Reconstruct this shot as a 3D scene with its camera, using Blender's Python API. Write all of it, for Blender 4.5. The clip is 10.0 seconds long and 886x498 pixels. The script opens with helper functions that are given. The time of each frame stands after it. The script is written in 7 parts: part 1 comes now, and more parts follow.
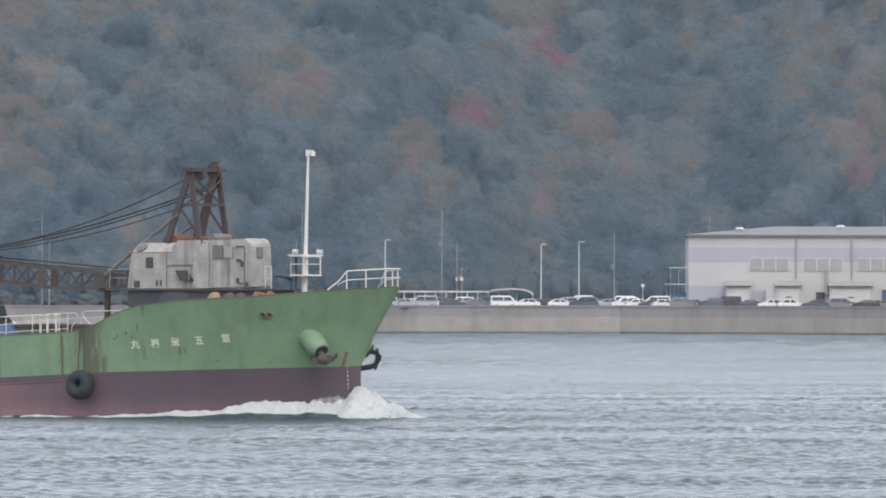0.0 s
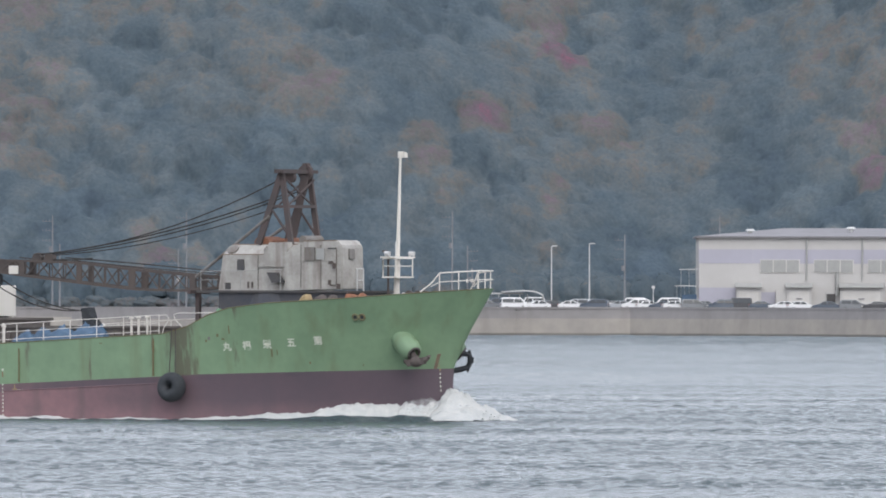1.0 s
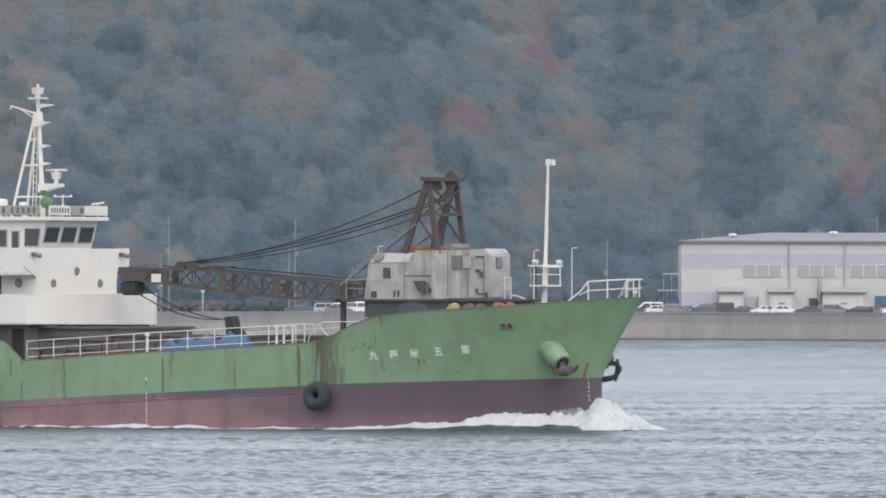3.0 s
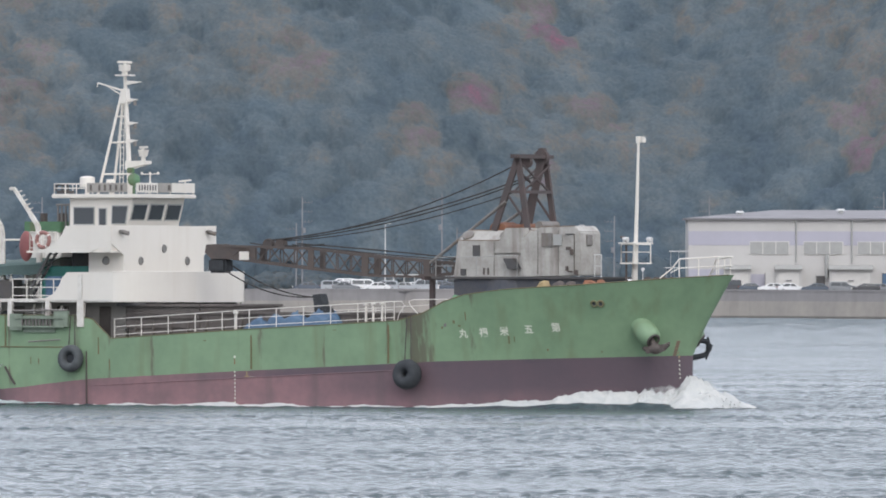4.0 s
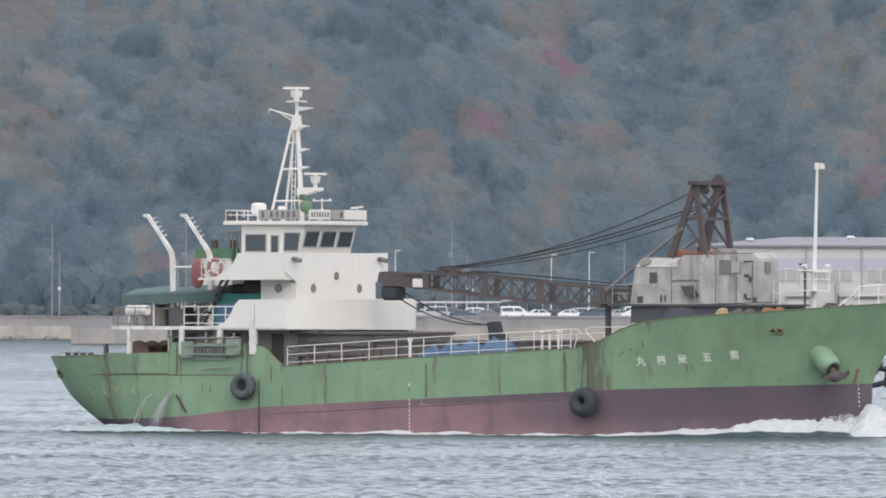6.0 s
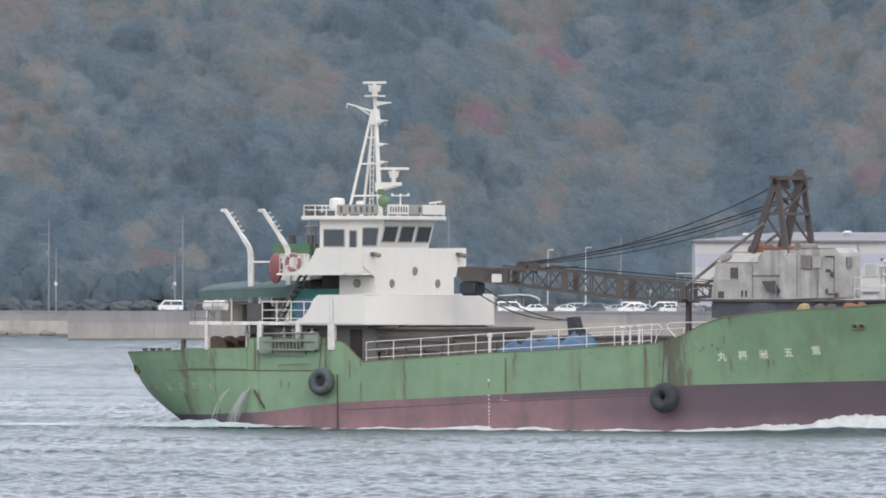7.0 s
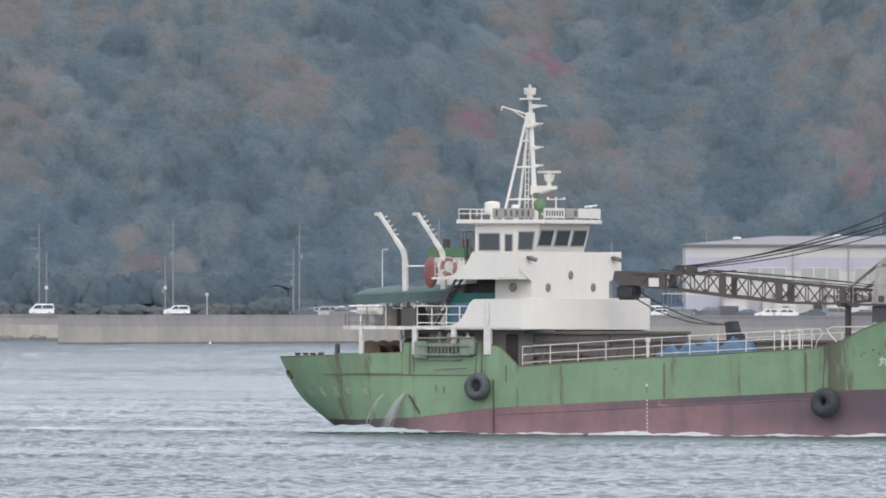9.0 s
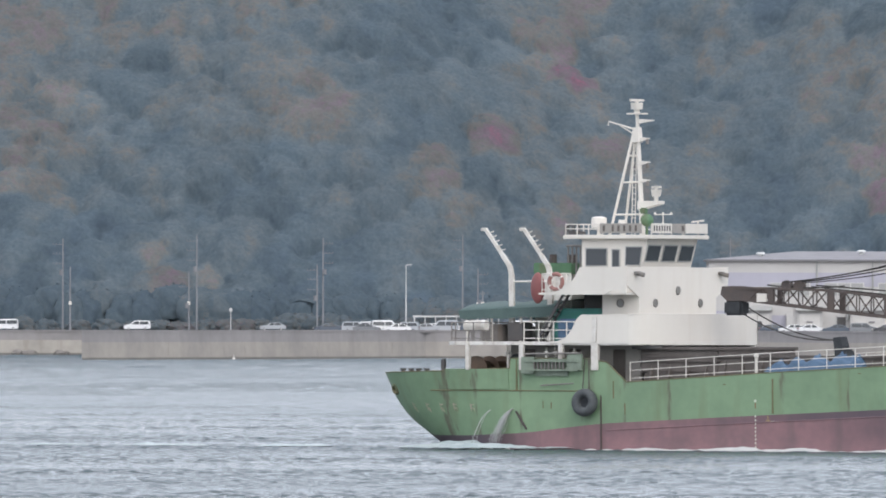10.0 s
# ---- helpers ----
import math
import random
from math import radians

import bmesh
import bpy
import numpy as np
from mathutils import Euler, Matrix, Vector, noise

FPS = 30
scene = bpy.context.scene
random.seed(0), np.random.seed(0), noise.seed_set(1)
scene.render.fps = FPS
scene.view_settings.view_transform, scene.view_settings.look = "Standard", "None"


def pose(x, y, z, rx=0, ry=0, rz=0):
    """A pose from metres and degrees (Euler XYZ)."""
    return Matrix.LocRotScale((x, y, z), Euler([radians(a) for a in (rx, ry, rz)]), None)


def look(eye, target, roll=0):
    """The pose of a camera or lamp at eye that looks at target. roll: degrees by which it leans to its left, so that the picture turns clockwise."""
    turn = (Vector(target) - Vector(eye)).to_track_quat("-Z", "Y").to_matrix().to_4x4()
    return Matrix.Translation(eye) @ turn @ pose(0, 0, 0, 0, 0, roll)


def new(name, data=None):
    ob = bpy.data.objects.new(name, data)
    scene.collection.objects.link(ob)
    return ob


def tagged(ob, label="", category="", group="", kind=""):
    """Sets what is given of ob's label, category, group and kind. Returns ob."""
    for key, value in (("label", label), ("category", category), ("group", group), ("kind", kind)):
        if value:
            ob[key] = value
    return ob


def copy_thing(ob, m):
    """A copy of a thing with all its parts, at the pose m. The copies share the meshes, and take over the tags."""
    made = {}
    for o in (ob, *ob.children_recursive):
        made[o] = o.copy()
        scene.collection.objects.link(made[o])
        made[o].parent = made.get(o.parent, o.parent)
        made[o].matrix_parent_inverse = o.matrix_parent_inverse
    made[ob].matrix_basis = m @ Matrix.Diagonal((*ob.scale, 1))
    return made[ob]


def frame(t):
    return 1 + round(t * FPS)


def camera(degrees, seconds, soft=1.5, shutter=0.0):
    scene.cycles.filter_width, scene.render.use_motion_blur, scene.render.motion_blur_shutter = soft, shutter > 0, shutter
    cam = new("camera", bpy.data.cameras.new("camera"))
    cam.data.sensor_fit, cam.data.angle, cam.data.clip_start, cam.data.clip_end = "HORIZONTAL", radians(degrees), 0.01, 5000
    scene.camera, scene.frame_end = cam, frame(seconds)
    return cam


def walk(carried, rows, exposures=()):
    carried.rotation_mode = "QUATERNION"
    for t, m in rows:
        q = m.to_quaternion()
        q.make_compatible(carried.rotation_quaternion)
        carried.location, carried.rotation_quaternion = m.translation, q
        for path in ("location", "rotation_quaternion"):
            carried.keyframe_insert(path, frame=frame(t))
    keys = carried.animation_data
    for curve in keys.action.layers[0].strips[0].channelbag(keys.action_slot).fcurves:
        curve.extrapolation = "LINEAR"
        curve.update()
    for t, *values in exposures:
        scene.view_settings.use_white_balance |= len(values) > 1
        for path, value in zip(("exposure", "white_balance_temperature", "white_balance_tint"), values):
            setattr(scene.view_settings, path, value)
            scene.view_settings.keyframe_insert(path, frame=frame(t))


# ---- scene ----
F_PIX = 26000.0                      # lens: distance over size
EYE = Vector((0.0, 0.0, 7.3))        # on the near shore, above the sea


def aim(t, ox, oy):
    """Camera pose for a small yaw and tilt, both in 1/26000 rad; the eye rises a little in the second second."""
    lift = float(np.interp(t, [0.0, 1.0, 1.5, 2.0], [-0.31, -0.30, -0.18, 0.0]))
    eye = EYE + Vector((0, 0, lift))
    return look(eye, eye + Vector((-ox / F_PIX * 1000.0, 1000.0, (69.0 + oy) / F_PIX * 1000.0 - lift / 2.35)), 0.125)


cam = camera(3.4547, 10.0, soft=1.8)
PATH = [(0.0, 0, 0), (0.5, 10, 2.5), (1.0, 18.5, 3), (1.5, 15, 3.5), (2.0, 6.5, 7.5), (2.2, 4, 10), (3.3, -27.5, 11),
        (3.5, -36.5, 7), (4.0, 0, -29), (4.5, 1.5, -20), (5.0, 0, -14.5), (5.5, 12.5, 10.5), (5.7, 18, 20),
        (6.8, 16, 11), (7.0, 12, 10), (7.5, 4, 20.5), (8.0, -2.5, 21.5), (8.5, -19.5, 15), (9.0, -5, 17),
        (9.5, 17.5, 21.5), (10.0, 37, 44)]
walk(cam, [(t, aim(t, ox, oy)) for t, ox, oy in PATH], exposures=[(0.0, -0.06), (1.0, -0.05), (2.2, 0.0), (3.5, 0.02), (4.5, -0.03), (5.1, -0.01), (5.6, 0.06), (7.0, 0.09), (7.5, 0.08), (8.5, 0.05), (9.0, 0.06), (10.0, 0.05)])

# ---- light: an overcast afternoon ----
world = bpy.data.worlds.new("overcast")
scene.world = world
world.use_nodes = True
nt = world.node_tree
sky = nt.nodes.new("ShaderNodeTexSky")
sky.sky_type, sky.sun_disc = "NISHITA", False
sky.sun_elevation, sky.sun_rotation = radians(45), radians(165)
sky.dust_density, sky.air_density = 4.0, 1.2
soften = nt.nodes.new("ShaderNodeHueSaturation")
soften.inputs["Saturation"].default_value = 0.42
nt.links.new(sky.outputs[0], soften.inputs["Color"])
cloud = nt.nodes.new("ShaderNodeMix")                  # an even cloud cover over the clear sky
cloud.data_type = "RGBA"
cloud.inputs["Factor"].default_value = 0.6
cloud.inputs["B"].default_value = (11.75, 12.4, 14.2, 1)
nt.links.new(soften.outputs[0], cloud.inputs["A"])
back = nt.nodes["Background"]
nt.links.new(cloud.outputs["Result"], back.inputs[0])
back.inputs[1].default_value = 0.152

sun = new("sun", bpy.data.lights.new("sun", "SUN"))
sun.data.energy, sun.data.angle, sun.data.color = 0.6, radians(40), (1.0, 0.96, 0.9)
sun.matrix_world = look((27, -101, 105), (0, 0, 0))

# ---- materials ----
def material(name, base, other=None, scale=1.0, amount=0.5, rough=0.6, metal=0.0, bump=0.0, bump_scale=None,
             streak=None, streak_amount=0.0, streak_scale=1.2, grain=6.0, stretch=(1, 1, 1), rand=0.0):
    """Paint, metal or stone: two noises blend base and other, a third one, drawn out downwards, lays streaks over it."""
    m = bpy.data.materials.new(name)
    m.use_nodes = True
    t = m.node_tree
    n, l = t.nodes, t.links
    b = n["Principled BSDF"]
    b.inputs["Roughness"].default_value, b.inputs["Metallic"].default_value = rough, metal
    co = n.new("ShaderNodeTexCoord")
    mp = n.new("ShaderNodeMapping")
    mp.inputs["Scale"].default_value = stretch
    l.new(co.outputs["Object"], mp.inputs[0])

    def noisy(sc, detail=4.0, src=None):
        x = n.new("ShaderNodeTexNoise")
        x.inputs["Scale"].default_value, x.inputs["Detail"].default_value = sc, detail
        l.new(src or mp.outputs[0], x.inputs["Vector"])
        return x.outputs["Fac"]

    def ramp(fac, lo, hi):
        r = n.new("ShaderNodeMapRange")
        r.inputs["From Min"].default_value, r.inputs["From Max"].default_value = lo, hi
        l.new(fac, r.inputs["Value"])
        return r.outputs[0]

    def mix(fac, a, c):
        x = n.new("ShaderNodeMix")
        x.data_type = "RGBA"
        for sock, val in ((x.inputs["Factor"], fac), (x.inputs["A"], a), (x.inputs["B"], c)):
            if hasattr(val, "is_output"):
                l.new(val, sock)
            elif isinstance(val, (int, float)):
                sock.default_value = val
            else:
                sock.default_value = (*val, 1.0)
        return x.outputs["Result"]

    other = other or tuple(c * 0.7 for c in base)
    big = ramp(noisy(scale), 0.35, 0.68)
    small = ramp(noisy(scale * grain), 0.35, 0.7)
    both = n.new("ShaderNodeMath")
    both.operation = "MULTIPLY_ADD"
    l.new(big, both.inputs[0])
    both.inputs[1].default_value = amount
    sm = n.new("ShaderNodeMath")
    sm.operation = "MULTIPLY"
    l.new(small, sm.inputs[0])
    sm.inputs[1].default_value = amount * 0.45
    l.new(sm.outputs[0], both.inputs[2])
    col = mix(both.outputs[0], base, other)
    if streak:
        sp = n.new("ShaderNodeMapping")
        sp.inputs["Scale"].default_value = (streak_scale, streak_scale, streak_scale * 0.12)
        l.new(co.outputs["Object"], sp.inputs[0])
        fac = ramp(noisy(1.0, 6.0, sp.outputs[0]), 0.53, 0.72)
        k = n.new("ShaderNodeMath")
        k.operation = "MULTIPLY"
        l.new(fac, k.inputs[0])
        k.inputs[1].default_value = streak_amount
        col = mix(k.outputs[0], col, streak)
    if rand:
        info = n.new("ShaderNodeObjectInfo")
        hs = n.new("ShaderNodeHueSaturation")
        mr = n.new("ShaderNodeMapRange")
        mr.inputs["To Min"].default_value, mr.inputs["To Max"].default_value = 1 - rand, 1 + rand
        l.new(info.outputs["Random"], mr.inputs["Value"])
        l.new(mr.outputs[0], hs.inputs["Value"])
        l.new(col, hs.inputs["Color"])
        col = hs.outputs[0]
    l.new(col, b.inputs["Base Color"])
    if bump:
        bp = n.new("ShaderNodeBump")
        bp.inputs["Strength"].default_value, bp.inputs["Distance"].default_value = bump, 0.05
        l.new(noisy(bump_scale or scale * 8), bp.inputs["Height"])
        l.new(bp.outputs[0], b.inputs["Normal"])
    return m


RUST = (0.17, 0.085, 0.045)
M_GREEN = material("green_hull_paint", (0.208, 0.312, 0.188), (0.155, 0.240, 0.146), 0.5, 0.6, 0.55, bump=0.15,
                   bump_scale=3.0, streak=(0.15, 0.175, 0.095), streak_amount=0.5, streak_scale=1.2)
M_GREEN_DARK = material("dull_green_paint", (0.10, 0.22, 0.11), (0.07, 0.14, 0.08), 0.8, 0.6, 0.6, streak=RUST,
                        streak_amount=0.5)
M_WHITE = material("white_ship_paint", (0.685, 0.65, 0.59), (0.63, 0.595, 0.54), 0.45, 0.4, 0.45, streak=(0.55, 0.49, 0.41),
                   streak_amount=0.22, streak_scale=0.9)
M_GANGWAY = material("grey_green_gangway_paint", (0.22, 0.27, 0.21), (0.15, 0.18, 0.14), 1.5, 0.7, 0.7, streak=RUST, streak_amount=0.4)
M_WHITE_WORN = material("worn_white_paint", (0.72, 0.70, 0.66), (0.50, 0.46, 0.40), 1.5, 0.6, 0.55, streak=RUST,
                        streak_amount=0.35, streak_scale=3.0)
M_CAB = material("dirty_grey_paint", (0.43, 0.415, 0.385), (0.29, 0.275, 0.25), 1.1, 0.8, 0.6, bump=0.2, streak=(0.14, 0.105, 0.085),
                 streak_amount=0.6, streak_scale=1.7)
M_TYRE = material("weathered_tyre_rubber", (0.05, 0.057, 0.061), (0.085, 0.093, 0.096), 2.2, 0.8, 0.8, bump=0.4)
M_BOOM = material("rusty_dark_steel", (0.080, 0.069, 0.066), (0.11, 0.085, 0.072), 1.4, 0.7, 0.8, bump=0.3)
M_AFRAME = material("brown_rusted_steel", (0.092, 0.067, 0.063), (0.064, 0.058, 0.058), 1.2, 0.7, 0.8, bump=0.3)
M_RUST = material("orange_rust", (0.25, 0.11, 0.06), (0.14, 0.07, 0.05), 1.6, 0.7, 0.85, bump=0.3)
M_BLACK = material("black_rubber", (0.024, 0.028, 0.033), (0.045, 0.049, 0.054), 3.0, 0.6, 0.75, bump=0.4)
# dark base colour, which also stands for shade in the casing recess and doorway
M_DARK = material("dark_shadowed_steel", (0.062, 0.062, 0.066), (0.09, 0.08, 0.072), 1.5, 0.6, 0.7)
M_GREYSTEEL = material("grey_weathered_steel", (0.22, 0.21, 0.20), (0.14, 0.125, 0.11), 0.9, 0.7, 0.7, bump=0.2,
                       streak=(0.12, 0.08, 0.05), streak_amount=0.5)
M_DECK = material("rusty_deck_paint", (0.13, 0.10, 0.08), (0.09, 0.09, 0.08), 0.7, 0.7, 0.85, bump=0.3)
M_NAVY = material("dark_navy_steel", (0.042, 0.048, 0.064), (0.07, 0.068, 0.07), 1.2, 0.7, 0.6, bump=0.2)
M_WINCH = material("rust_brown_paint", (0.24, 0.16, 0.11), (0.15, 0.115, 0.09), 2.0, 0.7, 0.8, bump=0.3)
M_STAIN = material("rust_stained_green", (0.17, 0.12, 0.065), (0.13, 0.16, 0.085), 2.0, 0.8, 0.75)
M_HATCH = material("brown_grey_steel", (0.135, 0.118, 0.108), (0.09, 0.078, 0.07), 0.8, 0.7, 0.75, bump=0.2)
M_ROPE = material("dark_wire_rope", (0.03, 0.028, 0.027), (0.05, 0.045, 0.04), 4.0, 0.6, 0.7)
M_BLUE = material("blue_tarpaulin", (0.075, 0.14, 0.225), (0.05, 0.095, 0.16), 2.0, 0.7, 0.5, bump=0.6, bump_scale=5.0)
M_AWNING = material("green_canvas", (0.085, 0.13, 0.12), (0.06, 0.095, 0.09), 1.5, 0.7, 0.8, bump=0.3)
M_TEAL = material("teal_paint", (0.05, 0.24, 0.20), (0.04, 0.16, 0.14), 1.5, 0.6, 0.55)
M_RED = material("faded_red_paint", (0.25, 0.085, 0.08), (0.17, 0.06, 0.06), 2.0, 0.5, 0.5)
M_ORANGE = material("lifebuoy_orange", (0.31, 0.15, 0.13), (0.24, 0.11, 0.095), 3.0, 0.4, 0.5)
M_YELLOW = material("ochre_rubber", (0.35, 0.27, 0.13), (0.22, 0.15, 0.09), 2.0, 0.6, 0.7)
M_MARK = material("chalky_white_marking", (0.72, 0.71, 0.62), (0.45, 0.50, 0.38), 6.0, 0.6, 0.7)
M_MARK_OLD = material("worn_pink_marking", (0.42, 0.36, 0.30), (0.20, 0.28, 0.16), 5.0, 0.8, 0.8)
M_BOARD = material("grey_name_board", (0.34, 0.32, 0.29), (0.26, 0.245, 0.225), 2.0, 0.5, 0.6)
M_INK = material("black_lettering", (0.03, 0.03, 0.035), (0.06, 0.06, 0.06), 4.0, 0.5, 0.6)
M_CONCRETE = material("weathered_concrete", (0.38, 0.345, 0.305), (0.27, 0.25, 0.23), 0.12, 0.7, 0.85, bump=0.2, bump_scale=1.0,
                      streak=(0.18, 0.165, 0.15), streak_amount=0.28, streak_scale=0.3)
M_CONCRETE_PALE = material("pale_concrete", (0.42, 0.385, 0.34), (0.30, 0.28, 0.25), 0.15, 0.7, 0.85, bump=0.2, bump_scale=1.0,
                           streak=(0.18, 0.15, 0.12), streak_amount=0.5, streak_scale=0.4)
M_PARAPET = material("grey_parapet_concrete", (0.31, 0.29, 0.285), (0.235, 0.222, 0.218), 0.12, 0.7, 0.85, bump=0.2, bump_scale=1.0,
                     streak=(0.15, 0.14, 0.13), streak_amount=0.3, streak_scale=0.3)
M_WET = material("wet_tidal_concrete", (0.20, 0.18, 0.16), (0.13, 0.12, 0.11), 0.3, 0.7, 0.6)
M_GRAVEL = material("asphalt_yard", (0.07, 0.07, 0.07), (0.10, 0.095, 0.09), 0.2, 0.7, 0.9)
# hill undergrowth, its blue-grey base includes painted distance haze
M_HILL = material("hazed_undergrowth", (0.15, 0.18, 0.195), (0.165, 0.175, 0.165), 0.12, 0.8, 0.95, bump=0.6, bump_scale=0.8)
M_CLAD = material("white_wall_cladding", (0.50, 0.485, 0.465), (0.45, 0.435, 0.415), 0.15, 0.6, 0.6, streak=(0.5, 0.48, 0.46),
                  streak_amount=0.3, streak_scale=0.5)
M_LILAC = material("lilac_wall_cladding", (0.41, 0.40, 0.46), (0.37, 0.36, 0.41), 0.15, 0.6, 0.6)
M_ROOF = material("grey_sheet_roof", (0.22, 0.21, 0.22), (0.17, 0.165, 0.17), 0.3, 0.6, 0.6)
M_BLIND = material("grey_window_blind", (0.36, 0.36, 0.34), (0.30, 0.30, 0.29), 1.0, 0.6, 0.4)
M_SHUTTER = material("white_shutter", (0.60, 0.58, 0.55), (0.50, 0.48, 0.45), 0.6, 0.6, 0.6)
M_POLE = material("grey_pole_concrete", (0.235, 0.24, 0.255), (0.19, 0.195, 0.205), 0.6, 0.6, 0.8)
M_LAMP = material("galvanised_lamp_post", (0.58, 0.58, 0.57), (0.48, 0.48, 0.47), 0.8, 0.5, 0.5)
M_FOAM = material("white_sea_foam", (0.54, 0.535, 0.515), (0.43, 0.445, 0.44), 1.6, 0.8, 0.75, bump=0.6, bump_scale=6.0)
M_WASH = material("thin_greenish_foam", (0.46, 0.505, 0.50), (0.32, 0.38, 0.39), 1.2, 0.9, 0.5, bump=0.7, bump_scale=5.0)
M_TRUNK = material("grey_brown_bark", (0.10, 0.085, 0.07), (0.06, 0.05, 0.045), 1.5, 0.6, 0.9)



def thin_spray():
    """Water torn into drops: partly see-through white."""
    m = bpy.data.materials.new("thin_white_spray")
    m.use_nodes = True
    t = m.node_tree
    n, l = t.nodes, t.links
    b = n["Principled BSDF"]
    b.inputs["Base Color"].default_value, b.inputs["Roughness"].default_value = (0.82, 0.84, 0.83, 1), 0.6
    co = n.new("ShaderNodeTexCoord")
    mp = n.new("ShaderNodeMapping")
    mp.inputs["Scale"].default_value = (9.0, 9.0, 1.6)
    l.new(co.outputs["Object"], mp.inputs[0])
    ns = n.new("ShaderNodeTexNoise")
    ns.inputs["Scale"].default_value = 1.0
    l.new(mp.outputs[0], ns.inputs["Vector"])
    mr = n.new("ShaderNodeMapRange")
    mr.inputs["From Min"].default_value, mr.inputs["From Max"].default_value = 0.38, 0.62
    mr.inputs["To Min"].default_value, mr.inputs["To Max"].default_value = 0.05, 0.30
    l.new(ns.outputs["Fac"], mr.inputs["Value"])
    l.new(mr.outputs[0], b.inputs["Alpha"])
    return m


M_SPRAY = thin_spray()


def glass_dark(name, tint):
    m = bpy.data.materials.new(name)
    m.use_nodes = True
    b = m.node_tree.nodes["Principled BSDF"]
    b.inputs["Base Color"].default_value = (*tint, 1)
    b.inputs["Roughness"].default_value, b.inputs["IOR"].default_value = 0.06, 1.5
    return m


M_GLASS = glass_dark("tinted_window_glass", (0.045, 0.052, 0.058))
# porthole glass in a paler grey than the windows
M_PORT = glass_dark("pale_port_glass", (0.20, 0.20, 0.19))



def stain_hull():
    """A brown scraped patch where the forward tyre rubs, torn downwards."""
    t = M_GREEN.node_tree
    n, l = t.nodes, t.links
    b = n["Principled BSDF"]
    old = b.inputs["Base Color"].links[0].from_socket
    co = n.new("ShaderNodeTexCoord")
    sep = n.new("ShaderNodeSeparateXYZ")
    l.new(co.outputs["Object"], sep.inputs[0])
    mp = n.new("ShaderNodeMapping")
    mp.inputs["Scale"].default_value = (3.2, 3.2, 0.7)
    l.new(co.outputs["Object"], mp.inputs[0])
    ns = n.new("ShaderNodeTexNoise")
    ns.inputs["Scale"].default_value, ns.inputs["Detail"].default_value = 1.0, 6.0
    l.new(mp.outputs[0], ns.inputs["Vector"])
    fac = None
    for mid, wide, top in ((31.7, 1.7, 1.45), (1.3, 0.9, 1.0), (12.6, 0.5, 0.75), (10.3, 0.9, 0.8), (6.2, 0.35, 0.7), (15.3, 0.3, 0.55), (22.1, 0.3, 0.6), (29.9, 0.35, 0.7), (35.0, 0.6, 0.45), (3.4, 0.4, 0.6), (26.0, 0.3, 0.5)):
        d = n.new("ShaderNodeMath")
        d.operation = "SUBTRACT"
        l.new(sep.outputs["X"], d.inputs[0])
        d.inputs[1].default_value = mid
        a = n.new("ShaderNodeMath")
        a.operation = "ABSOLUTE"
        l.new(d.outputs[0], a.inputs[0])
        r = n.new("ShaderNodeMapRange")
        r.inputs["From Min"].default_value, r.inputs["From Max"].default_value = 0.0, wide
        r.inputs["To Min"].default_value, r.inputs["To Max"].default_value = 0.26 * top, -0.2
        l.new(a.outputs[0], r.inputs["Value"])
        if fac is None:
            fac = r.outputs[0]
        else:
            m = n.new("ShaderNodeMath")
            m.operation = "MAXIMUM"
            l.new(fac, m.inputs[0])
            l.new(r.outputs[0], m.inputs[1])
            fac = m.outputs[0]
    add = n.new("ShaderNodeMath")
    add.operation = "ADD"
    l.new(fac, add.inputs[0])
    l.new(ns.outputs["Fac"], add.inputs[1])
    th = n.new("ShaderNodeMapRange")
    th.inputs["From Min"].default_value, th.inputs["From Max"].default_value = 0.56, 0.78
    th.inputs["To Max"].default_value = 0.85
    l.new(add.outputs[0], th.inputs["Value"])
    mx = n.new("ShaderNodeMix")
    mx.data_type = "RGBA"
    l.new(th.outputs[0], mx.inputs["Factor"])
    l.new(old, mx.inputs["A"])
    mx.inputs["B"].default_value = (0.115, 0.105, 0.075, 1)
    l.new(mx.outputs["Result"], b.inputs["Base Color"])


stain_hull()


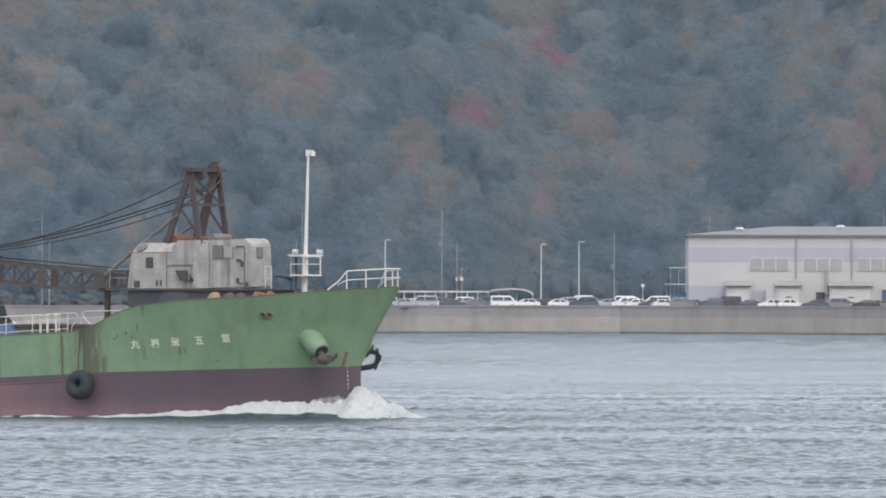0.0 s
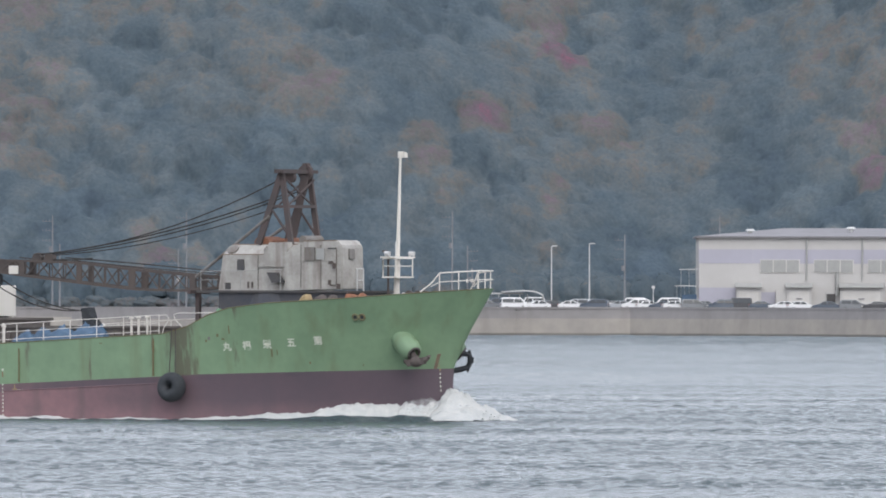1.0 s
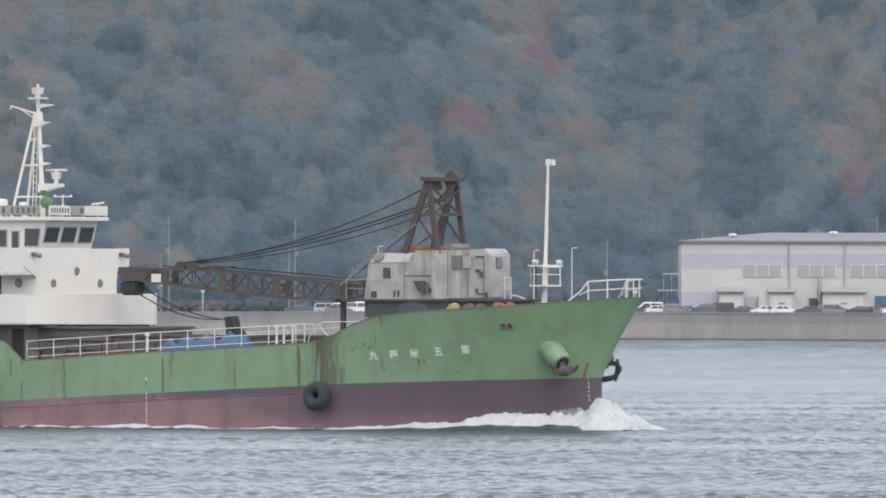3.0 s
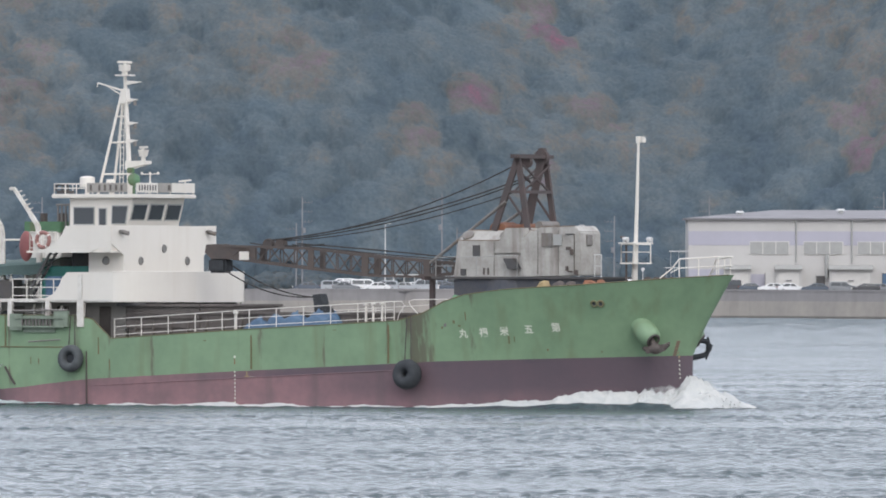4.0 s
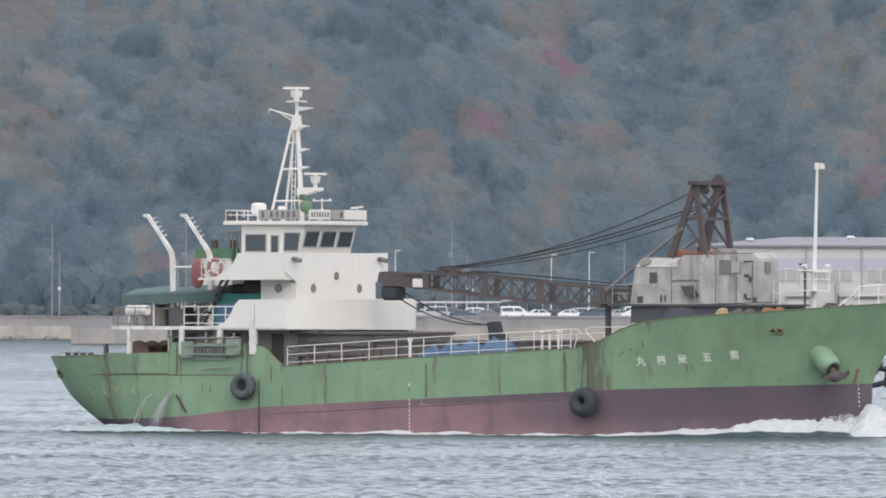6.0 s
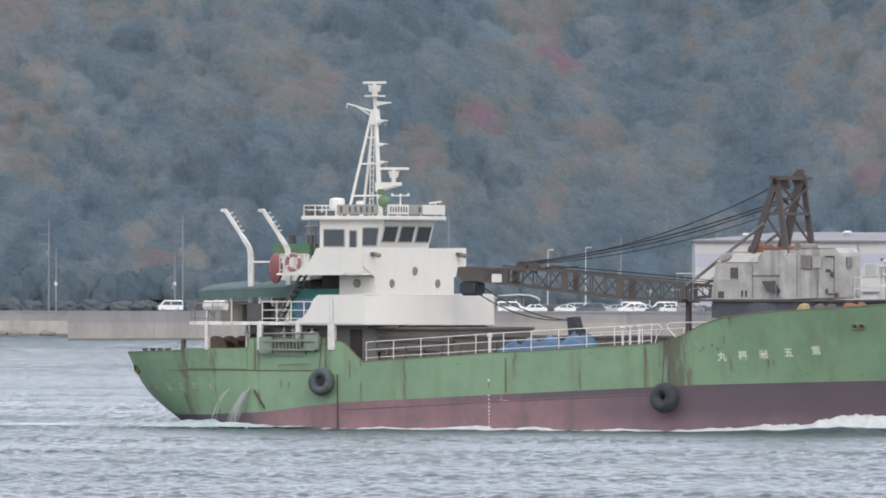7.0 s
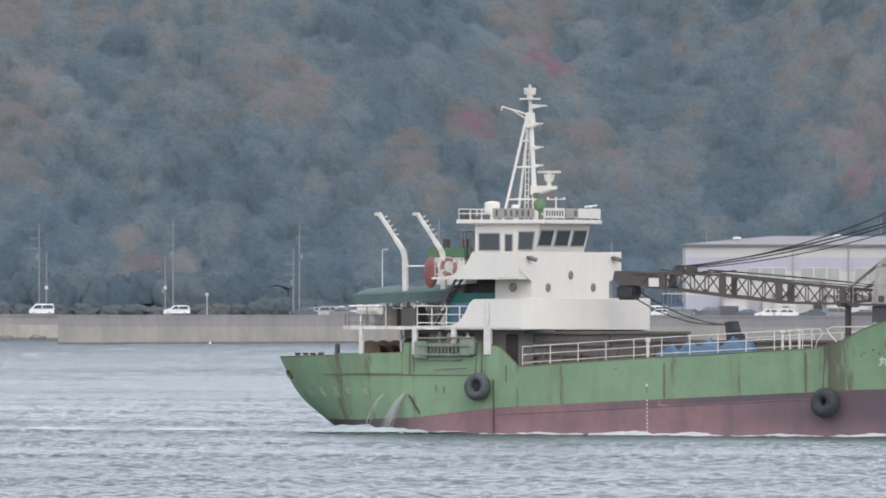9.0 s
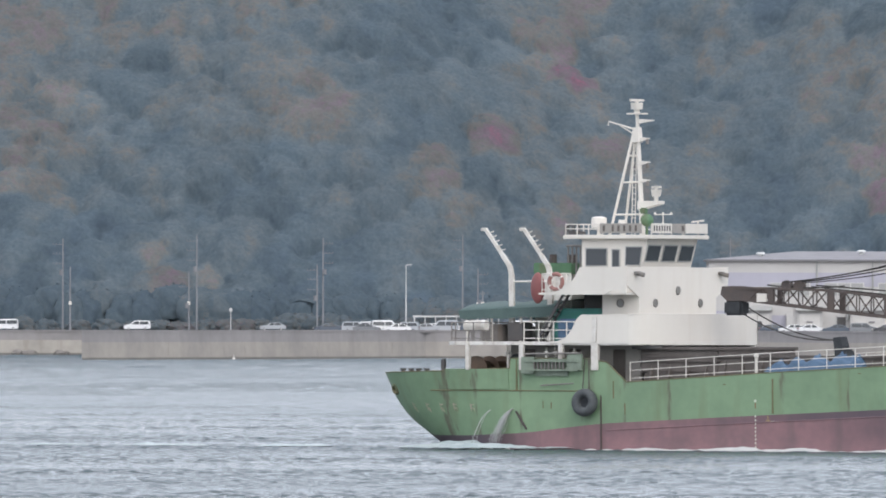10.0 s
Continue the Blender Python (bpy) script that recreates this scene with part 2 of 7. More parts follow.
def bottom_paint():
    """Red antifouling aft, going over to a darker, sootier red forward and above."""
    m = material("red_bottom_paint", (0.272, 0.150, 0.160), (0.185, 0.115, 0.123), 0.5, 0.8, 0.65, bump=0.2, bump_scale=3.0,
                 streak=(0.15, 0.105, 0.105), streak_amount=0.6, streak_scale=1.0)
    t = m.node_tree
    n, l = t.nodes, t.links
    b = n["Principled BSDF"]
    old = b.inputs["Base Color"].links[0].from_socket
    co = n.new("ShaderNodeTexCoord")
    sep = n.new("ShaderNodeSeparateXYZ")
    l.new(co.outputs["Object"], sep.inputs[0])
    ns = n.new("ShaderNodeTexNoise")
    ns.inputs["Scale"].default_value = 0.35
    l.new(co.outputs["Object"], ns.inputs["Vector"])

    def calc(op, a, c):
        x = n.new("ShaderNodeMath")
        x.operation, x.use_clamp = op, op == "MULTIPLY"
        for sock, v in zip(x.inputs, (a, c)):
            if hasattr(v, "is_output"):
                l.new(v, sock)
            else:
                sock.default_value = v
        return x.outputs[0]

    fore = n.new("ShaderNodeMapRange")
    fore.inputs["From Min"].default_value, fore.inputs["From Max"].default_value = 22.0, 34.0
    l.new(sep.outputs["X"], fore.inputs["Value"])
    quarter = n.new("ShaderNodeMapRange")
    quarter.inputs["From Min"].default_value, quarter.inputs["From Max"].default_value = 7.5, 3.5
    l.new(sep.outputs["X"], quarter.inputs["Value"])
    high = n.new("ShaderNodeMapRange")
    high.inputs["From Min"].default_value, high.inputs["From Max"].default_value = 0.7, 1.7
    l.new(calc("ADD", sep.outputs["Z"], calc("MULTIPLY", ns.outputs["Fac"], 0.9)), high.inputs["Value"])
    band = n.new("ShaderNodeMapRange")             # soot on the strip between the bar and the green
    band.inputs["From Min"].default_value, band.inputs["From Max"].default_value = 0.60, 0.68
    l.new(calc("SUBTRACT", sep.outputs["Z"], calc("DIVIDE", sep.outputs["X"], 20.88)), band.inputs["Value"])
    ahead = n.new("ShaderNodeMapRange")
    ahead.inputs["From Min"].default_value, ahead.inputs["From Max"].default_value = 14.0, 24.0
    l.new(sep.outputs["X"], ahead.inputs["Value"])
    soot = calc("MULTIPLY", band.outputs[0], calc("MULTIPLY", ahead.outputs[0], calc("ADD", ns.outputs["Fac"], 0.25)))
    mx = n.new("ShaderNodeMix")
    mx.data_type = "RGBA"
    l.new(calc("MAXIMUM", soot, calc("MAXIMUM", calc("MULTIPLY", fore.outputs[0], calc("ADD", calc("MULTIPLY", high.outputs[0], 0.45), 0.4)), calc("MULTIPLY", quarter.outputs[0], 0.9))), mx.inputs["Factor"])
    l.new(old, mx.inputs["A"])
    mx.inputs["B"].default_value = (0.082, 0.066, 0.082, 1)
    l.new(mx.outputs["Result"], b.inputs["Base Color"])
    return m


M_BOTTOM = bottom_paint()


def foliage(name):
    m = bpy.data.materials.new(name)
    m.use_nodes = True
    t = m.node_tree
    n, l = t.nodes, t.links
    b = n["Principled BSDF"]
    b.inputs["Roughness"].default_value = 0.9
    b.inputs["Specular IOR Level"].default_value = 0.1
    at = n.new("ShaderNodeAttribute")
    at.attribute_name = "tint"
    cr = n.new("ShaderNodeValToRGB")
    # blue-grey leaf colours with the distance haze painted in
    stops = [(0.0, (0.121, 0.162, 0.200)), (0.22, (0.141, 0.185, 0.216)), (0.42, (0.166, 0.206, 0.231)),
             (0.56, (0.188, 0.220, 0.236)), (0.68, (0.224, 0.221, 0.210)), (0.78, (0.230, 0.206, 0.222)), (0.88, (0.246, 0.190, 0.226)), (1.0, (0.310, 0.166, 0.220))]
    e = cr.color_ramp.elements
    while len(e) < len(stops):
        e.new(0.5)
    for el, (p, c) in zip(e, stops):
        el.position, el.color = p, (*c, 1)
    co = n.new("ShaderNodeTexCoord")
    mottle = []
    for sc, det in ((0.55, 3.0), (2.1, 3.0)):
        ns = n.new("ShaderNodeTexNoise")
        ns.inputs["Scale"].default_value, ns.inputs["Detail"].default_value = sc, det
        l.new(co.outputs["Object"], ns.inputs["Vector"])
        mottle.append(ns.outputs["Fac"])
    shift = n.new("ShaderNodeMath")
    shift.operation = "MULTIPLY_ADD"
    l.new(mottle[0], shift.inputs[0])
    shift.inputs[1].default_value = 0.32
    l.new(at.outputs["Fac"], shift.inputs[2])
    centre = n.new("ShaderNodeMath")
    centre.operation, centre.inputs[1].default_value, centre.use_clamp = "SUBTRACT", 0.15, True
    l.new(shift.outputs[0], centre.inputs[0])
    l.new(centre.outputs[0], cr.inputs[0])
    val = n.new("ShaderNodeMapRange")
    val.inputs["From Min"].default_value, val.inputs["From Max"].default_value = 0.3, 0.7
    val.inputs["To Min"].default_value, val.inputs["To Max"].default_value = 0.94, 1.06
    l.new(mottle[1], val.inputs["Value"])
    tone = n.new("ShaderNodeAttribute")
    tone.attribute_name = "tone"
    lit = n.new("ShaderNodeMath")
    lit.operation = "MULTIPLY"
    l.new(val.outputs[0], lit.inputs[0])
    l.new(tone.outputs["Fac"], lit.inputs[1])
    hs = n.new("ShaderNodeHueSaturation")
    l.new(lit.outputs[0], hs.inputs["Value"])
    l.new(cr.outputs[0], hs.inputs["Color"])
    l.new(hs.outputs[0], b.inputs["Base Color"])
    tr = n.new("ShaderNodeBsdfTranslucent")
    l.new(hs.outputs[0], tr.inputs["Color"])
    mx = n.new("ShaderNodeMixShader")
    mx.inputs[0].default_value = 0.5
    l.new(b.outputs[0], mx.inputs[1])
    l.new(tr.outputs[0], mx.inputs[2])
    l.new(mx.outputs[0], n["Material Output"].inputs["Surface"])
    return m


M_LEAF = foliage("hazed_autumn_foliage")


def sea_water():
    m = bpy.data.materials.new("grey_blue_sea_water")
    m.use_nodes = True
    t = m.node_tree
    n, l = t.nodes, t.links
    b = n["Principled BSDF"]
    b.inputs["Base Color"].default_value = (0.052, 0.078, 0.084, 1)
    b.inputs["IOR"].default_value = 1.333
    co = n.new("ShaderNodeTexCoord")
    mp = n.new("ShaderNodeMapping")
    mp.inputs["Scale"].default_value = (0.012, 0.006, 1.0)
    l.new(co.outputs["Object"], mp.inputs[0])
    ns = n.new("ShaderNodeTexNoise")
    ns.inputs["Scale"].default_value, ns.inputs["Detail"].default_value = 1.0, 3.0
    l.new(mp.outputs[0], ns.inputs["Vector"])
    mr = n.new("ShaderNodeMapRange")
    mr.inputs["From Min"].default_value, mr.inputs["From Max"].default_value = 0.35, 0.65
    mr.inputs["To Min"].default_value, mr.inputs["To Max"].default_value = 0.10, 0.24
    l.new(ns.outputs["Fac"], mr.inputs["Value"])
    l.new(mr.outputs[0], b.inputs["Roughness"])
    rp = n.new("ShaderNodeTexNoise")
    rp.inputs["Scale"].default_value, rp.inputs["Detail"].default_value = 4.2, 6.0
    l.new(co.outputs["Object"], rp.inputs["Vector"])
    bp = n.new("ShaderNodeBump")
    bp.inputs["Strength"].default_value, bp.inputs["Distance"].default_value = 1.0, 0.15
    l.new(rp.outputs["Fac"], bp.inputs["Height"])
    l.new(bp.outputs[0], b.inputs["Normal"])
    return m


M_SEA = sea_water()


def car_paint(name, base):
    m = material(name, base, tuple(c * 0.9 for c in base), 1.0, 0.3, 0.3)
    m.node_tree.nodes["Principled BSDF"].inputs["Coat Weight"].default_value = 0.5
    return m


CAR_PAINTS = {"white": car_paint("white_car_paint", (0.72, 0.72, 0.72)),
              "silver": car_paint("silver_car_paint", (0.36, 0.38, 0.40)),
              "dark blue": car_paint("dark_blue_car_paint", (0.06, 0.08, 0.11)),
              "black": car_paint("black_car_paint", (0.03, 0.03, 0.034)),
              "grey": car_paint("grey_car_paint", (0.17, 0.18, 0.19))}

# ---- building helpers ----
def thing(name, label, category, group="", kind="", at=None):
    ob = new(name)
    ob.empty_display_size = 0.2
    if at is not None:
        ob.matrix_basis = at
    return tagged(ob, label, category, group, kind)


def part(name, bm, mat, parent=None, label="", smooth=False):
    """Links a bmesh as one mesh object under a thing or a part."""
    me = bpy.data.meshes.new(name)
    if smooth:
        for f in bm.faces:
            f.smooth = True
    bmesh.ops.recalc_face_normals(bm, faces=bm.faces)
    bm.to_mesh(me)
    bm.free()
    for one in (mat if isinstance(mat, (list, tuple)) else [mat]):
        me.materials.append(one)
    ob = new(name, me)
    ob.parent = parent
    return tagged(ob, label)


def box(bm, x0, x1, y0, y1, z0, z1, bevel=0.0):
    m = Matrix.Translation(((x0 + x1) / 2, (y0 + y1) / 2, (z0 + z1) / 2)) @ Matrix.Diagonal((abs(x1 - x0), abs(y1 - y0), abs(z1 - z0), 1))
    g = bmesh.ops.create_cube(bm, size=1.0, matrix=m)["verts"]
    if bevel:
        es = list({e for v in g for e in v.link_edges})
        bmesh.ops.bevel(bm, geom=es, offset=bevel, segments=2, affect="EDGES", clamp_overlap=True)


def rod(bm, a, b, r, r2=None, seg=8):
    """A round bar from a to b."""
    a, b = Vector(a), Vector(b)
    d = b - a
    m = Matrix.Translation((a + b) / 2) @ d.to_track_quat("Z", "Y").to_matrix().to_4x4()
    bmesh.ops.create_cone(bm, cap_ends=True, segments=seg, radius1=r, radius2=r if r2 is None else r2, depth=d.length, matrix=m)


def beam(bm, a, b, w, h=None):
    """A square bar from a to b."""
    a, b = Vector(a), Vector(b)
    d = b - a
    m = Matrix.Translation((a + b) / 2) @ d.to_track_quat("Z", "Y").to_matrix().to_4x4() @ Matrix.Diagonal((w, h or w, d.length, 1))
    bmesh.ops.create_cube(bm, size=1.0, matrix=m)


def pipe(bm, pts, r, seg=8):
    """A round bar bent along a line of points."""
    pts = [Vector(p) for p in pts]
    rows = []
    for i, p in enumerate(pts):
        d = (pts[min(i + 1, len(pts) - 1)] - pts[max(i - 1, 0)]).normalized()
        side = d.cross(Vector((0, 0, 1)) if abs(d.z) < 0.8 else Vector((0, 1, 0))).normalized()
        if rows and side.dot(last) < 0:
            side = -side
        last = side
        up = d.cross(side)
        rows.append([bm.verts.new(p + (side * math.cos(6.2832 * k / seg) + up * math.sin(6.2832 * k / seg)) * r) for k in range(seg)])
    for a, b in zip(rows, rows[1:]):
        for k in range(seg):
            bm.faces.new((a[k], a[(k + 1) % seg], b[(k + 1) % seg], b[k]))
    bm.faces.new(rows[0])
    bm.faces.new(rows[-1])


def ball(bm, c, r, sub=2, scale=(1, 1, 1)):
    bmesh.ops.create_icosphere(bm, subdivisions=sub, radius=r, matrix=Matrix.Translation(c) @ Matrix.Diagonal((*scale, 1)))


def prism(bm, poly, axis, lo, hi):
    """A flat outline (2D) pushed out along one axis from lo to hi."""
    def at(p, k):
        return {"x": (k, p[0], p[1]), "y": (p[0], k, p[1]), "z": (p[0], p[1], k)}[axis]
    a = [bm.verts.new(at(p, lo)) for p in poly]
    b = [bm.verts.new(at(p, hi)) for p in poly]
    bm.faces.new(a)
    bm.faces.new(b[::-1])
    for i in range(len(poly)):
        j = (i + 1) % len(poly)
        bm.faces.new((a[i], b[i], b[j], a[j]))


def ring(bm, centre, axis, major, minor, seg=28, mseg=10, squash=1.0):
    """A torus round the given axis."""
    c = Vector(centre)
    q = Vector(axis).to_track_quat("Z", "Y")
    rows = []
    for i in range(seg):
        a = 2 * math.pi * i / seg
        row = []
        for j in range(mseg):
            b = 2 * math.pi * j / mseg
            rr = major + minor * math.cos(b)
            row.append(bm.verts.new(c + q @ Vector((rr * math.cos(a), rr * math.sin(a), minor * squash * math.sin(b)))))
        rows.append(row)
    for i in range(seg):
        for j in range(mseg):
            i2, j2 = (i + 1) % seg, (j + 1) % mseg
            bm.faces.new((rows[i][j], rows[i2][j], rows[i2][j2], rows[i][j2]))


def fast_mesh(name, verts, quads, mat, smooth=False, tint=None, normals=None):
    """A large mesh straight from arrays of corners and four-sided faces."""
    me = bpy.data.meshes.new(name)
    nv, nf = len(verts), len(quads)
    me.vertices.add(nv)
    me.vertices.foreach_set("co", np.ascontiguousarray(verts, dtype=np.float32).ravel())
    me.loops.add(nf * 4)
    me.loops.foreach_set("vertex_index", np.ascontiguousarray(quads, dtype=np.int32).ravel())
    me.polygons.add(nf)
    me.polygons.foreach_set("loop_start", np.arange(nf, dtype=np.int32) * 4)
    if smooth:
        me.polygons.foreach_set("use_smooth", np.ones(nf, dtype=bool))
    me.update(calc_edges=True)
    if tint is not None:
        me.attributes.new("tint", "FLOAT", "FACE").data.foreach_set("value", np.ascontiguousarray(tint, dtype=np.float32))
    if normals is not None:
        me.normals_split_custom_set_from_vertices(normals)
    me.materials.append(mat)
    return new(name, me)

# ---- the sea: one sheet to the horizon, with real waves where it is near the view ----
def build_sea():
    rng = np.random.RandomState(4)
    fan = np.concatenate([[-4.0, -1.2, -0.4, -0.12, -0.06], np.linspace(-0.0425, 0.0425, 300), [0.06, 0.12, 0.4, 1.2, 4.0]])
    ys, y = [-600.0, -100.0, 200.0, 400.0], 470.0
    while y < 2700:
        ys.append(y)
        y += 0.34 * max(1.0, y / 850.0) ** 2
    ys = np.array(ys + [2750.0, 3200.0, 4600.0])
    wide, Y = np.meshgrid(fan, ys)
    X = wide * np.where(Y > 460, Y, 1100.0)
    Z = np.zeros_like(X)
    gap = 0.34 * np.maximum(1.0, Y / 850.0) ** 2
    for k in range(90):
        lam = 0.45 * (1.4 / 0.45) ** rng.rand()
        th = rng.normal(math.radians(-84), 0.62)
        kx, ky = 2 * math.pi / lam * math.cos(th), 2 * math.pi / lam * math.sin(th)
        Z += 0.0050 * lam ** 0.3 * np.clip(lam / gap - 0.6, 0, 1) * np.sin(kx * X + ky * Y + rng.rand() * 6.28)
    for k in range(16):                            # the longer waves of open water, off the far shore
        lam = rng.uniform(3.5, 8.0)
        th = rng.normal(math.radians(-84), 0.5)
        kx, ky = 2 * math.pi / lam * math.cos(th), 2 * math.pi / lam * math.sin(th)
        Z += 0.012 * lam ** 0.4 * np.clip((Y - 1000) / 800, 0, 1) * np.sin(kx * X + ky * Y + rng.rand() * 6.28)
    lane = np.zeros_like(X)                        # calmer and rougher lanes, drawn out across the view
    for k in range(10):
        lane += np.sin(X * rng.uniform(0.004, 0.02) * rng.choice([-1, 1]) + Y * rng.uniform(0.03, 0.16) + rng.rand() * 6.28 + 1.2 * np.sin(X * 0.03 + k))
    Z *= np.clip(0.92 + 0.08 * lane, 0.5, 1.4)
    fine = (np.abs(wide) < 0.043) & (Y > 465) & (Y < 2700)
    Z = np.where(fine, Z, 0.0)
    nx = len(fan)
    idx = np.arange(len(ys) * nx).reshape(len(ys), nx)
    quads = np.stack([idx[:-1, :-1], idx[:-1, 1:], idx[1:, 1:], idx[1:, :-1]], -1).reshape(-1, 4)
    water = fast_mesh("water", np.stack([X, Y, Z], -1).reshape(-1, 3), quads, M_SEA, smooth=True)
    return tagged(water, "rippled grey-blue sea under an overcast sky", "water", kind="structure")


sea = build_sea()

# ---- the far shore ----
QUAY = 4.15                                   # height of the yard and road
WALL_LINE = [(-57.2, 2200), (-24.5, 2272), (-6, 2314), (10, 2326), (28, 2324), (48, 2302), (69, 2270), (115, 2222), (400, 2200), (4000, 2200)]


def wall_section(name, line, top, mat, label, wet=0.45, thick=0.9):
    """A sea wall that leans back a little, with a capping and a dark tidal foot."""
    mid = wet + 0.56 * (top - wet)
    for key, prof, m in (("wall", [(0.0, wet), (0.26, mid), (thick + 1.2, mid), (thick + 1.2, wet)], mat),
                         ("parapet", [(0.42, mid), (0.5, top - 0.3), (thick + 0.9, top - 0.3), (thick + 0.9, mid)], M_PARAPET),
                         ("cap", [(0.36, top - 0.3), (0.36, top), (thick + 0.6, top), (thick + 0.6, top - 0.3)], M_PARAPET),
                         ("foot", [(-0.06, -2.0), (-0.06, wet), (thick + 1.2, wet), (thick + 1.2, -2.0)], M_WET)):
        bm = bmesh.new()
        rows = [[bm.verts.new((x, y + dy, z)) for dy, z in prof] for x, y in line]
        for a, b in zip(rows, rows[1:]):
            for i in range(4):
                j = (i + 1) % 4
                bm.faces.new((a[i], b[i], b[j], a[j]))
        bm.faces.new(rows[0])
        bm.faces.new(rows[-1][::-1])
        ob = part(name if key == "wall" else name + "_" + key, bm, m)
        tagged(ob, {"wall": label, "parapet": "greyer upper tier of the concrete sea wall", "cap": "rounded concrete capping of the sea wall", "foot": "dark wet foot of the sea wall"}[key],
               "sea wall", kind="structure")


wall_section("sea_wall", WALL_LINE, 4.6, M_CONCRETE, "long weathered grey-brown concrete sea wall above the water")
wall_section("sea_wall_far", [(-4000, 2480), (-300, 2478), (-66, 2470), (-55, 2468)], 4.3, M_CONCRETE_PALE,
             "paler low concrete sea wall set farther back", 0.4)


def wall_joints():
    """Thin vertical joints in the wall face."""
    for i in range(13):
        x = -56 + i * 11.2
        y = float(np.interp(x, [p[0] for p in WALL_LINE], [p[1] for p in WALL_LINE]))
        bm = bmesh.new()
        for z0, z1, d0, d1 in ((0.45, 2.7, -0.02, 0.23),):
            v = [bm.verts.new(p) for p in ((x, y + d0, z0), (x + 0.05, y + d0, z0), (x + 0.05, y + d1, z1), (x, y + d1, z1))]
            bm.faces.new(v)
            w = [bm.verts.new((p.co.x, p.co.y + 0.3, p.co.z)) for p in v]
            for a in range(4):
                bm.faces.new((v[a], v[(a + 1) % 4], w[(a + 1) % 4], w[a]))
        tagged(part("trim", bm, M_CONCRETE), "dark vertical joint in the sea wall", "joint", kind="structure")


wall_joints()


def hill_height(x, y):
    base = 2526 + 6 * math.sin(x * 0.021 + 1.0) + 4 * math.sin(x * 0.05)
    d = y - base
    if d <= 0:
        return QUAY
    return QUAY + min(0.72 * d, 60 + 0.35 * (d - 83), 150) * (1 - math.exp(-d / 12)) + 2.2 * math.sin(x * 0.06 + y * 0.03) * min(1, d / 30)


def build_ground():
    """Yard, road and hillside in one sheet."""
    xs = list(np.arange(-128, 128.1, 4.0))
    xs = [-4200, -1200, -400, -200] + xs + [200, 400, 1200, 4200]
    ys = [2190, 2230, 2262, 2300, 2340, 2380, 2422, 2440, 2460, 2472, 2480] + list(np.arange(2486, 2660, 4.0)) + [2700, 2800, 3000, 3600, 4700]
    lx, ly = [p[0] for p in WALL_LINE], [p[1] for p in WALL_LINE]
    verts, quads = [], []
    for x in xs:
        edge = float(np.interp(x, lx, ly)) + 1.2 if x > -57.3 else 2471
        for y in ys:
            yy = max(y, edge)
            h = hill_height(x, yy)
            verts.append((x, yy, h))
    n = len(ys)
    for i in range(len(xs) - 1):
        for j in range(n - 1):
            quads.append((i * n + j, (i + 1) * n + j, (i + 1) * n + j + 1, i * n + j + 1))
    ob = fast_mesh("ground", np.array(verts), np.array(quads), M_GRAVEL, smooth=True)
    ob.data.materials.append(M_HILL)
    for p in ob.data.polygons:
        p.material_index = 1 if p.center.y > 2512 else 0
    return tagged(ob, "asphalt yard and road below a leafy hillside", "ground", kind="structure")


build_ground()


# ---- the wooded hillside ----
TINT_SPOTS = [(5.5, 37.5, 3.6, 0.96), (19.5, 54.0, 5.5, 0.97), (22.0, 48.0, 3.5, 0.93), (73.5, 30.5, 4.5, 0.98),
              (17.0, 23.5, 5.0, 0.80), (-5.2, 45.5, 2.0, 0.88), (62.0, 42.5, 4.0, 0.78), (41.5, 36.5, 4.0, 0.68), (46.5, 33.0, 3.0, 0.70), (57.0, 40.0, 3.0, 0.72), (66.0, 47.0, 3.5, 0.70), (-22.0, 28.0, 2.8, 0.68), (-58.0, 36.0, 3.0, 0.68),
              (21.0, 30.0, 5.0, 0.60), (-53.0, 29.0, 4.5, 0.64), (-50.0, 43.5, 5.0, 0.62), (-68.0, 38.0, 6.0, 0.62),
              (-40.0, 52.0, 7.0, 0.62), (-7.0, 30.0, 3.5, 0.74), (-28.0, 42.0, 6.0, 0.70), (60.0, 55.0, 7.0, 0.58),
              (0.0, 27.0, 5.0, 0.68), (34.0, 24.0, 6.0, 0.46), (56.0, 48.0, 5.0, 0.28), (-35.0, 30.0, 9.0, 0.16),
              (-10.0, 52.0, 9.0, 0.14), (52.0, 34.0, 8.0, 0.08), (-20.0, 14.0, 9.0, 0.10), (4.0, 15.0, 8.0, 0.16)]


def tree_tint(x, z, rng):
    """Leaf tint: broad drifts over the slope, warmer uphill, soft-edged groups of turned trees."""
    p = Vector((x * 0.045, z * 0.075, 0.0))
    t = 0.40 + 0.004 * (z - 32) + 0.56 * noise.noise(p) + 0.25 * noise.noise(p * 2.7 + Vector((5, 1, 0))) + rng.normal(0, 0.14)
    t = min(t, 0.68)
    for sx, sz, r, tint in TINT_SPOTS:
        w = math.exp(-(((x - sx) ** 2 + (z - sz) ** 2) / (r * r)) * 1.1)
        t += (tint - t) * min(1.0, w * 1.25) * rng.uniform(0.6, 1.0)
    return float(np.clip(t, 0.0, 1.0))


def ball_grid(n):
    """A unit ball of 6 n n quads, as corners (6 n n, 4, 3)."""
    q = []
    for ax in range(3):
        for sg in (-1, 1):
            for i in range(n):
                for j in range(n):
                    face = []
                    for di, dj in ((0, 0), (1, 0), (1, 1), (0, 1)):
                        p = [0.0, 0.0, 0.0]
                        p[ax], p[(ax + 1) % 3], p[(ax + 2) % 3] = sg, 2.0 * (i + di) / n - 1.0, 2.0 * (j + dj) / n - 1.0
                        face.append(np.array(p) / np.linalg.norm(p))
                    q.append(face)
    return np.array(q)


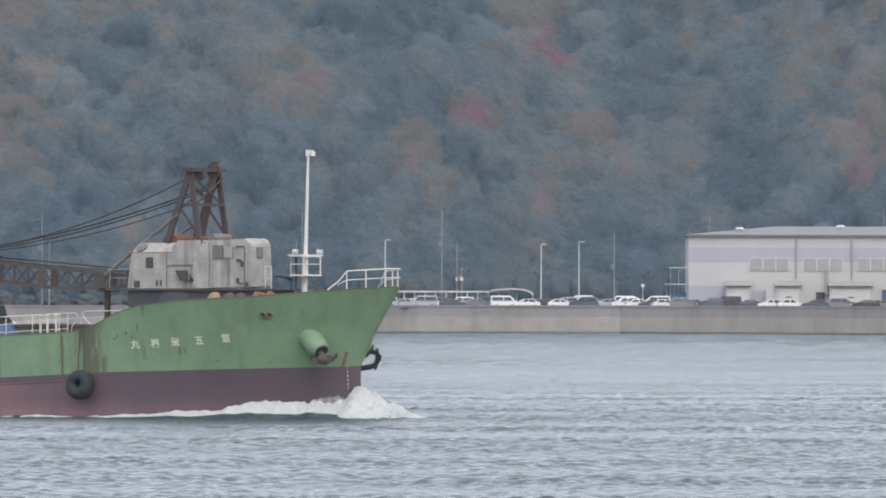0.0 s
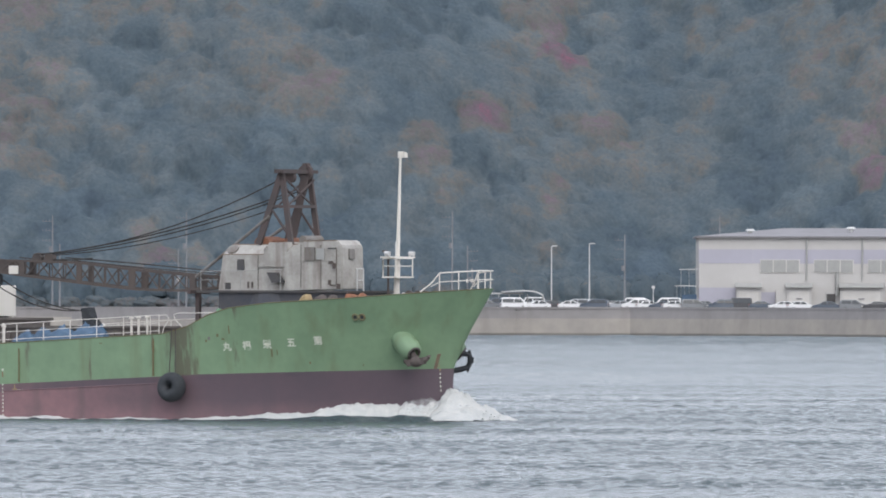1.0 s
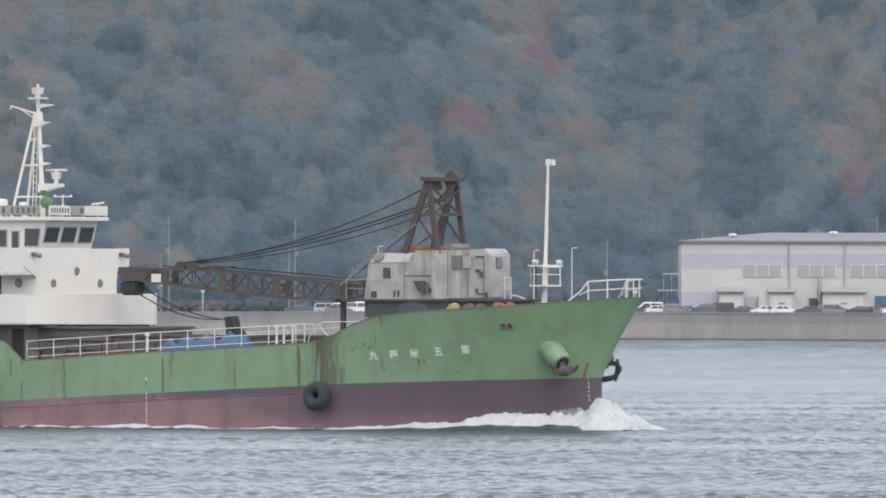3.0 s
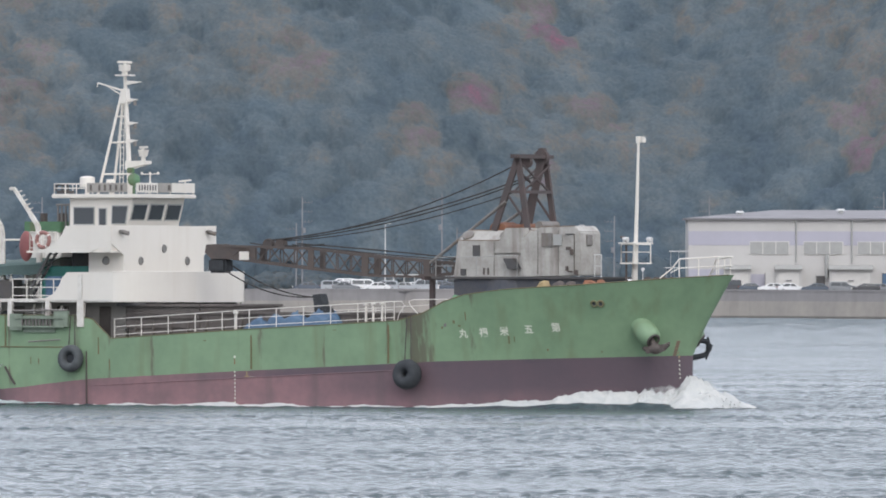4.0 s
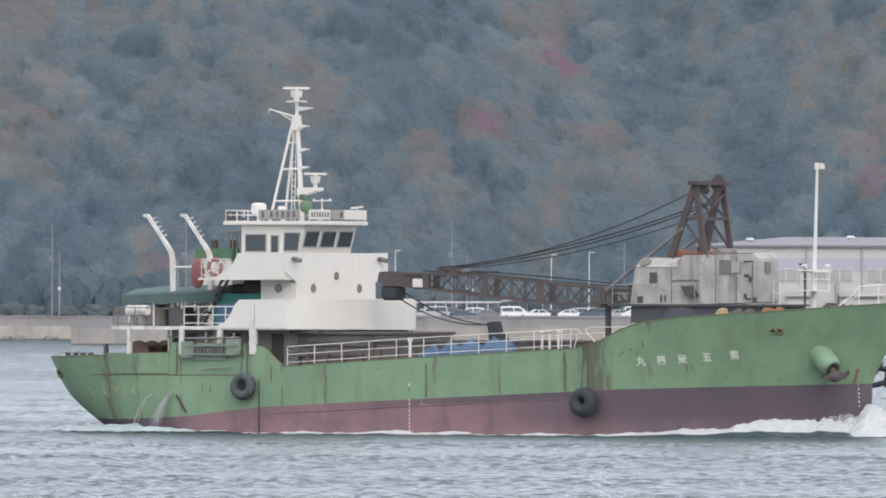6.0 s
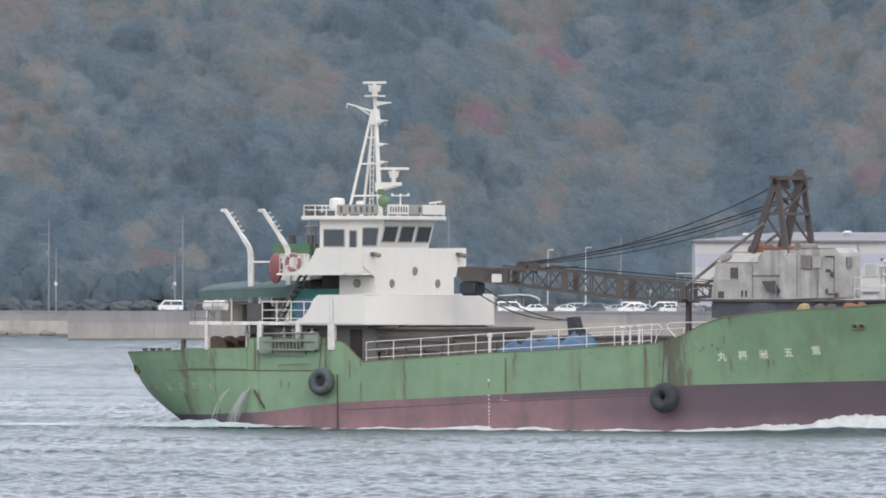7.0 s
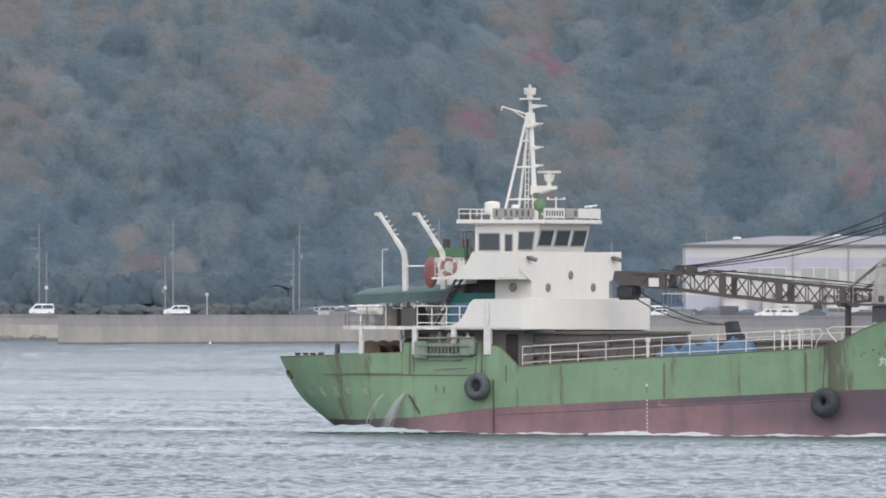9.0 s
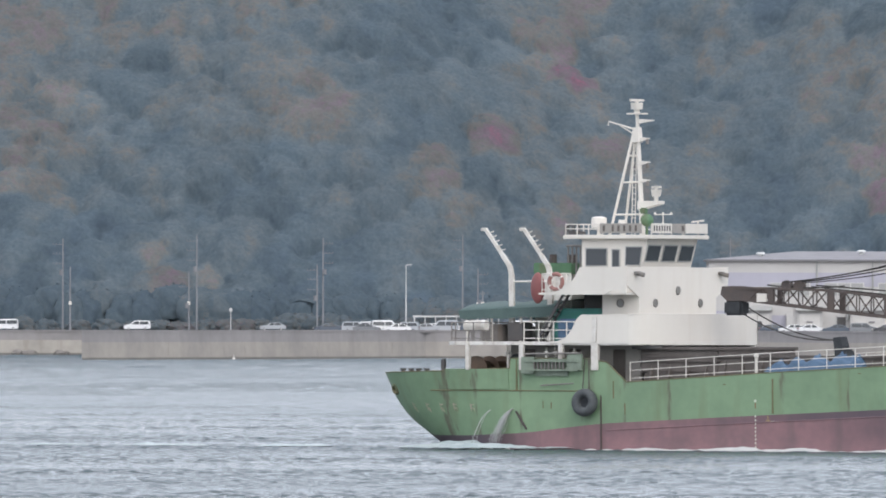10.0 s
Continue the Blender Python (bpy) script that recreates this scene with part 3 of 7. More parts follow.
def welded(corners):
    """Shared corners and faces of a set of separate quads."""
    flat = np.round(corners.reshape(-1, 3), 5)
    v, inv = np.unique(flat, axis=0, return_inverse=True)
    f = inv.reshape(-1, 4)
    n = np.cross(v[f[:, 2]] - v[f[:, 0]], v[f[:, 3]] - v[f[:, 1]])
    inward = np.sum(n * v[f].mean(1), 1) < 0
    f[inward] = f[inward][:, ::-1]
    return v, f


BALL, BALL_FACES = welded(ball_grid(9))
BALL_FACES = BALL_FACES[BALL[BALL_FACES].mean(1)[:, 2] > -0.45]


def crown(rng, radius, height, sprays, leaf):
    """One crown: boughs that swell from a rounded body, under many small leaf sprays that share its soft rounding.
    Returns corners, faces, the number of body faces and the rounding's direction at each corner."""
    boughs = []
    for count, wide, amp in ((17, 0.62, 0.26), (70, 0.34, 0.15)):
        c = rng.normal(size=(count, 3))
        c /= np.linalg.norm(c, axis=1, keepdims=True)
        boughs.append((c, wide * rng.uniform(0.75, 1.25, count), amp * rng.uniform(0.6, 1.2, count)))

    def lump(d):
        r = np.full(len(d), 0.86)
        for c, w, a in boughs:
            away = 2.0 - 2.0 * (d @ c.T)
            r = r + (np.clip(1.0 - away / w ** 2, 0, 1) * a).max(1)
        return r[:, None]

    axes = np.array([radius, radius, height * 0.5])
    mid = np.array([0, 0, height * 0.5])

    def rounding(d):
        """Outward direction of the swollen body, by small steps along it."""
        e = 0.06
        up = np.where(np.abs(d[:, 2:3]) > 0.9, np.array([[1.0, 0, 0]]), np.array([[0, 0, 1.0]]))
        u = np.cross(d, up)
        u /= np.linalg.norm(u, axis=1, keepdims=True)
        v = np.cross(d, u)

        def at(q):
            q = q / np.linalg.norm(q, axis=1, keepdims=True)
            return q * lump(q) * axes
        n = np.cross(at(d + u * e) - at(d - u * e), at(d + v * e) - at(d - v * e))
        n *= np.sign(np.sum(n * d, 1, keepdims=True))
        return n / np.linalg.norm(n, axis=1, keepdims=True)

    body = mid + BALL * lump(BALL) * axes
    d = rng.normal(size=(sprays, 3))
    d /= np.linalg.norm(d, axis=1, keepdims=True)
    d[:, 2] = np.where(d[:, 2] < -0.25, -d[:, 2], d[:, 2])
    pos = mid + d * lump(d) * axes * rng.uniform(0.97, 1.07, (sprays, 1))
    turned = rounding(d)
    nrm = turned + rng.normal(0, 0.35, d.shape)
    nrm /= np.linalg.norm(nrm, axis=1, keepdims=True)
    u = np.cross(nrm, np.array([0, 0, 1.0]) + rng.normal(0, 0.4, d.shape))
    u /= np.linalg.norm(u, axis=1, keepdims=True)
    v = np.cross(nrm, u)
    s = leaf * rng.uniform(0.5, 1.35, (sprays, 1))
    w = s * rng.uniform(0.5, 0.85, (sprays, 1))
    cards = np.stack([pos - u * s, pos - v * w, pos + u * s, pos + v * w], 1).reshape(-1, 3)
    faces = np.concatenate([BALL_FACES, len(body) + np.arange(len(cards)).reshape(-1, 4)])
    return np.concatenate([body, cards]), faces, len(BALL_FACES), np.concatenate([rounding(BALL), np.repeat(turned, 4, axis=0)])


def build_woods():
    """The closed canopy of the slope: crowns that merge into each other, boughs on the crowns, leafy grain on the boughs."""
    rng = np.random.RandomState(11)
    step = 0.28
    gx, gy = np.arange(-93.0, 95.0, step), np.arange(2531.0, 2634.0, step)
    X, Y = np.meshgrid(gx, gy)

    def domes(count, r_lo, r_hi, rise, jitter, sharp, tinted=False):
        """Height of many merged domes, and their blended leaf tint and tone."""
        floor_e = math.exp(sharp * 0.3 * rise)
        E, T, V = np.full(X.shape, floor_e), np.full(X.shape, 0.3 * floor_e), np.zeros(X.shape)
        for _ in range(count):
            cx, cy = rng.uniform(gx[0], gx[-1]), rng.uniform(gy[0], gy[-1])
            r = rng.uniform(r_lo, r_hi)
            a0, a1 = np.searchsorted(gx, (cx - 1.5 * r, cx + 1.5 * r))
            b0, b1 = np.searchsorted(gy, (cy - 1.5 * r, cy + 1.5 * r))
            dx, dy = X[b0:b1, a0:a1] - cx, Y[b0:b1, a0:a1] - cy
            ang = np.arctan2(dy, dx)
            ph = rng.rand(3) * 6.283
            rr = r * (1 + 0.16 * np.sin(2 * ang + ph[0]) + 0.11 * np.sin(3 * ang + ph[1]) + 0.07 * np.sin(5 * ang + ph[2]))
            q = (dx * dx + dy * dy) / (rr * rr)
            h = rise * (r / r_hi) ** 0.6 * np.where(q < 0.8, 1.6 * np.sqrt(np.maximum(1 - q, 0.2)) - 0.6, 0.1155 - 1.79 * (q - 0.8)) + rng.normal(0, jitter)
            e = np.exp(np.clip(sharp * h, -30, 30))
            E[b0:b1, a0:a1] += e
            if tinted:
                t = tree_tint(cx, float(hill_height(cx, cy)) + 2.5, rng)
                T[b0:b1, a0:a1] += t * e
                V[b0:b1, a0:a1] += rng.normal(0, 1) * e
        return np.clip(np.log(E) / sharp, 0.0, None), T / E, V / E

    crowns, tint, tone = domes(2300, 2.2, 6.0, 3.3, 0.35, 2.8, True)
    boughs = domes(13000, 0.7, 1.9, 0.72, 0.14, 5.5)[0]
    grain = rng.normal(0, 1, X.shape)
    grain = (grain + np.roll(grain, 1, 0) + np.roll(grain, 1, 1) + np.roll(grain, (1, 1), (0, 1))) * 0.5
    H = crowns + boughs + 0.03 * grain
    ground = np.array([[hill_height(x, y) for x in gx[::8]] for y in gy])
    ground = np.stack([np.interp(gx, gx[::8], row) for row in ground])
    lean = np.array([0, -0.55, 0.83])
    P = np.stack([X + 0.05 * rng.normal(size=X.shape), Y + 0.05 * rng.normal(size=X.shape), ground - 0.4], -1) + H[..., None] * lean
    idx = np.arange(X.size).reshape(X.shape)
    quads = np.stack([idx[:-1, :-1], idx[:-1, 1:], idx[1:, 1:], idx[1:, :-1]], -1).reshape(-1, 4)
    drift = np.array([[noise.noise((x * 0.30, y * 0.38, 2.0)) for x in gx[::4]] for y in gy[::4]])
    drift = np.repeat(np.repeat(drift, 4, 0), 4, 1)[:X.shape[0], :X.shape[1]]
    # crown tops warmer, bough tops lighter: lit tops painted into tint and tone
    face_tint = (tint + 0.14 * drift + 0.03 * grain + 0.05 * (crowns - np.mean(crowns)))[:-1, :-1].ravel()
    face_tone = (1.0 + 0.07 * tone + 0.02 * grain + 0.05 * (boughs - 0.5))[:-1, :-1].ravel()
    flat = P.reshape(-1, 3)
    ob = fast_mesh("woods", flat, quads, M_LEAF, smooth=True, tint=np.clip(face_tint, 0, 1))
    ob.data.attributes.new("tone", "FLOAT", "FACE").data.foreach_set("value", face_tone.astype(np.float32))
    tagged(ob, "dense mixed autumn woods in green, brown and red, distance haze in the colour", "woods", kind="stuff")


def single_trees():
    """The trees along the foot of the hill."""
    rng = np.random.RandomState(23)
    stock = []
    for r, h, tint in ((3.2, 7.2, 0.12), (3.8, 7.8, 0.22), (2.9, 7.4, 0.3), (4.2, 7.6, 0.4), (3.4, 7.0, 0.46), (2.9, 6.6, 0.2)):
        k, q, nb, nn = crown(rng, r, h, 420, 0.2)
        tree = thing("tree", "leafy tree with a full rounded crown at the hill's foot", "tree", "trees along the hill's foot")
        bm = bmesh.new()
        rod(bm, (0, 0, -2.0), (0.1, 0, 2.4), 0.24, 0.17, 8)
        for a in range(5):
            rod(bm, (0.1, 0, 1.4 + 0.25 * a), (1.5 * math.cos(a * 1.3), 1.5 * math.sin(a * 1.3), 3.2 + 0.3 * a), 0.1, 0.04, 6)
        part("trunk", bm, M_TRUNK, tree)
        lay = nn + np.array([0, -0.4, 0.5])
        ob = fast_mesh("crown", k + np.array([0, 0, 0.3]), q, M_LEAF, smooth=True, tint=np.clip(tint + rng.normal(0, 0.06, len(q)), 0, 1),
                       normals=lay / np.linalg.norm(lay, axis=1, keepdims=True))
        ob.data.attributes.new("tone", "FLOAT", "FACE").data.foreach_set("value", np.ones(len(q), dtype=np.float32))
        ob.parent = tree
        stock.append(tree)
    fresh = set(range(len(stock)))
    x = -90.0
    while x < 92:
        i = rng.randint(len(stock))
        px, py = x + rng.normal(0, 0.5), 2530.0 + rng.normal(0, 1.5)
        m = Matrix.Translation((px, py, hill_height(px, py) - 2.4))
        if i in fresh:
            fresh.discard(i)
            stock[i].matrix_basis = m
        else:
            copy_thing(stock[i], m)
        x += rng.uniform(2.4, 4.2)


build_woods()
single_trees()

# ---- the ship: x forward, y to port, z up from the water ----
SHIP_V, SHIP_X, SHIP_Y, SHIP_TURN = 5.102, -43.42, 805.88, -31.0
HB = 5.2
ship = thing("cargo_ship", "green and white gravel carrier with deck crane and rusty red bottom", "ship")

SHEER = ([-4.7, 1.4, 5.58, 5.62, 10.3, 11.53, 12.7, 20.85, 30.57, 32.1, 33.4, 34.7, 37.1, 41.2, 44.5, 48.0],
         [4.12, 4.25, 4.41, 4.93, 4.93, 4.73, 3.70, 4.20, 4.71, 5.10, 5.72, 6.1, 6.38, 6.62, 6.88, 7.16])
BOOT = ([-4.7, 1.2, 6.4, 9.24, 11.2, 19.1, 30.2, 32.6, 39.5, 48.0], [0.85, 0.83, 1.0, 1.33, 1.52, 1.92, 2.43, 2.56, 2.74, 2.92])


def sheer(x):
    return float(np.interp(x, *SHEER))


def deck_half(x):
    if x < 4.5:
        return HB * max(0.0, 1 - ((4.5 - x) / 9.2) ** 2.0) ** 0.5
    if x > 33:
        return HB * max(0.0, 1 - ((x - 33) / 15.0) ** 2.3) ** 0.72
    return HB


def water_half(x):
    if x < 9:
        return 5.1 * max(0.0, 1 - ((9 - x) / 13.7) ** 2.2) ** 0.75
    if x > 27:
        return 5.1 * max(0.0, 1 - ((x - 27) / 21.0) ** 1.7)
    return 5.1


def hull_point(xn, z):
    """The starboard shell at nominal length xn and height z."""
    s = sheer(xn)
    w = min(1.0, max(0.0, z / s))
    p = 1.35 if xn > 20 else 0.75
    hb = water_half(xn) + (deck_half(xn) - water_half(xn)) * w ** p
    stern = float(np.interp(z, [-1.5, 0, 0.6, 1.07, 1.5, 2.2, 2.84, 4.12, 5.0], [2.0, -0.7, -1.7, -2.35, -3.0, -3.72, -4.12, -4.7, -4.7]))
    bow = float(np.interp(z, [-1.5, 2.87, 3.82, 5.0, 7.16], [45.55, 45.57, 46.0, 46.65, 48.0]))
    ws = min(1, max(0, (10 - xn) / 14.7)) ** 2
    wb = min(1, max(0, (xn - 33) / 15)) ** 2
    return Vector((xn + (stern + 4.7) * ws + (bow - 48) * wb, -hb, z))


STATIONS = [-4.7, -4.67, -4.55, -4.3, -3.6, -2.8, -1.9, -1, 0, 1.4, 3, 4.4, 5.58, 5.62, 7, 8.5, 10.3, 11.53, 12.1, 12.7, 14, 16, 18, 20.85, 23,
            25, 27, 29, 30.57, 31.3, 32.1, 32.8, 33.4, 34, 34.7, 36, 37.1, 38.5, 40, 41.2, 42.4, 43.4, 44.2, 45, 45.7, 46.3, 46.8, 47.2, 47.5, 47.75, 47.9, 48.0]


def mirrored(p, side):
    return (p.x, p.y * side, p.z)


def shell(name, lo, hi, steps, mat, label):
    bm = bmesh.new()
    for side in (1, -1):
        rows = []
        for x in STATIONS:
            a, b = lo(x), hi(x)
            rows.append([bm.verts.new(mirrored(hull_point(x, a + (b - a) * k / steps), side)) for k in range(steps + 1)])
        for r, q in zip(rows, rows[1:]):
            for k in range(steps):
                bm.faces.new((r[k], q[k], q[k + 1], r[k + 1]))
    bmesh.ops.remove_doubles(bm, verts=bm.verts, dist=0.004)
    return part(name, bm, mat, ship, label, smooth=True)


def boot(x):
    return float(np.interp(x, *BOOT))


hull_bottom = shell("hull_bottom", lambda x: -1.4, boot, 6, M_BOTTOM, "faded red bottom paint, darker towards the bow")
hull_side = shell("hull_side", boot, sheer, 8, M_GREEN, "green painted hull plating with rust streaks")


def strip_along(bm, xs, zfun, r, out=0.0, sides=(1, -1)):
    for side in sides:
        pts = []
        for x in xs:
            q = hull_point(x, zfun(x))
            pts.append(Vector((q.x, (q.y - out) * side, q.z)))
        pipe(bm, pts, r, 6)


def inner_skin():
    """The inside of the bulwark and the decks."""
    for name, x0, x1, dz, mat in (("poop_deck", -4.8, 12.6, None, M_DECK), ("main_deck", 12.7, 33.0, 0.12, M_DECK), ("forecastle_deck", 33.4, 47.5, 0.35, M_DECK)):
        bm = bmesh.new()
        xs = [x for x in STATIONS if x0 <= x <= x1]
        rows = []
        for x in xs:
            z = 3.55 if dz is None else (sheer(x) - dz if name != "main_deck" else float(np.interp(x, [12.7, 33], [3.6, 4.65])))
            q = hull_point(x, z)
            h = max(0.03, -q.y - 0.09)
            rows.append([bm.verts.new((q.x, s * h, z)) for s in (-1, 0, 1)])
        for a, b in zip(rows, rows[1:]):
            for k in range(2):
                bm.faces.new((a[k], b[k], b[k + 1], a[k + 1]))
        g = bmesh.ops.extrude_face_region(bm, geom=bm.faces[:])["geom"]
        bmesh.ops.translate(bm, verts=[v for v in g if isinstance(v, bmesh.types.BMVert)], vec=(0, 0, -0.1))
        part(name, bm, mat, ship, "rust-stained steel deck")
    bm = bmesh.new()
    box(bm, 33.3, 33.45, -5.0, 5.0, 4.4, 5.5)
    part("forecastle_bulkhead", bm, M_GREYSTEEL, ship)
    bm = bmesh.new()
    strip_along(bm, [x for x in STATIONS if x <= 47.9], sheer, 0.03)
    part("gunwale", bm, M_STAIN, ship, "rounded steel edge along the top of the hull")
    for side in (1, -1):
        bm = bmesh.new()
        strip_along(bm, [x for x in STATIONS if 11.5 <= x <= 30.6], lambda x: boot(x) - 0.36, 0.035, 0.0, (side,))
        part("rubbing_strake", bm, M_BOTTOM, ship, "thin half-round bar along the red side")
        bm = bmesh.new()
        strip_along(bm, [x for x in STATIONS if 0 <= x <= 10.4], lambda x: 3.22, 0.035, 0.0, (side,))
        part("rubbing_strake", bm, M_STAIN, ship, "rusty half-round bar round the stern")
    for x, z0, z1 in ((21.5, 2.1, 3.9), (30.0, 2.45, 4.45), (6.0, 3.2, 4.9)):
        for side in (-1, 1):
            bm = bmesh.new()
            box(bm, x - 0.035, x + 0.035, side * 5.14, side * 5.225, z0, z1)
            part("side_frame", bm, M_STAIN, ship, "rusty vertical bar on the hull")
    for side in (-1, 1):
        bm = bmesh.new()
        box(bm, 11.12, 11.17, side * 5.08, side * 5.22, 0.0, 3.0)
        part("side_frame", bm, M_AFRAME, ship, "dark vertical fender bar on the hull")


inner_skin()


def rail(parent, pts, height=1.0, bars=2, posts=None, r=0.028, mat=M_WHITE, name="railing", label=""):
    """Posts and bars along a line on the deck edge."""
    pts = [Vector(p) for p in pts]
    bm = bmesh.new()
    pipe(bm, [p + Vector((0, 0, height)) for p in pts], r * 1.15, 6)
    top = part(name, bm, mat, parent, label)
    under = top if parent is ship else parent
    for k in range(1, bars):
        bm = bmesh.new()
        pipe(bm, [p + Vector((0, 0, height * (1 - 0.42 * k))) for p in pts], r, 6)
        part("rail_bar", bm, mat, under)
    for p in (posts or pts):
        bm = bmesh.new()
        rod(bm, p, Vector(p) + Vector((0, 0, height)), r * 1.15, None, 6)
        part("rail_post", bm, mat, under)
    return top


# main deck rails, both sides
def deck_rails():
    for side in (-1, 1):
        y = side * 5.08
        pts = [(x, y, sheer(max(x, 12.71)) + 0.02) for x in list(12.85 + 1.69 * np.arange(11)) + [30.3]]
        rail(ship, pts, 1.0, 3, r=0.021, label="white three-bar deck railing")
        bm = bmesh.new()
        z = sheer(30.4)
        pipe(bm, [(30.3, y, z + 1.0), (30.75, y, z + 1.02), (30.95, y, z + 0.8), (30.6, y, z + 0.35), (30.5, y, z)], 0.024, 6)
        part("rail_end", bm, M_WHITE, ship)
        bm = bmesh.new()
        pipe(bm, [(31.9, y, 4.95), (31.35, y, 5.45), (31.2, y, 5.72), (31.5, y, 5.82), (34.0, y, 5.85)], 0.024, 6)
        part("rail_end", bm, M_WHITE, ship)
        for x in (28.5, 28.95, 29.5):
            bm = bmesh.new()
            rod(bm, (x, y + 0.1 * -side, sheer(x)), (x, y + 0.1 * -side, sheer(x) + 0.92), 0.065)
            ball(bm, (x, y + 0.1 * -side, sheer(x) + 0.94), 0.15, 2, (1, 1, 0.5))
            part("vent_pipe", bm, M_WHITE, ship, "white vent pipe with a mushroom head")
        bm = bmesh.new()
        rod(bm, (20.4, y - 0.1 * side, 4.1), (20.4, y - 0.1 * side, 5.05), 0.08)
        ball(bm, (20.4, y - 0.1 * side, 5.1), 0.16, 1)
        part("vent_pipe", bm, M_WHITE, ship, "white vent pipe with a mushroom head")


deck_rails()


def hold():
    """Hatch coaming with stays, and what lies on and beside it."""
    bm = bmesh.new()
    for s in (-1, 1):
        box(bm, 13.2, 31.6, s * 3.9, s * 4.02, 3.6, 5.05)
        for x in np.arange(13.6, 31.6, 1.1):
            prism(bm, [(s * 4.02, 3.7), (s * 4.5, 3.7), (s * 4.02, 4.9)], "x", x, x + 0.05)
        box(bm, 13.2, 31.6, s * 3.85, s * 4.14, 5.0, 5.1)
    box(bm, 13.1, 13.25, -4.02, 4.02, 3.6, 5.1)
    box(bm, 31.5, 31.65, -4.02, 4.02, 3.6, 5.1)
    part("hatch_coaming", bm, M_HATCH, ship, "brown-grey weathered hold coaming")
    bm = bmesh.new()
    for i, x in enumerate(np.linspace(14.5, 30.5, 24)):
        ball(bm, (x, random.uniform(-2.8, 2.8), 4.3), random.uniform(0.8, 1.3), 1, (1.2, 1.5, 0.45))
    part("cargo", bm, M_GREYSTEEL, ship, "grey heap of gravel in the hold")


hold()


def tarpaulins():
    for x0, x1, h in ((20.7, 22.4, 0.6), (21.9, 24.6, 0.85), (24.2, 26.6, 0.95)):
        bm = bmesh.new()
        bmesh.ops.create_grid(bm, x_segments=14, y_segments=8, size=0.5)
        for v in bm.verts:
            x, y = v.co.x, v.co.y
            e = max(0.0, 1 - max(abs(x), abs(y)) ** 4 * 16)
            v.co = Vector((x0 + (x + 0.5) * (x1 - x0), -4.55 + y * 0.9 + 0.3, 4.25 + h * e * (0.8 + 0.4 * noise.noise((x * 4 + x0, y * 3, 1.0)) + 0.35 * noise.noise((x * 11 + x0, y * 8, 3.0)))))
        part("tarpaulin", bm, M_BLUE, ship, "crumpled blue tarpaulin on deck", smooth=True)


tarpaulins()


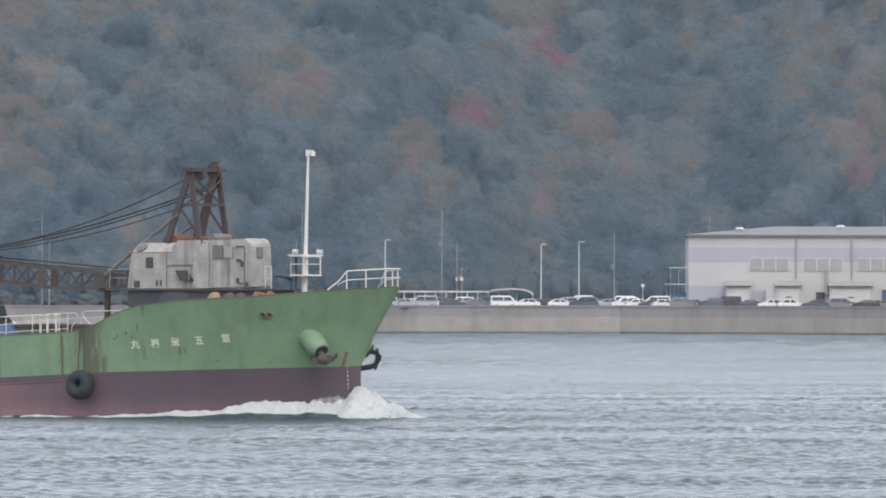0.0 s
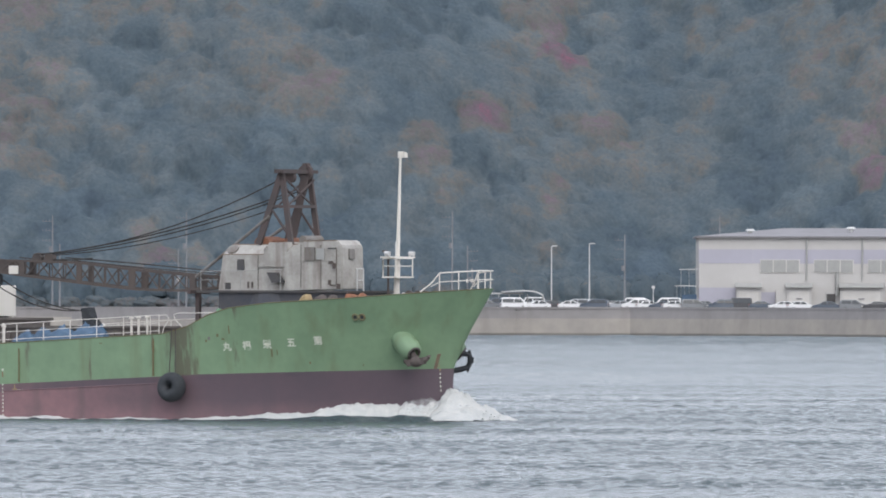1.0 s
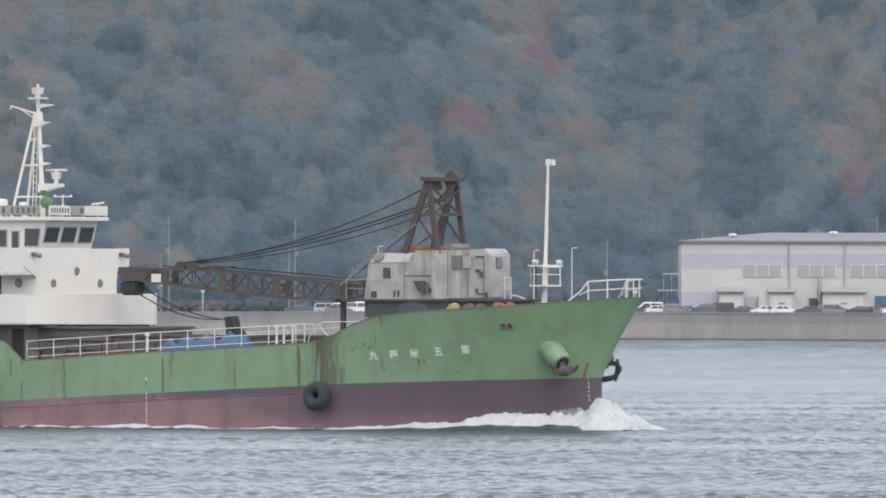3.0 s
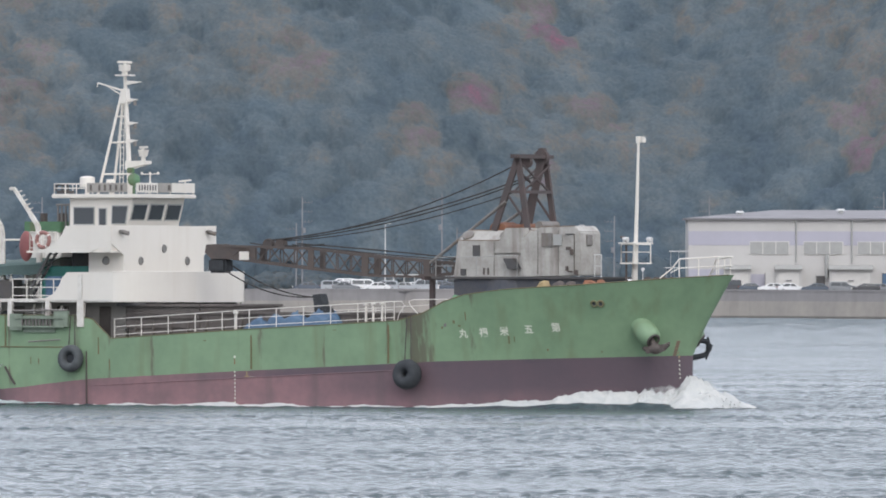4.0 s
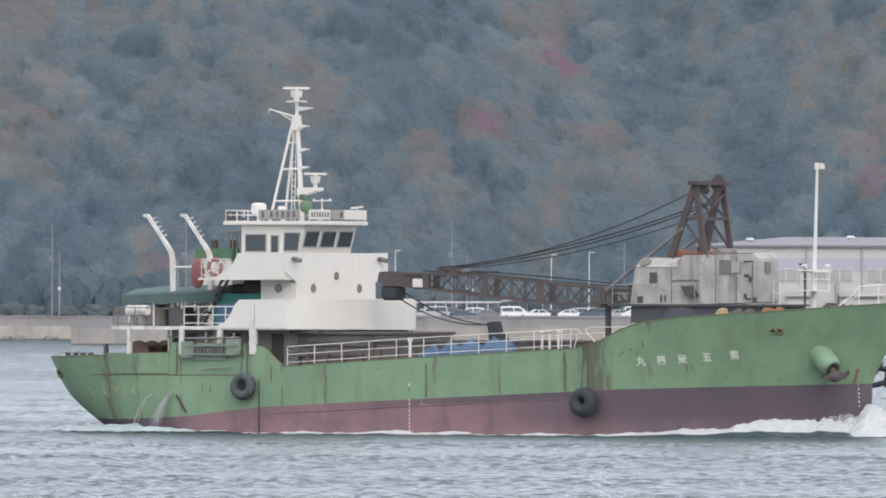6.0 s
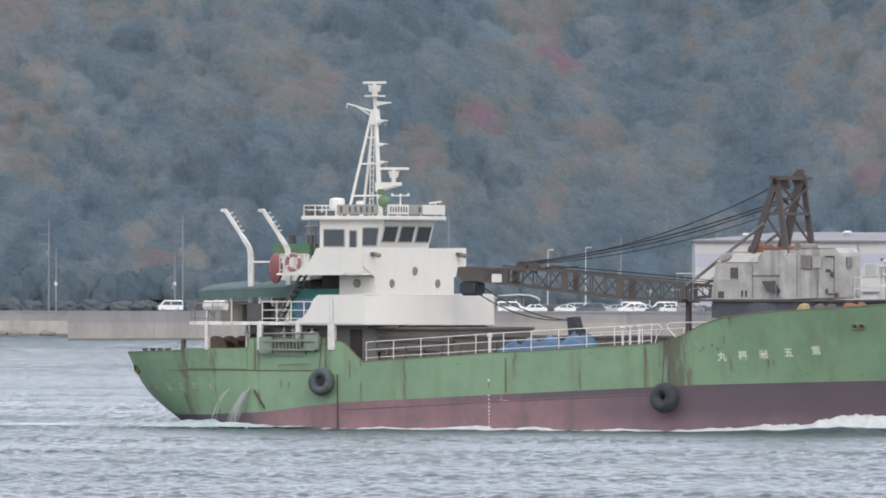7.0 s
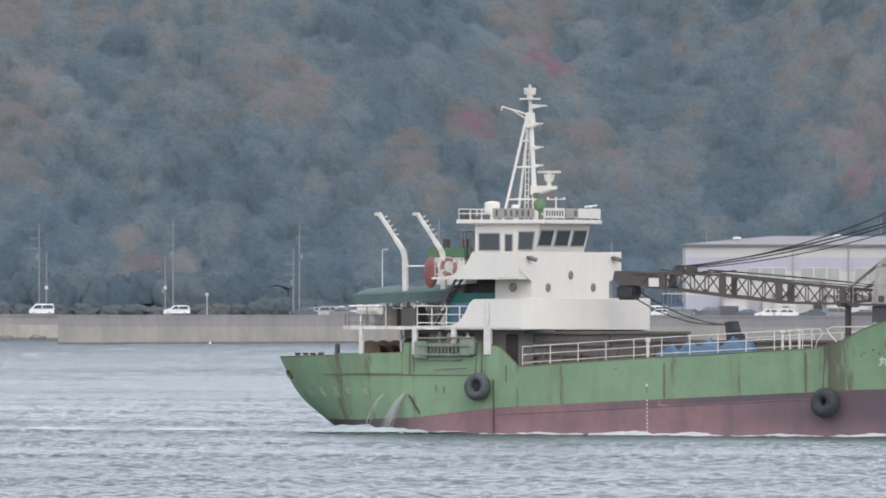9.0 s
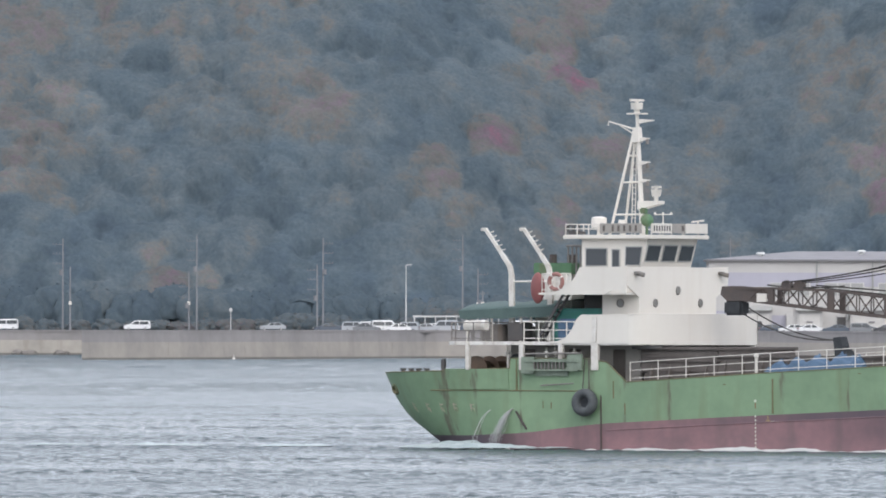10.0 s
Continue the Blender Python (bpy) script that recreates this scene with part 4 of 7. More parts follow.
def house():
    """Deck houses, bridge and the white plating round them."""
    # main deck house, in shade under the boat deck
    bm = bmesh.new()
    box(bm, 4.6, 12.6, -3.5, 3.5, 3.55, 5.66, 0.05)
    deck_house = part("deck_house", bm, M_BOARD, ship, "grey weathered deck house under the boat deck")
    for x in (5.4, 8.2, 10.9):
        bm = bmesh.new()
        box(bm, x, x + 0.75, -3.54, -3.46, 3.7, 5.4, 0.03)
        part("door", bm, M_HATCH, deck_house)
    # boat deck slab
    bm = bmesh.new()
    prism(bm, [(1.5, -4.6), (2.2, -5.2), (12.9, -5.2), (13.9, -4.5), (14.4, -3.0), (14.53, -1.2), (14.53, 5.2), (2.2, 5.2), (1.5, 4.6)], "z", 5.62, 5.8)
    boat_deck = part("boat_deck", bm, M_WHITE_WORN, ship, "white boat deck edge with rust marks")
    # bulwark that sweeps up to the front
    bm = bmesh.new()
    side = [(8.0, 5.8), (8.6, 5.85), (9.05, 6.05), (9.4, 6.45), (9.65, 6.95), (9.95, 7.22), (12.85, 7.25), (12.85, 5.7), (8.0, 5.72)]
    prism(bm, side, "y", 5.18, 5.26)
    part("bulwark", bm, M_WHITE, boat_deck)
    bm = bmesh.new()
    prism(bm, side, "y", -5.26, -5.18)
    part("bulwark", bm, M_WHITE, boat_deck, "white plating round the boat deck")
    bm = bmesh.new()                                       # front plating, a long curve from the starboard side
    line = [(12.85, -5.26), (13.3, -5.16), (13.75, -4.8), (14.1, -4.2), (14.34, -3.4), (14.48, -2.4), (14.56, -1.2), (14.6, 0.3), (14.6, 2.6), (14.6, 5.26)]
    for d in (0.0, 0.07):
        rows = [[bm.verts.new((x - d, y, z)) for z in (5.66 - 0.03 * (y > 0), 7.25)] for x, y in line]
        for a, b in zip(rows, rows[1:]):
            bm.faces.new((a[0], b[0], b[1], a[1]))
    part("bulwark_front", bm, M_WHITE, boat_deck, "curved white plating across the front", smooth=True)
    bm = bmesh.new()
    prism(bm, [(12.85, 7.25), (12.85, 5.66), (14.6, 5.62), (14.6, 7.24)], "y", 5.18, 5.26)
    rim = [Vector((x - 0.035, y, 7.25)) for x, y in line]
    pipe(bm, rim, 0.04, 6)
    part("bulwark_rim", bm, M_WHITE, boat_deck)
    for x, w in ((10.78, 0.22), (8.7, 0.14), (6.3, 0.14), (3.0, 0.12)):
        for s in (-1, 1):
            bm = bmesh.new()
            box(bm, x - w, x + w, s * 5.03, s * 5.27, 4.3, 5.75, 0.03)
            if w > 0.2:
                box(bm, x - 0.16, x + 0.16, s * 5.2, s * 5.3, 5.75, 7.1, 0.04)
            part("pillar", bm, M_WHITE_WORN, boat_deck, "white pillar with rust streaks")
    bm = bmesh.new()
    rod(bm, (14.5, 5.1, 3.8), (14.5, 5.1, 5.75), 0.09)
    part("pillar", bm, M_WHITE_WORN, boat_deck)
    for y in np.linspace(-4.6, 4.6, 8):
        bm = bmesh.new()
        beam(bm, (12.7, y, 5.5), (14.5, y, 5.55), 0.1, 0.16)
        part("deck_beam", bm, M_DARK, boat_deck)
    bm = bmesh.new()
    box(bm, 12.9, 17.6, -4.1, 4.1, 4.2, 5.5, 0.06)
    box(bm, 12.8, 17.7, -4.25, 4.25, 5.38, 5.54, 0.03)
    box(bm, 12.8, 17.7, -4.2, 4.2, 4.75, 4.85, 0.03)
    part("hatch_cover", bm, M_HATCH, ship, "brown-grey stowed steel hatch cover")
    # accommodation under the bridge
    bm = bmesh.new()
    box(bm, 10.55, 12.772, -4.05, 4.05, 5.8, 8.35, 0.01)
    front_house = part("front_house", bm, M_WHITE, ship, "white accommodation block with round ports")
    for y, z in ((-2.35, 7.84), (0.0, 8.5), (2.35, 7.84)):
        port_hole(front_house, (12.78, y, z), (1, 0, 0))
    for s in (-1, 1):
        port_hole(front_house, (11.65, s * 4.06, 7.84), (0, s, 0))
    # bridge deck and its wings
    bm = bmesh.new()
    box(bm, 7.4, 12.72, -5.28, 5.28, 8.27, 8.37)
    bridge_deck = part("bridge_deck", bm, M_WHITE, ship, "white bridge deck with wings")
    bm = bmesh.new()
    wing = [(7.4, 8.27), (8.2, 8.38), (8.9, 8.6), (9.4, 8.92), (9.7, 9.3), (9.9, 9.7), (12.75, 9.75), (12.75, 8.3), (12.3, 8.45), (11.9, 8.5), (11.4, 8.27)]
    prism(bm, wing, "y", 5.27, 5.34)
    part("bulwark", bm, M_WHITE, bridge_deck)
    bm = bmesh.new()
    prism(bm, wing, "y", -5.34, -5.27)
    part("bulwark", bm, M_WHITE, bridge_deck)
    bm = bmesh.new()
    prism(bm, [(-5.27, 9.72), (5.27, 9.72), (5.27, 8.75), (4.05, 8.15), (-4.05, 8.15), (-5.27, 8.75)], "x", 12.67, 12.78)
    part("bulwark", bm, M_WHITE, bridge_deck, "white plating round the bridge")
    for y in (-4.4, 4.4):
        bm = bmesh.new()
        box(bm, 12.78, 13.0, y - 0.2, y + 0.2, 9.35, 9.5, 0.03)
        rod(bm, (12.85, y, 9.4), (13.25, y + 0.1, 9.3), 0.12)
        part("flood_light", bm, M_GREYSTEEL, bridge_deck, "grey flood light on a bracket")
    for s in (-1, 1):
        rail(bridge_deck, [(x, s * 5.2, 8.37) for x in (7.55, 8.1, 8.7, 9.3)], 1.0, 3, label="white bridge deck railing")
    rail(bridge_deck, [(7.55, y, 8.37) for y in (-5.2, -3.9, -2.7)], 1.0, 3)
    # wheelhouse
    bm = bmesh.new()
    prism(bm, [(8.45, 8.37), (12.05, 8.37), (12.05, 9.75), (12.45, 11.2), (8.45, 11.2)], "y", -2.62, 2.62)
    wheelhouse = part("wheelhouse", bm, M_WHITE, ship, "white wheelhouse with dark raked windows")
    for x0, x1, z0, z1, lean in ((8.75, 9.98, 9.82, 10.68, 0.0), (10.35, 10.75, 9.75, 10.62, 0.0), (11.15, 11.98, 9.85, 10.76, 0.14)):
        for s in (-1, 1):
            bm = bmesh.new()
            y = s * 2.62
            prism(bm, [(x0 - 0.06, z0 - 0.06), (x1 + 0.06, z0 - 0.06), (x1 + 0.06 + lean, z1 + 0.06), (x0 - 0.06 + lean * 0.3, z1 + 0.06)], "y", y - 0.02, y + 0.035 * s + (0.02 if s > 0 else -0.02))
            w = part("window", bm, M_BLIND, wheelhouse, "grey-framed window")
            bm = bmesh.new()
            prism(bm, [(x0, z0), (x1, z0), (x1 + lean, z1), (x0 + lean * 0.3, z1)], "y", y + s * 0.045, y + s * 0.065)
            part("pane", bm, M_GLASS, w)
    for y in (-1.72, 0.0, 1.72):
        bm = bmesh.new()
        n = Vector((1.45, 0, -0.4)).normalized()

        def on_front(yy, z, d):
            x = 12.05 + (z - 9.75) / 1.45 * 0.4
            return Vector((x, yy, z)) + n * d
        for d0, d1, g, nm, mt in ((-0.02, 0.03, 0.07, "window", M_BLIND), (0.035, 0.05, 0.0, "pane", M_GLASS)):
            if nm == "pane":
                bm = bmesh.new()
            loop = [(y - 0.64 - g, 10.08 - g), (y + 0.64 + g, 10.08 - g), (y + 0.64 + g, 10.84 + g), (y - 0.64 - g, 10.84 + g)]
            a = [bm.verts.new(on_front(p, q, d0)) for p, q in loop]
            b = [bm.verts.new(on_front(p, q, d1)) for p, q in loop]
            bm.faces.new(a)
            bm.faces.new(b[::-1])
            for i in range(4):
                bm.faces.new((a[i], b[i], b[(i + 1) % 4], a[(i + 1) % 4]))
            if nm == "window":
                win = part("window", bm, mt, wheelhouse, "raked front window")
            else:
                part("pane", bm, mt, win)
    bm = bmesh.new()
    box(bm, 7.5, 12.95, -3.0, 3.0, 11.2, 11.42, 0.04)
    part("roof", bm, M_WHITE, wheelhouse, "white overhanging wheelhouse roof")
    return wheelhouse


def port_hole(parent, c, axis):
    bm = bmesh.new()
    ring(bm, c, axis, 0.19, 0.05, 18, 6)
    p = part("porthole", bm, M_GREYSTEEL, parent, "round brass-rimmed port")
    bm = bmesh.new()
    c, axis = Vector(c), Vector(axis)
    rod(bm, c - axis * 0.02, c + axis * 0.02, 0.18, None, 18)
    part("pane", bm, M_PORT, p)


wheelhouse = house()

# ---- gear on the wheelhouse roof ----
def roof_gear():
    rail(wheelhouse, [(x, -2.85, 11.42) for x in (7.6, 8.3, 9.0, 9.6)], 0.55, 2, label="white roof railing")
    rail(wheelhouse, [(x, 2.85, 11.42) for x in (7.6, 8.8, 10.0, 11.4, 12.8)], 0.55, 2)
    rail(wheelhouse, [(7.6, y, 11.42) for y in (-2.85, -1, 1, 2.85)], 0.55, 2)
    rail(wheelhouse, [(12.85, y, 11.42) for y in (-2.9, -2.0, -0.8, 0.5, 2.0, 2.85)], 0.55, 2)

    def board(x0, x1, y0, y1, mat, label, bars, along):
        bm = bmesh.new()
        box(bm, x0, x1, y0, y1, 11.5, 12.02, 0.015)
        b = part("name_board", bm, mat, wheelhouse, label)
        for k, (p, w) in enumerate(bars):
            bm = bmesh.new()
            if along == "x":
                box(bm, p, p + w * 0.6, y0 - 0.02, y0 + 0.01, 11.6, 11.92)
            else:
                box(bm, x1 - 0.01, x1 + 0.02, p, p + w, 11.62, 11.9)
            part("lettering", bm, M_INK if mat is M_WHITE else M_HATCH, b)

    board(9.75, 12.3, -3.0, -2.95, M_BOARD, "grey board with pale lettering", [(9.95, 0.22), (10.5, 0.2), (10.85, 0.2), (11.2, 0.2), (11.55, 0.22), (11.9, 0.2)], "x")
    board(12.92, 12.97, -3.0, -0.95, M_WHITE, "white board with black characters", [(-2.86 + 0.27 * k, 0.1) for k in range(7)], "y")
    board(12.92, 12.97, -0.85, 0.45, M_BOARD, "plain grey board", [(0.05, 0.25)], "y")
    board(12.92, 12.97, 0.5, 2.8, M_WHITE, "white board with faded characters", [], "y")
    bm = bmesh.new()
    bmesh.ops.create_cone(bm, cap_ends=True, segments=24, radius1=0.42, radius2=0.4, depth=0.5, matrix=Matrix.Translation((8.9, -1.6, 12.05)))
    bmesh.ops.create_uvsphere(bm, u_segments=24, v_segments=8, radius=0.4, matrix=Matrix.Translation((8.9, -1.6, 12.28)) @ Matrix.Diagonal((1, 1, 0.3, 1)))
    rod(bm, (8.9, -1.6, 11.4), (8.9, -1.6, 11.85), 0.12)
    part("satellite_dome", bm, M_WHITE, wheelhouse, "white satellite dome", smooth=False)
    bm = bmesh.new()
    rod(bm, (10.1, -1.2, 11.4), (10.1, -1.2, 12.0), 0.06)
    rod(bm, (10.1, -1.2, 12.0), (10.1, -1.2, 12.22), 0.24, 0.2, 16)
    part("aerial_dome", bm, M_WHITE, wheelhouse, "small white aerial dome on a stalk")
    bm = bmesh.new()
    ball(bm, (11.35, -0.8, 12.2), 0.36, 2)
    rod(bm, (11.35, -0.8, 11.4), (11.35, -0.8, 12.0), 0.07)
    box(bm, 11.0, 11.3, -1.0, -0.6, 12.55, 12.85, 0.05)
    part("search_light", bm, M_GREEN_DARK, wheelhouse, "green search light and horn")
    bm = bmesh.new()
    rod(bm, (11.75, 0.2, 11.4), (11.75, 0.2, 12.5), 0.035)
    beam(bm, (11.5, -0.3, 12.5), (12.0, 0.7, 12.52), 0.05)
    for q in (0.05, 0.5, 0.95):
        rod(bm, (11.5 + 0.5 * q, -0.3 + q, 12.5), (11.5 + 0.5 * q, -0.3 + q, 12.62), 0.08, 0.05)
    rod(bm, (11.75, 0.2, 11.9), (11.75, 0.2, 12.1), 0.12, 0.06)
    part("wind_sensor", bm, M_WHITE, wheelhouse, "white wind sensor")
    bm = bmesh.new()
    beam(bm, (12.6, 2.4, 11.8), (12.6, 2.4, 12.15), 0.05)
    beam(bm, (12.4, 2.1, 12.12), (12.75, 2.75, 12.2), 0.1, 0.08)
    part("wind_vane", bm, M_WHITE, wheelhouse)
    bm = bmesh.new()
    for y in (-2.6, -2.0):
        ring(bm, (7.75, y, 11.75), (0, 1, 0), 0.2, 0.06, 14, 6)
    box(bm, 7.7, 8.2, -2.75, -1.8, 11.45, 11.6)
    part("coiled_hose", bm, M_DARK, wheelhouse)
    bm = bmesh.new()
    rod(bm, (12.12, -2.55, 9.45), (12.2, -2.75, 9.62), 0.13)
    rod(bm, (12.12, -2.3, 9.1), (12.4, -2.6, 9.25), 0.09, 0.14)
    part("horn", bm, M_GREYSTEEL, wheelhouse, "grey horn below the windows")


roof_gear()


def radar(parent, at, half, label):
    """A turning scanner on its own axis."""
    bm = bmesh.new()
    box(bm, -half, half, -0.06, 0.06, 0.0, 0.13, 0.03)
    rod(bm, (0, 0, -0.1), (0, 0, 0.02), 0.09, None, 12)
    ob = part("radar_scanner", bm, M_WHITE, parent, label)
    ob.matrix_basis = pose(*at)
    return ob


def main_mast():
    bm = bmesh.new()
    rod(bm, (10.62, 0, 11.4), (10.35, 0, 16.4), 0.15, 0.11, 12)
    rod(bm, (10.35, 0, 16.4), (10.25, 0, 18.1), 0.11, 0.09, 12)
    prism(bm, [(10.0, 16.3), (10.5, 16.3), (10.42, 17.1), (10.15, 17.1)], "y", -0.22, 0.22)
    mast = part("mast", bm, M_WHITE, ship, "white tripod mast with ladder, lamps and radars")
    for s in (-1, 1):
        bm = bmesh.new()
        rod(bm, (9.05, s * 0.75, 11.4), (10.15, s * 0.12, 16.9), 0.075)
        part("mast_leg", bm, M_WHITE, mast)
    for z in (12.5, 14.2, 15.6):
        bm = bmesh.new()
        f = (z - 11.4) / 5.5
        xa, ya = 9.05 + 1.1 * f, 0.75 - 0.63 * f
        for s in (-1, 1):
            rod(bm, (xa, s * ya, z), (10.5 - 0.2 * f, 0, z + 0.02), 0.045)
        rod(bm, (xa, -ya, z), (xa, ya, z), 0.045)
        part("brace", bm, M_WHITE, mast)
    bm = bmesh.new()
    for y in (-0.17, 0.17):
        rod(bm, (10.05, y, 11.4), (10.15, y, 16.6), 0.03, None, 6)
    for z in np.arange(11.7, 16.6, 0.32):
        rod(bm, (10.05 + 0.02 * (z - 11.4), -0.17, z), (10.05 + 0.02 * (z - 11.4), 0.17, z), 0.022, None, 6)
    part("ladder", bm, M_WHITE, mast)
    bm = bmesh.new()
    rod(bm, (10.3, 0, 16.95), (8.55, 0.0, 17.42), 0.06, 0.035)
    rod(bm, (10.25, 0, 16.65), (9.2, 0, 17.22), 0.035)
    rod(bm, (8.55, 0, 17.42), (8.5, 0, 17.2), 0.03)
    part("gaff", bm, M_WHITE, mast, "white raking flag gaff")
    for z, ln in ((14.15, 0.62), (15.1, 0.62), (16.35, 0.6), (17.3, 0.85)):
        bm = bmesh.new()
        x = 10.42
        prism(bm, [(x, z), (x + ln, z + 0.14), (x + ln, z + 0.18), (x, z + 0.24)], "y", -0.1, 0.1)
        b = part("lamp_bracket", bm, M_WHITE, mast)
        if z < 17:
            bm = bmesh.new()
            rod(bm, (x + ln - 0.12, 0, z - 0.14), (x + ln - 0.12, 0, z + 0.14), 0.09, None, 10)
            part("navigation_lamp", bm, M_GREYSTEEL, b)
    bm = bmesh.new()
    prism(bm, [(10.5, 12.75), (11.75, 13.05), (11.75, 13.22), (10.5, 13.22)], "y", -0.35, 0.35)
    plat = part("radar_platform", bm, M_WHITE, mast, "white radar bracket")
    bm = bmesh.new()
    rod(bm, (11.45, 0, 13.2), (11.45, 0, 13.5), 0.12)
    rod(bm, (11.45, 0, 13.45), (11.45, 0, 13.82), 0.22, 0.3, 14)
    part("radar_gearbox", bm, M_WHITE, plat)
    bm = bmesh.new()
    box(bm, 9.8, 10.75, -0.3, 0.3, 17.78, 17.86)
    rod(bm, (10.25, 0, 17.86), (10.25, 0, 18.1), 0.16)
    rod(bm, (10.25, 0, 18.05), (10.25, 0, 18.4), 0.3, 0.34, 14)
    part("radar_gearbox", bm, M_WHITE, mast)
    return radar(mast, (10.25, 0, 18.46), 0.72, "white radar scanner at the masthead"), radar(mast, (11.45, 0, 13.88), 0.85, "long white radar scanner")


radar_top, radar_low = main_mast()


# ---- after part of the ship ----
def after_deck():
    # exhaust casing
    bm = bmesh.new()
    box(bm, 4.9, 7.15, -1.5, 1.5, 5.8, 9.35, 0.06)
    funnel = part("funnel", bm, M_WHITE_WORN, ship, "white and green exhaust funnel")
    bm = bmesh.new()
    box(bm, 4.84, 7.21, -1.56, 1.56, 9.35, 9.95, 0.05)
    part("funnel_band", bm, M_GREEN_DARK, funnel, "green top of the funnel")
    for x, y in ((5.5, -0.6), (6.1, 0.2), (6.7, -0.5)):
        bm = bmesh.new()
        rod(bm, (x, y, 9.9), (x, y, 10.4), 0.2, None, 12)
        part("exhaust_pipe", bm, M_AFRAME, funnel, "sooty brown exhaust pipe")
    bm = bmesh.new()
    for x in (6.9, 7.15, 7.4, 7.65):
        rod(bm, (x, -1.4, 9.0), (x, -1.4, 10.85), 0.05)
    rod(bm, (6.8, -1.4, 10.85), (7.75, -1.4, 10.85), 0.06)
    part("vent_stack", bm, M_GREYSTEEL, ship, "grey row of vent pipes")
    # casing below the bridge, teal
    bm = bmesh.new()
    box(bm, 6.7, 10.5, -3.2, 3.2, 5.8, 7.55, 0.05)
    part("engine_casing", bm, M_TEAL, ship, "teal engine casing under the bridge deck")
    # dark block stands for the shaded void between casing and bridge deck
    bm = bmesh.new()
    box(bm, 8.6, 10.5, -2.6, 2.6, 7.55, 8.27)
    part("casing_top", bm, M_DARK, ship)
    # steep stair
    bm = bmesh.new()
    for y in (-4.75, -4.15):
        beam(bm, (7.0, y, 5.85), (8.6, y, 8.3), 0.06, 0.14)
    for k in range(9):
        f = (k + 0.5) / 9
        box(bm, 7.0 + 1.6 * f - 0.1, 7.0 + 1.6 * f + 0.12, -4.75, -4.15, 5.85 + 2.45 * f, 5.9 + 2.45 * f)
    part("stair", bm, M_DARK, ship, "steep steel stair to the bridge deck")
    bm = bmesh.new()
    box(bm, 8.3, 9.4, -4.9, -4.2, 5.8, 7.0, 0.1)
    part("tank", bm, M_BLUE, ship, "blue plastic tank")
    # life ring and red float on the rail
    bm = bmesh.new()
    ring(bm, (8.45, -5.3, 8.95), (0, 1, 0), 0.4, 0.11, 24, 8)
    ringo = part("lifebuoy", bm, M_ORANGE, ship, "orange and white lifebuoy")
    for a in range(4):
        bm = bmesh.new()
        c = (8.45 + 0.4 * math.cos(a * 1.571 + 0.6), -5.31, 8.95 + 0.4 * math.sin(a * 1.571 + 0.6))
        ball(bm, c, 0.125, 1)
        part("band", bm, M_WHITE, ringo)
    bm = bmesh.new()
    ball(bm, (7.0, -4.7, 8.62), 0.82, 3, (0.52, 0.25, 1.0))
    part("life_float", bm, M_RED, ship, "faded red oval float")
    # davits
    for x in (4.5, 6.86):
        bm = bmesh.new()
        y = -3.2
        pts = [(x + 0.05, y, 5.8), (x, y, 9.3), (x - 0.1, y, 9.75), (x - 0.55, y, 10.35), (x - 1.6, y, 11.72)]
        for (a, b), w in zip(zip(pts, pts[1:]), (0.34, 0.3, 0.26, 0.2)):
            beam(bm, a, b, 0.17, w * 0.85)
        box(bm, x - 1.88, x - 1.5, y - 0.1, y + 0.1, 11.62, 11.8, 0.04)
        dv = part("davit", bm, M_WHITE_WORN, ship, "cream boat davit bent aft, with rust marks")
        for k in range(5):
            f = 0.15 + k * 0.17
            p = Vector(pts[3]).lerp(Vector(pts[4]), f)
            bm = bmesh.new()
            rod(bm, p, p + Vector((0.3, 0, 0.12)), 0.035)
            part("step", bm, M_WHITE_WORN, dv)
    bm = bmesh.new()
    rod(bm, (4.5, -3.2, 8.95), (6.86, -3.2, 8.98), 0.05)
    part("tie_bar", bm, M_WHITE, ship)
    # canvas over the boat deck
    bm = bmesh.new()
    bmesh.ops.create_grid(bm, x_segments=26, y_segments=10, size=0.5)
    for v in bm.verts:
        x, y = v.co.x + 0.5, v.co.y * 2
        z = 7.82 + 0.25 * x - 0.4 * abs(y) ** 3 + 0.08 * math.sin(x * 12.5) * (1 - abs(y)) + 0.05 * noise.noise((x * 6, y * 4, 0))
        v.co = Vector((1.5 + 6.0 * x, y * 3.5 - 0.15, z))
    g = bmesh.ops.extrude_face_region(bm, geom=bm.faces[:])["geom"]
    bmesh.ops.translate(bm, verts=[v for v in g if isinstance(v, bmesh.types.BMVert)], vec=(0, 0, -0.03))
    awn = part("awning", bm, M_AWNING, ship, "sagging dark green canvas awning", smooth=True)
    for x in (1.9, 3.4, 5.2, 7.0):
        for y in (-3.4, 3.2):
            bm = bmesh.new()
            rod(bm, (x, y, 5.8), (x, y, 7.36 + 0.04 * (x - 1.5)), 0.065)
            part("awning_post", bm, M_WHITE, awn)
    bm = bmesh.new()
    rod(bm, (1.6, -3.4, 7.34), (7.4, -3.4, 7.58), 0.05)
    part("awning_bar", bm, M_WHITE, awn)
    for y in (-3.66, 3.36):                                # hanging edge of the canvas
        bm = bmesh.new()
        prism(bm, [(1.5, 7.42), (3.0, 7.47), (4.5, 7.53), (6.0, 7.6), (7.5, 7.65), (7.5, 7.2), (6.6, 7.05), (5.4, 7.1), (4.2, 6.98), (3.0, 7.04), (2.1, 6.94), (1.6, 7.02)], "y", y - 0.015, y + 0.015)
        part("valance", bm, M_AWNING, awn)
